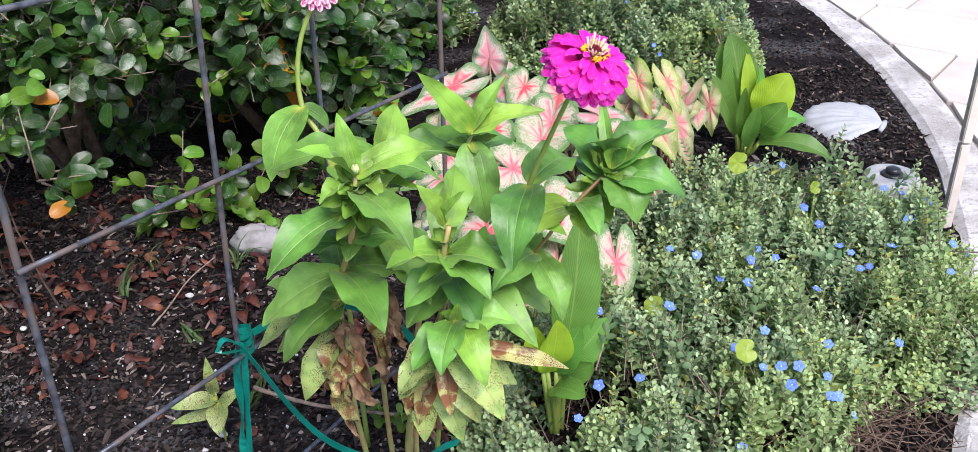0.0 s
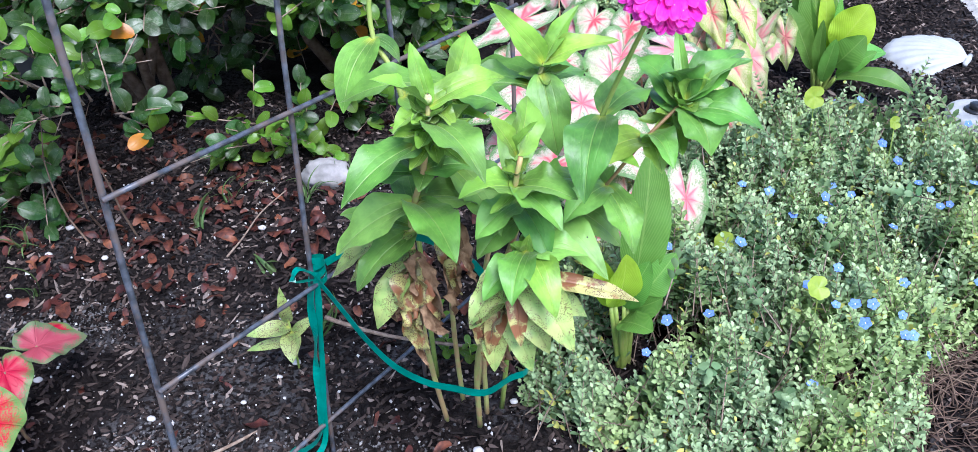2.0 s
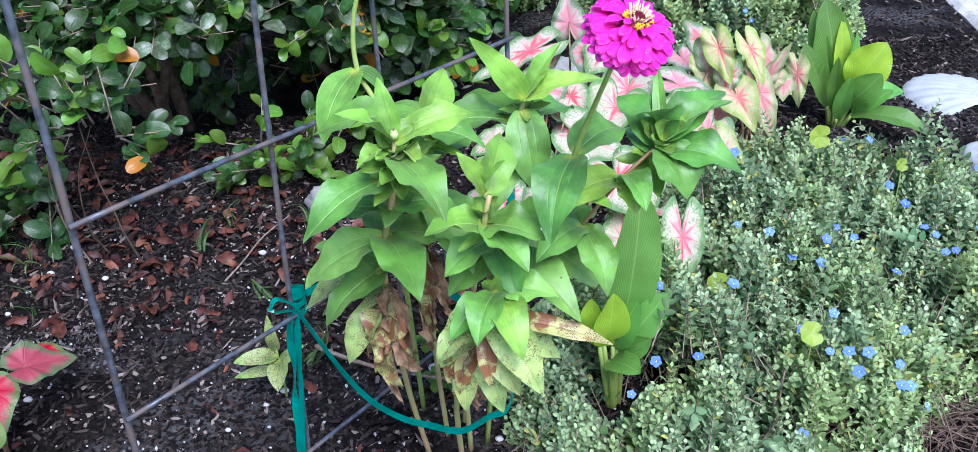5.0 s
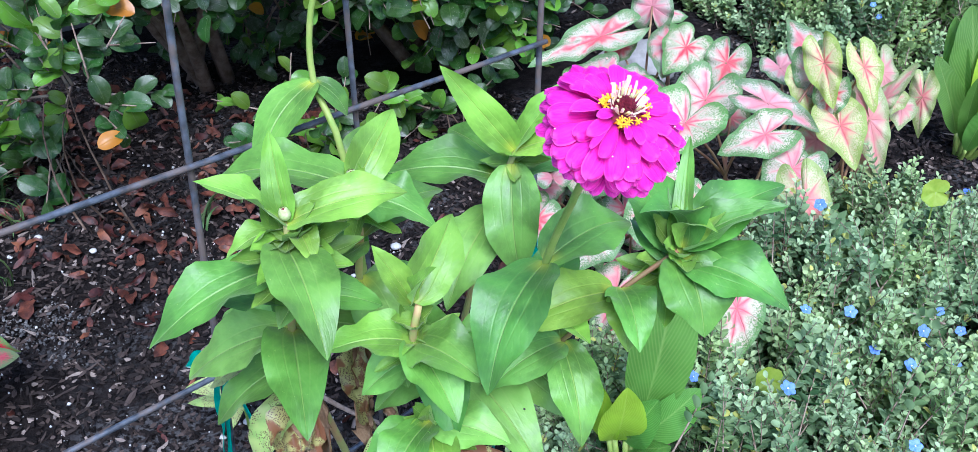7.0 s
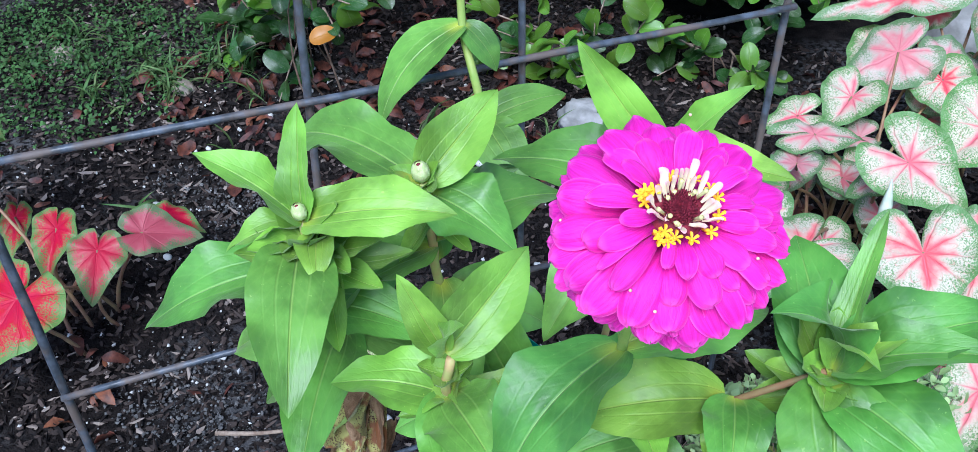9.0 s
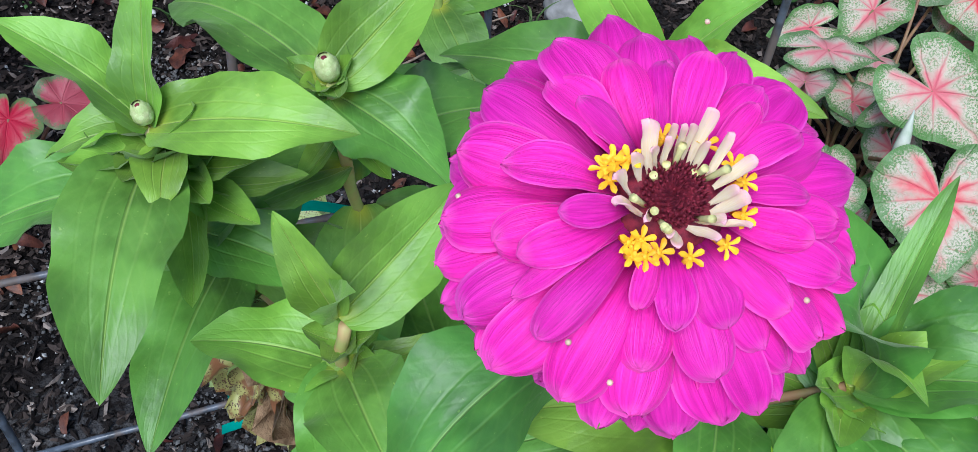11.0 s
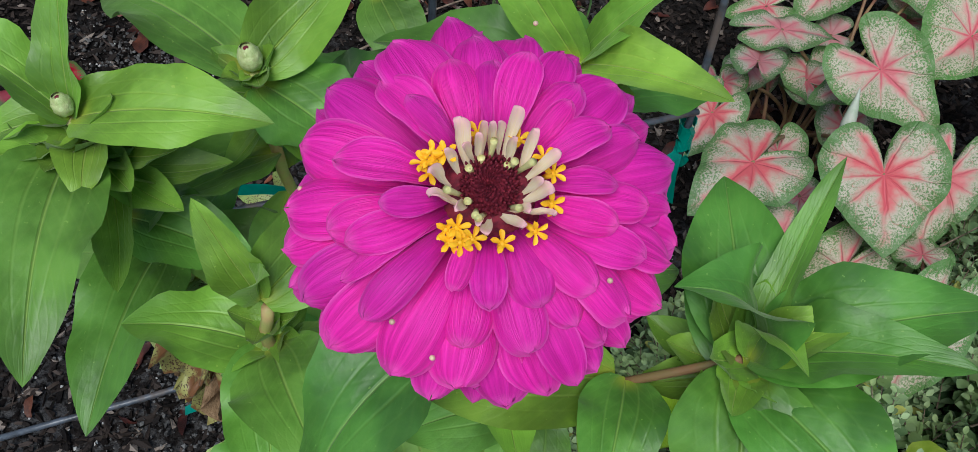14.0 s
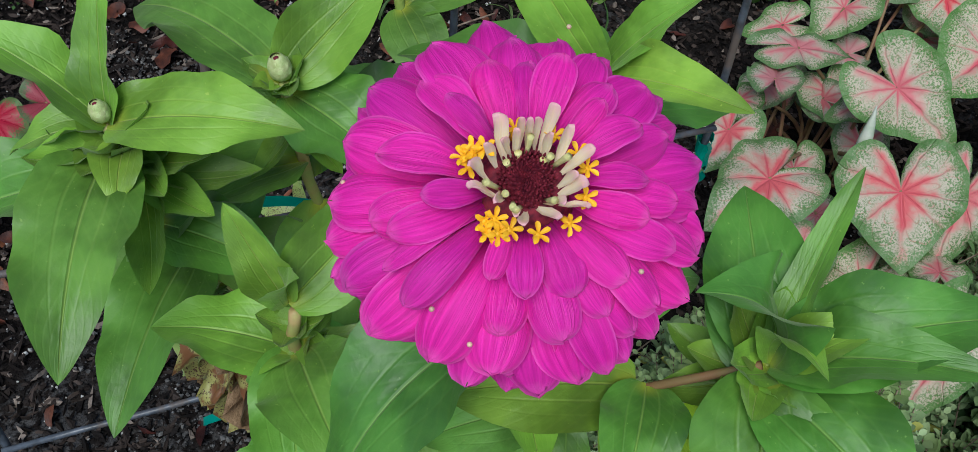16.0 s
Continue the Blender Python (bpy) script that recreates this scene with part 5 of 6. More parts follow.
caladium((-.08, 1.82, 0), (
    ((-0.143, 1.829, 0.19), (-0.190, 1.804, 0.17), .075, (0, -.4, 1)),
    ((-0.092, 1.902, 0.20), (-0.105, 1.845, 0.17), .095, (0, -.5, 1)),
    ((-0.092, 1.752, 0.22), (-0.030, 1.826, 0.20), .060, (0, -.4, 1)),
    ((-0.089, 1.690, 0.21), (-0.106, 1.745, 0.20), .070, (.1, -.5, 1)),
    ((-0.091, 1.583, 0.20), (-0.095, 1.525, 0.17), .075, (.1, -.4, 1)),
    ((-0.119, 1.752, 0.15), (-0.135, 1.703, 0.12), .070, (0, -.4, 1)),
    ((0.027, 1.720, 0.15), (0.055, 1.683, 0.12), .070, (0, -.4, 1)),
    ((-0.020, 1.640, 0.14), (0.010, 1.600, 0.11), .075, (0, -.4, 1)),
), CAL_PINK, PINK_CLUMP, .06)
caladium((.0, 2.08, 0), (
    ((-0.087, 2.098, 0.28), (-0.208, 2.010, 0.255), .090, (0, -.5, 1)),
    ((-0.002, 2.039, 0.22), (0.050, 2.090, 0.20), .080, (0, -.4, 1)),
    ((-0.003, 2.195, 0.31), (-0.010, 2.205, 0.385), .085, (.1, -1, .2)),
    ((-0.103, 2.038, 0.20), (-0.125, 1.991, 0.16), .100, (0, -.5, 1)),
    ((0.008, 1.982, 0.22), (0.046, 1.939, 0.19), .097, (0, -.6, 1)),
    ((0.076, 2.086, 0.28), (0.041, 2.047, 0.24), .100, (0, -.6, 1)),
    ((0.045, 2.109, 0.27), (0.039, 2.056, 0.23), .092, (0, -.6, 1)),
    ((0.153, 2.057, 0.27), (0.135, 2.030, 0.21), .085, (0, -.7, 1)),
), CAL_PINK, "clump of caladium with broad pink and white leaves", .07)
caladium((.25, 1.88, 0), (
    ((0.128, 1.903, 0.27), (0.100, 1.850, 0.20), .115, (0, -.9, 1)),
    ((0.104, 1.793, 0.28), (0.075, 1.715, 0.25), .125, (.1, -.6, 1)),
    ((0.229, 1.767, 0.29), (0.160, 1.746, 0.26), .082, (0, -.7, 1)),
    ((0.228, 1.832, 0.31), (0.319, 1.826, 0.28), .062, (0, -.8, 1)),
    ((0.276, 1.741, 0.25), (0.235, 1.700, 0.20), .095, (0, -.9, 1)),
    ((0.287, 2.010, 0.33), (0.245, 2.050, 0.37), .070, (.2, -1, .4)),
    ((0.300, 1.912, 0.33), (0.330, 1.906, 0.25), .075, (0, -1, .3)),
    ((0.240, 1.720, 0.19), (0.255, 1.690, 0.13), .055, (0, -1, .4)),
), CAL_PINK, "tall clump of caladium with creamy pink-veined leaves", .07)
caladium((.34, 1.92, 0), (
    ((0.305, 1.895, 0.360), (0.330, 1.865, 0.295), .062, (-.5, -1, .7)),
    ((0.370, 1.925, 0.345), (0.400, 1.890, 0.285), .058, (.5, -1, .6)),
    ((0.400, 1.950, 0.24), (0.435, 1.900, 0.15), .068, (.1, -1, .4)),
    ((0.345, 1.860, 0.27), (0.375, 1.800, 0.23), .085, (0, -1, 1)),
    ((0.415, 2.030, 0.29), (0.440, 2.005, 0.225), .060, (.6, -1, .4)),
    ((0.500, 2.099, 0.22), (0.505, 2.070, 0.15), .055, (-.7, -1, .4)),
    ((0.295, 1.640, 0.26), (0.330, 1.590, 0.19), .075, (0, -1, .9)),
    ((0.42, 1.99, 0.26), (0.46, 1.98, 0.33), .040, (0, -1, .1)),
), CAL_FADE, "tall clump of fading caladium with yellowing pink leaves", .07)
caladium((.18, 1.48, 0), (
    ((0.178, 1.528, 0.20), (0.164, 1.568, 0.19), .061, (0, -.4, 1)),
    ((0.215, 1.420, 0.22), (0.213, 1.350, 0.14), .075, (.2, -1, .3)),
    ((0.12, 1.49, 0.17), (0.10, 1.43, 0.11), .080, (0, -.7, 1)),
    ((0.05, 1.47, 0.17), (0.03, 1.41, 0.13), .075, (0, -.6, 1)),
    ((0.16, 1.60, 0.24), (0.17, 1.54, 0.18), .080, (0, -.9, .7)),
), CAL_PINK, "low caladium leaves mottled white, green and pink", .06)
caladium((-.87, 1.05, 0), (
    ((-.807, .957, .16), (-.791, .852, .11), .155, (.15, -.2, 1)),
    ((-.815, 1.150, .13), (-.765, 1.212, .107), .085, (.3, -.3, 1)),
    ((-.838, 1.090, .13), (-.800, 1.035, .09), .085, (.3, -.1, 1)),
    ((-.915, 1.080, .14), (-.880, 1.020, .10), .070, (.2, -.2, 1)),
    ((-1.05, 1.040, .22), (-1.20, 1.175, .22), .125, (.4, -.4, 1)),
    ((-1.060, 1.085, .09), (-1.02, 1.04, .06), .055, (.2, -.3, 1)),
    ((-.890, .895, .13), (-.85, .83, .09), .090, (.1, -.3, 1)),
    ((-.83, 1.20, .12), (-.775, 1.225, .10), .070, (.2, .1, 1)),
), CAL_RED, "small caladium with crimson leaves and green rims", .05, .66)


def broad_plant(name, at, rows, label, category):
    pl = empty(name, at, label, category)
    for i, (b, t, w, up, arch, mat_) in enumerate(rows):
        leaf("leaf", pl, b, t, w * (.88 if at[0] > .5 else 1.1), mat_, "lance", up, arch, .13, .06, 0, seed=i * 5, origin=at, nu=18)
        foot = (at[0] + .3 * (b[0] - at[0]), at[1] + .3 * (b[1] - at[1]), -.02)
        v, f = tube([Vector(q) - Vector(at) for q in bend(foot, b, (0, 0, 0), 5)], [.006 - .0005 * k for k in range(6)], 7)
        part("stalk", mesh_of("stalk", v, f, STEM_GREEN), pl)
    return pl


broad_plant("ginger_plant", (.64, 2.31, 0), (
    ((.645, 2.33, .08), (.596, 2.36, .30), .115, (.2, -1, .2), .04, GINGER),
    ((.665, 2.28, .11), (.728, 2.27, .225), .115, (-.2, -1, .35), .10, GINGER_LIME),
    ((.665, 2.27, .07), (.720, 2.24, .16), .085, (.1, -.8, .7), .12, GINGER),
    ((.670, 2.26, .04), (.835, 2.18, .03), .065, (.2, -.5, 1), .18, GINGER),
    ((.672, 2.29, .06), (.800, 2.32, .08), .060, (.2, -.5, 1), .16, GINGER),
    ((.620, 2.30, .05), (.545, 2.30, .215), .060, (.4, -1, .2), .06, GINGER),
    ((.630, 2.33, .07), (.575, 2.37, .27), .060, (-.4, -1, .2), .06, GINGER),
    ((.640, 2.27, .03), (.655, 2.25, .15), .045, (-.3, -1, .2), .06, GINGER),
    ((.655, 2.30, .05), (.668, 2.31, .235), .040, (.5, -1, .1), .04, GINGER),
    ((.632, 2.28, .04), (.622, 2.26, .195), .036, (-.5, -1, .1), .05, GINGER),
    ((.650, 2.31, .05), (.640, 2.35, .255), .050, (.1, -1, .2), .05, GINGER_LIME),
    ((.676, 2.28, .04), (.755, 2.25, .115), .046, (.2, -.8, .8), .12, GINGER),
), "clump of glossy broad green leaves, one lime yellow", "ginger plant")
broad_plant("young_ginger", (.11, 1.27, 0), (
    ((.120, 1.24, .175), (.141, 1.27, .395), .070, (.35, -1, .3), .05, GINGER),
    ((.092, 1.22, .150), (.105, 1.19, .270), .050, (.3, -1, .35), .08, GINGER_LIME),
    ((.105, 1.22, .150), (.140, 1.20, .250), .044, (-.3, -1, .35), .08, GINGER),
    ((.120, 1.23, .15), (.183, 1.25, .230), .048, (.2, -1, .5), .08, GINGER),
    ((.085, 1.22, .15), (.074, 1.21, .245), .040, (-.3, -1, .3), .05, GINGER_LIME),
    ((.10, 1.22, .12), (.145, 1.16, .15), .044, (.2, -.7, 1), .1, GINGER),
    ((.11, 1.23, .14), (.160, 1.19, .19), .040, (.4, -.9, .6), .1, GINGER),
), "young plant with broad lime green leaves under the zinnia", "ginger plant")

# ---- low bushes with blue flowers ----


def evolvulus(at, blobs, count, label, flowers, seed=1, size=1.0, places=()):
    """blobs: centre x, y, radii, height. A mound of leafy sprigs, one foliage mesh, and single flowers."""
    bush = empty("blue_daze_bush", at, label, "bush", "blue-flowered bushes")
    rng = np.random.default_rng(seed)

    def height(x, y):
        h = 0.0
        for cx, cy, rx, ry, hh in blobs:
            q = 1 - ((x - cx) / rx) ** 2 - ((y - cy) / ry) ** 2
            if q > 0:
                h = max(h, hh * q ** 0.45)
        return h

    lv = np.array(((0, 0, 0), (.22, .24, .06), (.52, .34, .11), (.82, .22, .08), (1, 0, .0), (.82, -.22, .08), (.52, -.34, .11), (.22, -.24, .06), (.52, 0, .0)), float)
    V, F, U = [], [], []
    tw, twf = [], []
    lo = (min(b[0] - b[2] for b in blobs), min(b[1] - b[3] for b in blobs))
    hi = (max(b[0] + b[2] for b in blobs), max(b[1] + b[3] for b in blobs))
    made, n, tops = 0, 0, []
    while made < count:
        x, y = rng.uniform(lo[0], hi[0]), rng.uniform(lo[1], hi[1])
        h = height(x, y)
        if h <= 0 or math.hypot(x - .125, y - 1.235) < .075:
            continue
        lump = 0.58 + 0.86 * (noise.noise((x * 14, y * 14, seed)) + 0.5)
        e = .02
        slope = np.array((height(x - e, y) - height(x + e, y), height(x, y - e) - height(x, y + e)))
        d = np.array((*(slope * 5), 0.85)) + rng.normal(0, .28, 3)
        d /= np.linalg.norm(d)
        top = np.array((x, y, max(h * lump * rng.uniform(.70, 1.05), .03)))
        ln = rng.uniform(.06, .12)
        side = np.cross(d, rng.normal(0, 1, 3))
        side /= np.linalg.norm(side)
        other = np.cross(d, side)
        pairs = int(ln / .0100)
        tops.append((top, d))
        for k in range(pairs + 1):
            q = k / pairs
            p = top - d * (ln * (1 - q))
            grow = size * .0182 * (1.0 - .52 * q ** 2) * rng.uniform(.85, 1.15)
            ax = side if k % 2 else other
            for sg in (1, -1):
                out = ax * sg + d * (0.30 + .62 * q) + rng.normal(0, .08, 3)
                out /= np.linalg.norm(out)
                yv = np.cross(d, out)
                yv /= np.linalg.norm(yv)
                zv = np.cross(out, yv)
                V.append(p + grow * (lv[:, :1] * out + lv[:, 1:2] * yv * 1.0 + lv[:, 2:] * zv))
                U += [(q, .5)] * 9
                F += [(n, n + 1, n + 8), (n + 1, n + 2, n + 8), (n + 2, n + 3, n + 8), (n + 3, n + 4, n + 8), (n + 4, n + 5, n + 8), (n + 5, n + 6, n + 8), (n + 6, n + 7, n + 8), (n + 7, n, n + 8)]
                n += 9
        m_ = len(tw)
        a = top - d * ln * 1.5
        a[2] = max(a[2], 0.0)
        for q, r in ((a, .0014), (top, .0006)):
            for c in range(3):
                t = 2.1 * c
                tw.append(q + r * (side * math.cos(t) + other * math.sin(t)))
        for c in range(3):
            twf.append((m_ + c, m_ + (c + 1) % 3, m_ + 3 + (c + 1) % 3, m_ + 3 + c))
        made += 1
    at_ = np.array(at)
    V = np.concatenate(V) - at_
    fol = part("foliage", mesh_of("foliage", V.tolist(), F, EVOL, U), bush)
    tagged(fol, kind="stuff")
    tg = part("twigwork", mesh_of("twigwork", (np.array(tw) - at_).tolist(), twf, TWIG), bush)
    tagged(tg, kind="stuff")
    # flowers: five broad joined lobes and a pale eye
    pieces = []
    for k in range(5):
        mm = pose(0, 0, 0, 0, 0, 72 * k) @ pose(0, 0, 0, 0, -12, 0)
        bv, bf, _ = blade(.0112, .0098, "star", .0006, -.05, .05, 0, 7, 4, k)
        pieces.append(([mm @ Vector(q) for q in bv], bf))
    fv, ff = joined(pieces)
    fm = mesh_of("flower", fv, ff, BLUE)
    ev, ef = tube([(0, 0, -.001), (0, 0, .0012), (0, 0, .0022)], [.0012, .0013, .0004], 6)
    em = mesh_of("flower_eye", ev, ef, WHITE_EYE)
    where = np.array([q[0] for q in tops])
    for k in range(flowers + len(places)):
        top, d = tops[int(rng.integers(len(tops)))]
        if k < len(places):
            x, y = places[k]
            near = np.argsort((where[:, 0] - x) ** 2 + (where[:, 1] - y) ** 2)[:5]
            top, d = tops[max(near, key=lambda i: where[i, 2])]
            top = np.array((x, y, top[2] + .004))
        z = Vector(d + rng.normal(0, .25, 3) + np.array((0, -.5, .3)))
        mm = z.to_track_quat("Z", "Y").to_matrix().to_4x4()
        mm.translation = Vector(top - at_ + d * .008)
        ob = part("flower", fm, bush, "", mm @ Matrix.Scale(float(rng.uniform(.62, .95)), 4))
        part("flower_eye", em, ob)
    return bush


PLACES_A = ((.36, 1.48), (.45, 1.47), (.45, 1.42), (.43, 1.39), (.29, 1.36), (.28, 1.27), (.14, 1.26), (.17, 1.27), (.38, 1.24), (.55, 1.31), (.17, 1.20), (.23, 1.18), (.41, 1.20), (.44, 1.19), (.47, 1.21),
            (.52, 1.22), (.53, 1.20), (.45, 1.17), (.56, 1.20), (.51, 1.18), (.31, 1.58), (.37, 1.10), (.13, 1.11))
PLACES_B = ((.73, 1.62), (.78, 1.61), (.63, 1.53), (.49, 1.56), (.51, 1.50), (.505, 1.48), (.63, 1.48), (.65, 1.47), (.67, 1.49), (.69, 1.47), (.67, 1.33), (.62, 1.63), (.59, 1.64))
evolvulus((.35, 1.40, 0), ((.30, 1.36, .36, .25, .20), (.32, 1.60, .26, .20, .23), (.05, 1.20, .12, .12, .10), (.27, 1.19, .30, .235, .13), (.45, 1.80, .24, .18, .19)), 2800, "spreading bush of small grey-green leaves dotted with blue flowers", 10, 1, places=PLACES_A)
evolvulus((.66, 1.66, 0), ((.62, 1.66, .34, .24, .21), (.72, 1.46, .20, .20, .15)), 1500, "spreading bush of small grey-green leaves with blue flowers beside the kerb", 6, 2, places=PLACES_B)
evolvulus((.48, 2.95, 0), ((.48, 2.95, .36, .38, .27), (.25, 3.1, .3, .3, .26)), 1500, "rounded bush of small grey-green leaves with blue flowers behind the caladium", 24, 3, 1.2)
evolvulus((-.22, 3.35, 0), ((-.22, 3.35, .16, .22, .22),), 420, "small bush with grey-green leaves at the end of the hedge", 5, 4, 1.2)

# ---- pennywort leaves that stand above the bush ----
PENNY = plain("pennywort_leaf", (0.20, 0.30, 0.025), (0.28, 0.36, 0.05), 60.0, 0.45, 0.4, 0.3, 0.0008, random=0.2, through_it=0.3)


def pennywort(at, r, normal):
    pw = empty("pennywort", (at[0], at[1], 0), "single round lime green pennywort leaf on a thin stalk", "weed", "pennywort leaves")
    verts, faces = [(0, 0, 0)], []
    for ring in (1, 2, 3):
        for k in range(24):
            a = 2 * math.pi * k / 24
            q = r * ring / 3 * (1 + .05 * math.cos(7 * a)) * (.45 if k == 0 else .8 if k in (1, 23) else 1)
            verts.append((q * math.cos(a), q * math.sin(a), .15 * r * (ring / 3) ** 2 + .03 * r * math.sin(5 * a)))
    for k in range(24):
        faces.append((0, 1 + k, 1 + (k + 1) % 24))
        for ring in (0, 1):
            o = 1 + 24 * ring
            faces.append((o + k, o + 24 + k, o + 24 + (k + 1) % 24, o + (k + 1) % 24))
    m = Vector(normal).to_track_quat("Z", "Y").to_matrix().to_4x4()
    m.translation = (0, 0, at[2])
    part("leaf", mesh_of("leaf", verts, faces, PENNY), pw, "", m)
    part("stalk", mesh_of("stalk", *tube(bend((-.02, .02, 0), (0, 0, at[2]), (.01, 0, 0), 6), .0011, 6), STEM_GREEN), pw)


for at, r, nn in (((.262, 1.30, .215), .017, (.1, -.9, .4)), ((.385, 1.20, .20), .018, (.2, -.7, .7)), ((.470, 1.68, .275), .021, (.2, -1, .3)), ((.60, 1.62, .25), .012, (.3, -.8, .4))):
    pennywort(at, r, nn)

# ---- house wall and hedge ----


def build_wall():
    d, n = Vector((.70, .714, 0)), Vector((.714, -.70, 0))
    o = Vector((-2.12, 1.94, 0))
    verts, faces = [], []
    for s in (-2.2, 3.4):
        for off, z in ((0, -.05), (0, .16), (-.02, .17), (-.02, 2.6), (-.20, 2.6), (-.20, -.05)):
            verts.append(o + d * s + n * off + Vector((0, 0, z)))
    for k in range(6):
        k2 = (k + 1) % 6
        faces.append((k, k2, k2 + 6, k + 6))
    faces += [tuple(range(6)), tuple(reversed(range(6, 12)))]
    tagged(new("wall_house", mesh_of("wall_house", verts, faces, STUCCO, smooth=False)), "grey stucco house wall with a low plinth behind the hedge", "wall", kind="structure")


build_wall()
HEDGE_MATS = ((HEDGE, 7), (HEDGE_PALE, 1.9), (HEDGE_LIME, 1.8), (HEDGE_ORANGE, 0.30))


def joined_leaves(name, parent, poses, mat_, template):
    """Many leaves as one mesh."""
    tv, tf, tu = template
    tv = np.array(tv)
    V, F, U = [], [], []
    for i, m in enumerate(poses):
        mm = np.array(m)
        V.append(tv @ mm[:3, :3].T + mm[:3, 3])
        U += tu
        F += [tuple(k + i * len(tv) for k in q) for q in tf]
    ob = part(name, mesh_of(name, np.concatenate(V).tolist(), F, mat_, U), parent)
    return tagged(ob, kind="stuff")


def shrub(at, blobs, count, label, seed, single=200, mats=HEDGE_MATS, name="hedge_shrub", group="hedge shrubs", size=1.0, branches=5):
    """blobs: centre x, y, z and radii: clusters of oval leaves on twigs, over bent branches."""
    sh = empty(name, at, label, "shrub", group)
    rng = random.Random(seed)
    o = Vector(at)
    weights = [w for _, w in mats]
    shapes = [[mesh_of("leaf", *blade(.047, .031, "oval", .005, .12, .05, 0, 10, 4, seed + q)[:2], mat_, blade(.047, .031, "oval", .005, .12, .05, 0, 10, 4, seed + q)[2]) for q in range(2)] for mat_, _ in mats]
    for k in range(branches):
        b = blobs[k % len(blobs)]
        end = Vector(b[:3]) + Vector((rng.uniform(-.5, .5) * b[3], rng.uniform(-.4, .3) * b[4], .2 * b[5]))
        pts = [q - o for q in bend(o + Vector((rng.uniform(-.08, .08), rng.uniform(-.06, .06), -.03)), end, (rng.uniform(-.12, .12) * min(1, end.z), rng.uniform(-.1, 0) * min(1, end.z), 0), 8, .008 * min(1, end.z), k)]
        part("branch", mesh_of("branch", *tube(pts, [(.019 - .0018 * i) * (.14 if size * count < 260 else 1) for i in range(9)], 8), BARK), sh)
    tw, spots = [], []
    while len(spots) < count:
        b = blobs[rng.randrange(len(blobs))]
        d = Vector((rng.gauss(0, 1), rng.gauss(0, 1), rng.gauss(0, 1))).normalized()
        q = rng.uniform(.55, 1.0)
        p = Vector((b[0] + d.x * b[3] * q, b[1] + d.y * b[4] * q, b[2] + d.z * b[5] * q))
        if p.z < .02 or d.y > .6:
            continue
        go = (d + Vector((rng.uniform(-.6, .6), rng.uniform(-.6, .3), rng.uniform(-.2, .9)))).normalized()
        ln = rng.uniform(.05, .12) * size
        back = .9 if count > 500 else .35
        tw.append(tube([p - o - go * ln * back, p - o - go * ln * .5 * back, p - o, p - o + go * ln * .9], [.0028, .0024, .0020, .001], 4))
        kind = rng.choices(range(len(mats)), weights)[0]
        for k in range(rng.randint(4, 7)):
            base = p + go * ln * (k / 6)
            out = (go * .5 + Vector((rng.gauss(0, 1), rng.gauss(0, 1), rng.gauss(0, .7)))).normalized()
            up = Vector((d.x * .5 + rng.uniform(-.5, .5), -.6 + rng.uniform(-.5, .4), .8))
            m, _ = frame_of(base - o, base - o + out, up)
            kk = kind if rng.random() < .75 else rng.choices(range(len(mats)), weights)[0]
            spots.append((q * (1 if d.y < .2 else .6), kk, m @ Matrix.Scale(rng.uniform(.55, 1.2) * size, 4)))
    spots.sort(key=lambda s: -s[0])
    for _, kk, m in spots[:single]:
        part("leaf", shapes[kk][rng.randrange(2)], sh, "", m)
    for kk in range(len(mats)):
        rest = [m for _, k2, m in spots[single:] if k2 == kk]
        if rest:
            joined_leaves("foliage", sh, rest, mats[kk][0], blade(.047, .031, "oval", .005, .12, .05, 0, 7, 2, seed))
    tagged(part("twigwork", mesh_of("twigwork", *joined(tw), TWIG), sh), kind="stuff")
    return sh


shrub((-1.08, 2.28, 0), ((-1.22, 2.12, .62, .32, .28, .32), (-.88, 2.18, .60, .28, .26, .30), (-1.45, 1.95, .85, .40, .30, .35), (-1.0, 1.98, .44, .26, .16, .12), (-1.05, 2.2, 1.0, .5, .3, .3), (-1.0, 2.40, .32, .50, .16, .28)), 4900, "dense hedge shrub with dusty dark green oval leaves", 3, 290, size=1.05)
shrub((-.58, 2.50, 0), ((-.58, 2.32, .60, .26, .26, .30), (-.40, 2.55, .50, .24, .24, .32), (-.55, 2.15, .44, .20, .14, .12), (-.5, 2.45, .95, .4, .3, .3), (-.55, 2.62, .30, .40, .16, .28), (-.40, 2.28, .30, .14, .12, .10)), 4100, "hedge shrub with dark green leaves over bare mulch", 4, 290, size=1.05)
shrub((-.38, 3.0, 0), ((-.36, 2.95, .36, .22, .28, .32), (-.62, 3.05, .6, .34, .3, .45)), 1900, "hedge shrub with oval leaves at the end of the row", 7, 150, size=1.05)
shrub((-.90, 1.66, 0), ((-.80, 1.52, .36, .09, .06, .07), (-.95, 1.62, .42, .12, .10, .08), (-.98, 1.70, .30, .14, .10, .08)), 180, "low shoot with glossy green and orange leaves", 8, 180, ((HEDGE, 6), (HEDGE_LIME, 2.5), (HEDGE_ORANGE, .8)), "shrub_shoot", "hedge shoots", 1.0, 3)
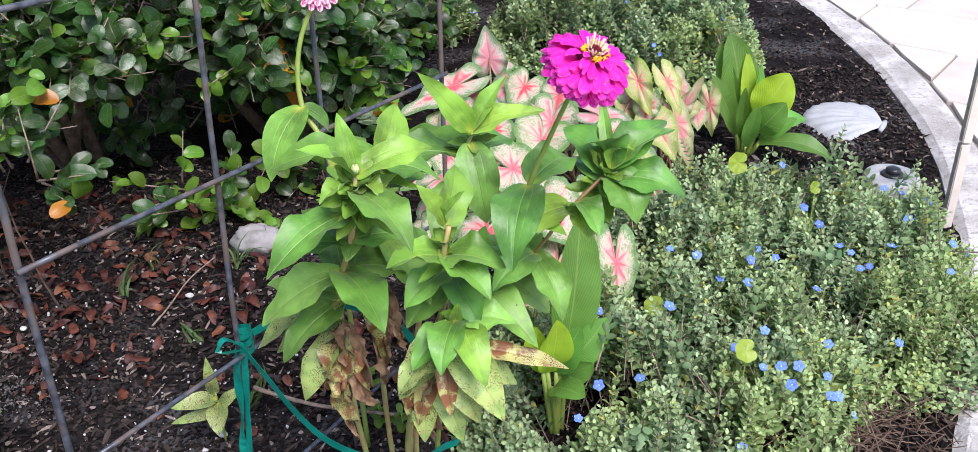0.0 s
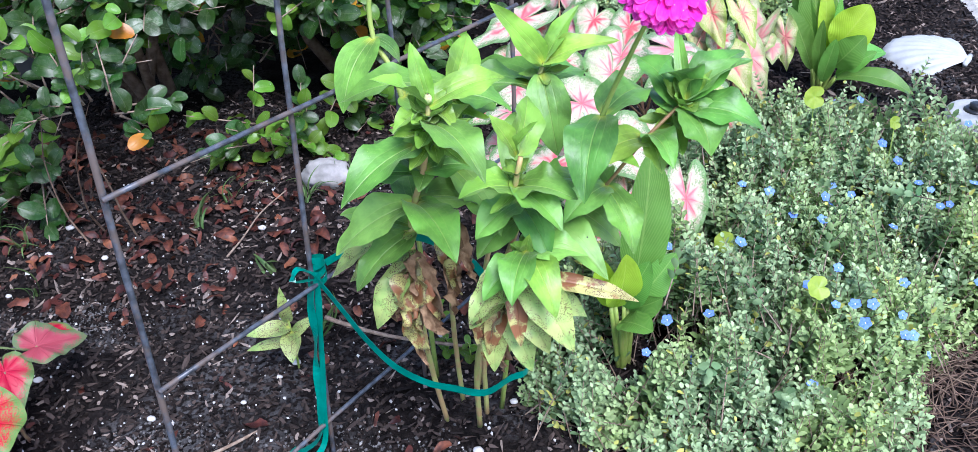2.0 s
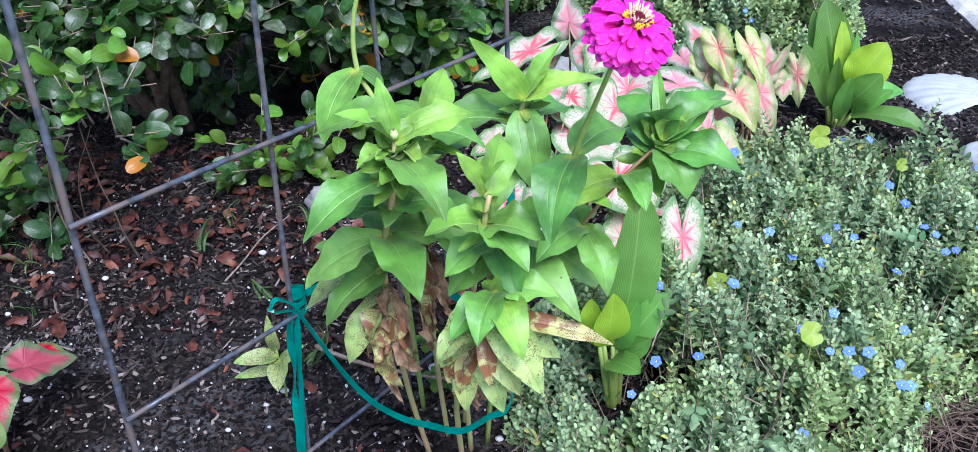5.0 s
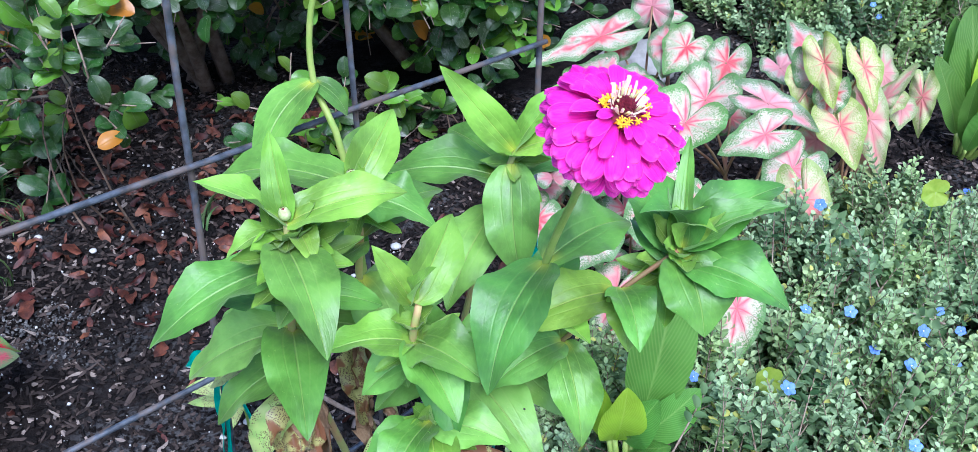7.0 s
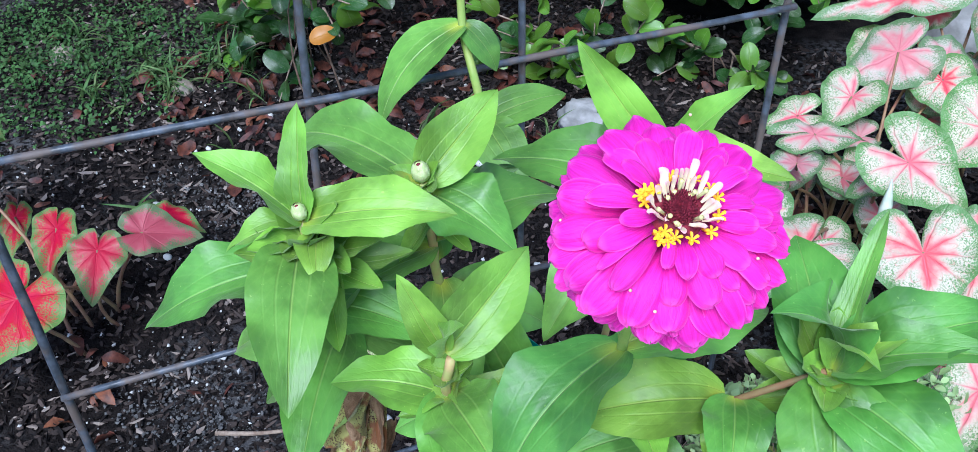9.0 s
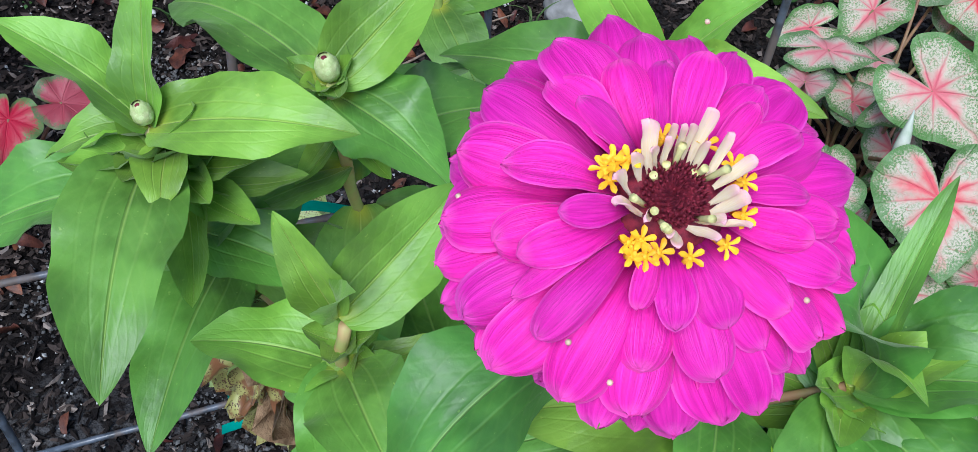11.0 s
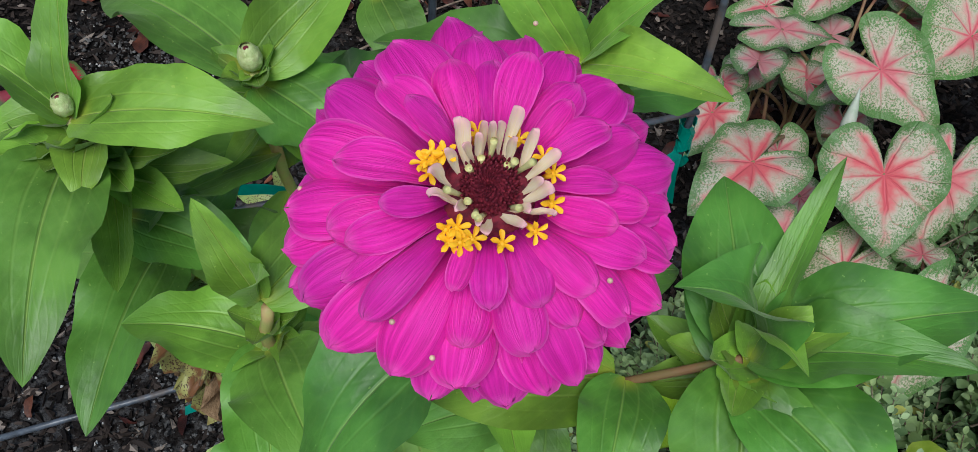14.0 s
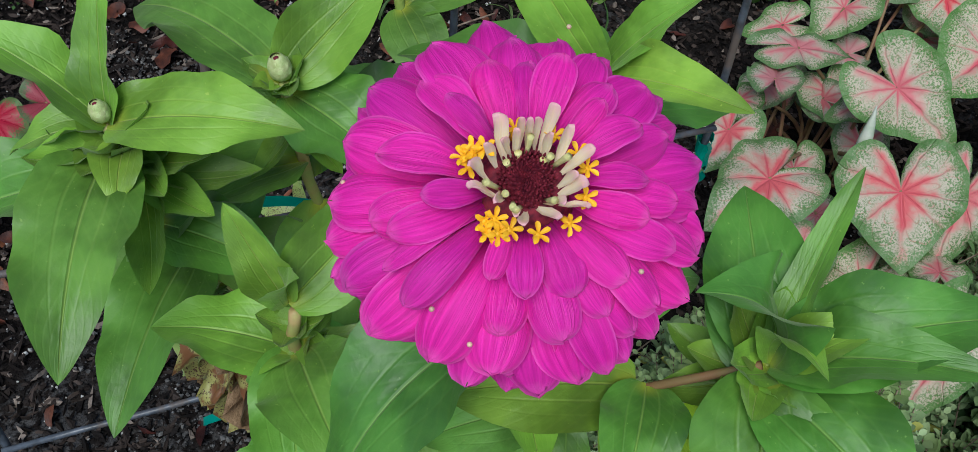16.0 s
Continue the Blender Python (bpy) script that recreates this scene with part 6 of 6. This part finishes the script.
shrub((-.70, 2.03, 0), ((-.70, 2.00, .08, .10, .06, .08), (-.60, 2.01, .05, .07, .05, .06)), 90, "low lime green shoot at the foot of the hedge", 9, 90, ((HEDGE_LIME, 6), (HEDGE, 1.4)), "shrub_shoot", "hedge shoots", 1.15, 3)
shrub((-1.12, 1.78, 0), ((-1.10, 1.75, .10, .08, .06, .10), (-1.2, 1.74, .07, .07, .05, .07)), 110, "low dark green shoot beside the hedge", 10, 110, ((HEDGE, 5), (HEDGE_LIME, 2)), "shrub_shoot", "hedge shoots", 1.1, 3)
shrub((-.42, 2.18, 0), ((-.42, 2.16, .06, .10, .07, .06),), 60, "low leafy shoot at the foot of the hedge", 12, 60, ((HEDGE, 5), (HEDGE_LIME, 2)), "shrub_shoot", "hedge shoots", 1.0, 3)
shrub((-.36, 2.55, 0), ((-.30, 2.50, .16, .10, .08, .10), (-.40, 2.40, .22, .10, .08, .10)), 90, "leafy shoot leaning out of the hedge", 13, 90, ((HEDGE, 5), (HEDGE_LIME, 2), (HEDGE_ORANGE, .8)), "shrub_shoot", "hedge shoots", 1.0, 3)

# ---- stones, shell, ground light, stake ----


def stone(name, at, size, label, category, seed, mat_=None):
    bm = bmesh.new()
    bmesh.ops.create_icosphere(bm, subdivisions=2 if size[0] < .012 else 4, radius=1)
    for v in bm.verts:
        d = v.co.normalized()
        k = 1 + .22 * noise.noise(d * 1.6 + Vector((seed, 0, 0))) + .10 * noise.noise(d * 5 + Vector((0, seed, 0))) + .04 * noise.noise(d * 14)
        v.co = Vector((d.x * size[0], d.y * size[1], d.z * size[2])) * k
    me = bpy.data.meshes.new(name)
    bm.to_mesh(me)
    bm.free()
    me.polygons.foreach_set("use_smooth", [True] * len(me.polygons))
    me.materials.append(mat_ or ROCK)
    ob = new(name, me)
    ob.location = at
    return tagged(ob, label, category)


stone("limestone_rock", (-.522, 1.865, .022), (.056, .040, .036), "pale rough limestone rock on the mulch", "rock", 2)
stone("white_rock", (-.057, 2.48, .05), (.09, .06, .06), "whitish rock behind the caladium", "rock", 5)


def shell():
    """A cast scallop with ribs, lying on the mulch; its hinge at the origin."""
    verts, faces, na, nr = [], [], 88, 14
    half = 68
    for i in range(na + 1):
        deg = -half + 2 * half * i / na
        a = radians(deg)
        rib = .5 + .5 * math.cos(radians(deg) * 2 * math.pi / radians(2 * half) * 11)
        R = .245 * (1 - .30 * (abs(deg) / half) ** 2.2) * (1 + .006 * rib)
        for k in range(nr + 1):
            q = k / nr
            dome = .030 * math.sin(math.pi * (.10 + .90 * q)) ** .7 * math.cos(a * 1.1) if q < 1 else 0
            z = max(dome, 0) + .0034 * rib * min(1, 1.3 * q) * (q < .999)
            verts.append((R * q * math.cos(a) * .90, R * q * math.sin(a) * .80, z + (.003 if q < .999 else -.012)))
    n = nr + 1
    for i in range(na):
        for k in range(nr):
            faces.append((i * n + k, i * n + k + 1, (i + 1) * n + k + 1, (i + 1) * n + k))
    sh = empty("scallop_shell", (1.045, 2.418, .004), "white ribbed cast-stone scallop shell lying on the mulch", "garden ornament")
    sh.rotation_euler = (0, 0, radians(150))
    part("fan", mesh_of("fan", verts, faces, SHELL), sh)
    v, f = tube([(.004, -.034, .006), (.004, 0, .008), (.004, .034, .006)], [.006, .009, .006], 10)
    part("hinge", mesh_of("hinge", v, f, SHELL), sh)
    return sh


shell()


gl = empty("sprinkler_guard", (.930, 2.055, .012), "round grey concrete sprinkler guard with a black centre", "sprinkler")
v, f = lathe([(.062, -.02), (.064, .030), (.060, .038), (.052, .040), (.028, .040), (.026, .036)])
part("ring", mesh_of("ring", v, f, PUCK), gl)
v, f = lathe([(.026, .030), (.026, .042), (.022, .045), (.017, .045)])
part("cap", mesh_of("cap", v, f, BLACK), gl, "black plastic cap")
v, f = lathe([(.0165, .040), (.0165, .054), (.012, .057), (.004, .057)], 24)
part("nozzle", mesh_of("nozzle", v, f, BLACK), gl)

sk = empty("path_stake", (1.0, 1.90, 0), "square beige metal stake beside the kerb", "stake")
for z0, z1 in ((-.02, .20), (.203, .95)):
    bm = bmesh.new()
    bmesh.ops.create_cube(bm, size=1)
    for q in bm.verts:
        q.co = Vector((q.co.x * .020, q.co.y * .020, z0 + (q.co.z + .5) * (z1 - z0)))
    bmesh.ops.bevel(bm, geom=bm.edges[:], offset=.002, segments=2, affect="EDGES")
    me = bpy.data.meshes.new("tube_section")
    bm.to_mesh(me)
    bm.free()
    me.materials.append(BEIGE)
    part("tube_section", me, sk)


# ---- small spotted zinnia seedling by the post ----
SD = (-.44, 1.25, 0)
seedling = empty("zinnia_seedling", SD, "small pale zinnia seedling with spotted leaves", "flower plant")
sst = stem(seedling, ((-.44, 1.25, -.01), (-.437, 1.245, .05), (-.436, 1.24, .11)), .0022, .0016, STEM_GREEN, origin=SD)
for i, (t, w) in enumerate((((-.437, 1.235, .18), .022), ((-.50, 1.21, .10), .030), ((-.425, 1.19, .06), .036), ((-.39, 1.25, .11), .022), ((-.51, 1.22, .06), .020))):
    leaf("leaf", sst, (-.436, 1.24, .105 - .01 * i), t, w, ZLEAF_SPOT, up=(.1, -.6, .8), bulge=.12, origin=SD, seed=i)

# ---- weed seedlings under the zinnia ----
for at, k in (((-0.187, 1.271, 0), 0), ((-0.219, 1.369, 0), 1), ((-0.148, 1.256, 0), 2)):
    rng = random.Random(40 + k)
    weed = empty("weed_seedling", at, "small bright green weed seedling under the zinnia", "weed", "weed seedlings")
    part("stem", mesh_of("stem", *tube(bend((0, 0, -.01), (.002, -.003, .05), (.003, 0, 0), 5), .0010, 6), STEM_GREEN), weed)
    for q in range(8):
        a = 2.4 * q
        z = .012 + .005 * q
        r = .030 - .002 * q
        b = Vector((.002, -.002, z))
        t = b + Vector((math.cos(a) * r, math.sin(a) * r, rng.uniform(.0, .012)))
        leaf("leaf", weed, b, t, r * .62, HEDGE_LIME, "oval", (0, 0, 1), .1, .1, .08, 0, seed=q, nu=8, nv=4)

# ---- fallen twigs ----
for pts, r, nm in ((((-.66, 1.56, .012), (-.645, 1.62, .016), (-.635, 1.72, .014), (-.60, 1.80, .02)), .0022, "pale dry twig lying on the mulch"),
                   (((-.40, 1.32, .05), (-.37, 1.30, .055), (-.28, 1.27, .05), (-.15, 1.25, .045)), .0045, "bare brown runner stem along the ground"),
                   (((-.55, 1.02, .01), (-.50, 1.05, .015), (-.46, 1.09, .012)), .0035, "short dry stick on the mulch")):
    q = [Vector(p) for p in curve_points(pts, 5)]
    tagged(new("dry_twig", mesh_of("dry_twig", *tube(q, [r * (1 - .4 * i / len(q)) for i in range(len(q))], 7), TWIG)), nm, "twig", "fallen twigs")

# ---- mulch, fallen leaves, grit, weeds ----


def scatter(name, label, mat_, count, area, shape, seed, keep=None, smooth=False):
    """One mesh of many small pieces laid on the soil; shape(rng) gives verts, faces."""
    rng = random.Random(seed)
    V, F = [], []
    n = 0
    while n < count:
        x, y = rng.uniform(area[0], area[2]), rng.uniform(area[1], area[3])
        if keep and not keep(x, y, rng):
            continue
        v, f = shape(rng)
        m = pose(x, y, relief(x, y), rng.gauss(0, 20), rng.gauss(0, 20), rng.uniform(0, 360))
        o = len(V)
        V += [m @ Vector(q) for q in v]
        F += [tuple(i + o for i in q) for q in f]
        n += 1
    ob = new(name, mesh_of(name, V, F, mat_, smooth=smooth))
    return tagged(ob, label, "mulch", kind="stuff")


def chip(rng):
    """A splintered shred of bark, ridged along its middle."""
    a, b, c = rng.uniform(.003, .009) * rng.choice((1, 1, 1, 1.4, 2.4)), rng.uniform(.0010, .0042), rng.uniform(.0008, .0030)
    j = lambda: rng.uniform(.5, 1.4)
    z, k = rng.uniform(.001, .008), rng.uniform(-.25, .25) * a
    v = [(-a * j(), k, z), (-a * .5 * j(), b * j() + k * .3, z - c), (a * .5 * j(), b * j() + k * .3, z - c), (a * j(), k, z), (a * .5 * j(), -b * j() + k * .3, z - c), (-a * .5 * j(), -b * j() + k * .3, z - c), (-a * .3 * j(), 0, z + c * j()), (a * .35 * j(), 0, z + c * j())]
    return v, [(0, 6, 1), (1, 6, 7, 2), (2, 7, 3), (3, 7, 4), (4, 7, 6, 5), (5, 6, 0)]


def fallen(rng):
    ln = rng.uniform(.016, .042)
    v, f, _ = blade(ln, ln * rng.uniform(.28, .6), "oval", rng.uniform(-.15, .3) * ln, rng.uniform(-.25, .45), .12, rng.uniform(-1, 1), 7, 2, rng.randrange(999))
    m = pose(0, 0, .008 + .003 * rng.random(), rng.gauss(0, 28), rng.gauss(0, 22), 0)
    return [m @ Vector((x - ln / 2, y, z)) for x, y, z in v], f


def grit(rng):
    r = rng.choice((.0007, .0009, .0012, .0016, .0022, .0032)) * rng.uniform(.8, 1.2)
    q = lambda: rng.uniform(.7, 1.3) * r
    return [(q(), 0, .006), (0, q(), .006), (-q(), 0, .006), (0, -q(), .006), (0, 0, .006 + q()), (0, 0, .006 - q())], [(0, 1, 4), (1, 2, 4), (2, 3, 4), (3, 0, 4), (1, 0, 5), (2, 1, 5), (3, 2, 5), (0, 3, 5)]


def tuft(rng):
    pieces = []
    for k in range(rng.randint(4, 9)):
        ln = rng.uniform(.03, .10)
        v, f, _ = blade(ln, .0052, "grass", .30 * ln, .2, 0, 0, 8, 2, k)
        m = pose(rng.uniform(-.01, .01), rng.uniform(-.01, .01), .0, 0, 0, rng.uniform(0, 360)) @ pose(0, 0, 0, 0, -rng.uniform(10, 75), 0)
        pieces.append(([m @ Vector(q) for q in v], f))
    return joined(pieces)


THATCH = plain("dry_stalk", (0.07, 0.045, 0.032), (0.19, 0.13, 0.095), 40.0, 0.85, 0.2, island=0.4)


def thatch(rng):
    """Dry brown stalks lying crosswise."""
    pieces = []
    for k in range(rng.randint(3, 7)):
        a = rng.uniform(0, 6.28)
        d = Vector((math.cos(a), math.sin(a), rng.uniform(-.1, .3))) * rng.uniform(.02, .06)
        p = Vector((rng.uniform(-.02, .02), rng.uniform(-.02, .02), rng.uniform(.006, .03)))
        pieces.append(tube(bend(p - d, p + d, (0, 0, rng.uniform(-.005, .012)), 4), .0009, 4))
    return joined(pieces)


def creeper(rng):
    pieces = []
    for k in range(9):
        ln = rng.uniform(.006, .013)
        v, f, _ = blade(ln, ln * .7, "oval", .1 * ln, .1, 0, 0, 2, 2, k)
        m = pose(rng.uniform(-.02, .02), rng.uniform(-.02, .02), rng.uniform(.004, .035), 0, 0, rng.uniform(0, 360)) @ pose(0, 0, 0, rng.uniform(-30, 30), -rng.uniform(-10, 40), 0)
        pieces.append(([m @ Vector(q) for q in v], f))
    return joined(pieces)


def inside(x, y):
    """Whether a place lies in the bed."""
    i = min(range(len(EDGE)), key=lambda k: (EDGE[k][0] - x) ** 2 + (EDGE[k][1] - y) ** 2)
    t = EDGE[min(i + 1, len(EDGE) - 1)] - EDGE[max(i - 1, 0)]
    return t[0] * (y - EDGE[i][1]) - t[1] * (x - EDGE[i][0]) < -.014 * math.hypot(t[0], t[1])


def in_bed(x, y, rng):
    return inside(x, y)


def leafy(x, y, rng):
    d = math.hypot((x + .95) / .55, (y - 1.75) / .42)
    return inside(x, y) and rng.random() < max(.10, 1.15 - d)


def weedy(x, y, rng):
    d = math.hypot((x + 1.40) / .30, (y - 1.58) / .17)
    return rng.random() < 1.1 - d


scatter("mulch_chips", "dark shredded bark mulch covering the bed", CHIP, 38000, (-1.75, .60, .15, 2.35), chip, 1, in_bed)
scatter("mulch_chips", "dark shredded bark mulch by the kerb", CHIP, 15000, (.15, .90, 1.25, 2.9), chip, 12, in_bed)
scatter("mulch_chips", "dark shredded bark mulch further back in the bed", CHIP, 8000, (-.9, 2.6, 1.2, 4.4), chip, 2, in_bed)
scatter("fallen_leaves", "reddish brown fallen leaves on the mulch", LITTER, 560, (-1.7, .9, .0, 2.3), fallen, 3, leafy, True)
scatter("white_grit", "white perlite grit and pebbles in the mulch", PERLITE, 2000, (-1.4, .75, .3, 1.9), grit, 4, in_bed)
ASH = plain("ash_crumb", (0.05, 0.048, 0.047), (0.15, 0.145, 0.14), 60.0, 0.95, 0.1, island=0.4)


def ashy(x, y, rng):
    d = min(math.hypot((x + .28) / .20, (y - 1.00) / .13), math.hypot((x + .62) / .14, (y - 1.02) / .10), math.hypot((x + .9) / .2, (y - 1.35) / .08))
    return inside(x, y) and rng.random() < 1.05 - d


scatter("ash_crumbs", "pale grey crumbs of dry soil between the mulch", ASH, 3400, (-1.1, .82, .0, 1.45), grit, 14, ashy)
scatter("grass_tufts", "thin grass tufts growing in the mulch", GRASS, 22, (-1.75, 1.35, -1.0, 1.8), tuft, 5, weedy, True)
scatter("grass_tufts", "few thin grass blades in the mulch", GRASS, 9, (-1.1, 1.2, -.4, 1.9), tuft, 6, in_bed, True)
scatter("creeping_weeds", "small creeping green weeds by the wall", MOSS, 620, (-1.9, 1.1, -1.1, 1.85), creeper, 7, lambda x, y, rng: rng.random() < 1.2 - math.hypot((x + 1.58) / .36, (y - 1.48) / .30), True)
scatter("dry_thatch", "tangle of dry brown stalks beside the blue-flowered bush", THATCH, 170, (.42, .98, .86, 1.42), thatch, 8, in_bed, True)
for k in range(70):
    rng = random.Random(700 + k)
    while True:
        x, y = rng.uniform(-1.6, -.1), rng.uniform(1.0, 2.25)
        if leafy(x, y, rng):
            break
    ln = rng.uniform(.034, .055)
    v, f, _ = blade(ln, ln * rng.uniform(.45, .65), "oval", rng.uniform(-.1, .3) * ln, rng.uniform(-.2, .5), .14, rng.uniform(-1, 1), 8, 4, k)
    me = mesh_of("fallen_leaf", [(a - ln / 2, b, c + .006) for a, b, c in v], f, LITTER)
    ob = new("fallen_leaf", me)
    ob.matrix_basis = pose(x, y, relief(x, y) + .006, rng.gauss(0, 14), rng.gauss(0, 14), rng.uniform(0, 360))
    tagged(ob, "curled reddish brown fallen leaf on the mulch", "leaf", "fallen leaves")
for k in range(26):
    rng = random.Random(900 + k)
    x, y = rng.uniform(-1.1, -.05), rng.uniform(.85, 1.75)
    r = rng.uniform(.005, .010)
    stone("pebble", (x, y, relief(x, y) + .008), (r, r * rng.uniform(.6, .9), r * .6), "small whitish pebble lying on the mulch", "pebble", k + 20, PERLITE)["group"] = "white pebbles"
stone("pebble_stone", (-1.576, 1.49, .01), (.035, .025, .02), "pale stone among the weeds", "rock", 8, TAN)
stone("pebble_stone", (-1.262, 1.55, .008), (.026, .02, .016), "small pale brown stone on the mulch", "rock", 9, TAN)

# ---- pavers ----


def clip(poly, at, n):
    """The part of a flat polygon that lies beyond the line through at with the normal n."""
    out = []
    for i, p in enumerate(poly):
        q = poly[(i + 1) % len(poly)]
        a, b = (p - at).dot(n), (q - at).dot(n)
        if a >= 0:
            out.append(p)
        if a * b < 0:
            out.append(p + (q - p) * (a / (a - b)))
    return out


def build_pavers():
    """Cream pavers in running bond, cut along the kerb, their joints recessed."""
    rng = random.Random(3)
    ang = radians(-38)
    u_, v_ = Vector((math.cos(ang), math.sin(ang))), Vector((-math.sin(ang), math.cos(ang)))
    outer = [Vector(p) for p in edge_offset(.104)]
    line_ = [Vector(p) for p in EDGE]
    for row in range(-4, 16):
        u = -2.5 + rng.uniform(0, .4)
        while u < 3.5:
            w = rng.choice((.45, .30, .60, .60))
            o = Vector((1.2, .6)) + u_ * u + v_ * (row * .40)
            u += w
            poly = [o + u_ * .004 + v_ * .004, o + u_ * (w - .004) + v_ * .004, o + u_ * (w - .004) + v_ * .396, o + u_ * .004 + v_ * .396]
            c = o + u_ * w / 2 + v_ * .2
            if c.x > 3.6 or c.y > 5 or c.y < -.5 or c.x < .2:
                continue
            for k in sorted(range(len(outer)), key=lambda k: (outer[k] - c).length)[:5]:
                if poly:
                    poly = clip(poly, outer[k], (outer[k] - line_[k]).normalized())
            if len(poly) < 3 or (c - min(line_, key=lambda p: (p - c).length)).length > 2.6:
                continue
            mid = sum(poly, Vector((0, 0))) / len(poly)
            k = len(poly)
            v = [(*(p - mid), -.03) for p in poly] + [(*(p - mid), .006) for p in poly] + [(*((p - mid) * .985), .010) for p in poly]
            f = [tuple(range(2 * k, 3 * k))] + [(a + i, a + (i + 1) % k, a + k + (i + 1) % k, a + k + i) for a in (0, k) for i in range(k)]
            part("paver", mesh_of("paver", v, f, PAVER, smooth=False), PATIO, "", pose(mid.x, mid.y, .006))


build_pavers()
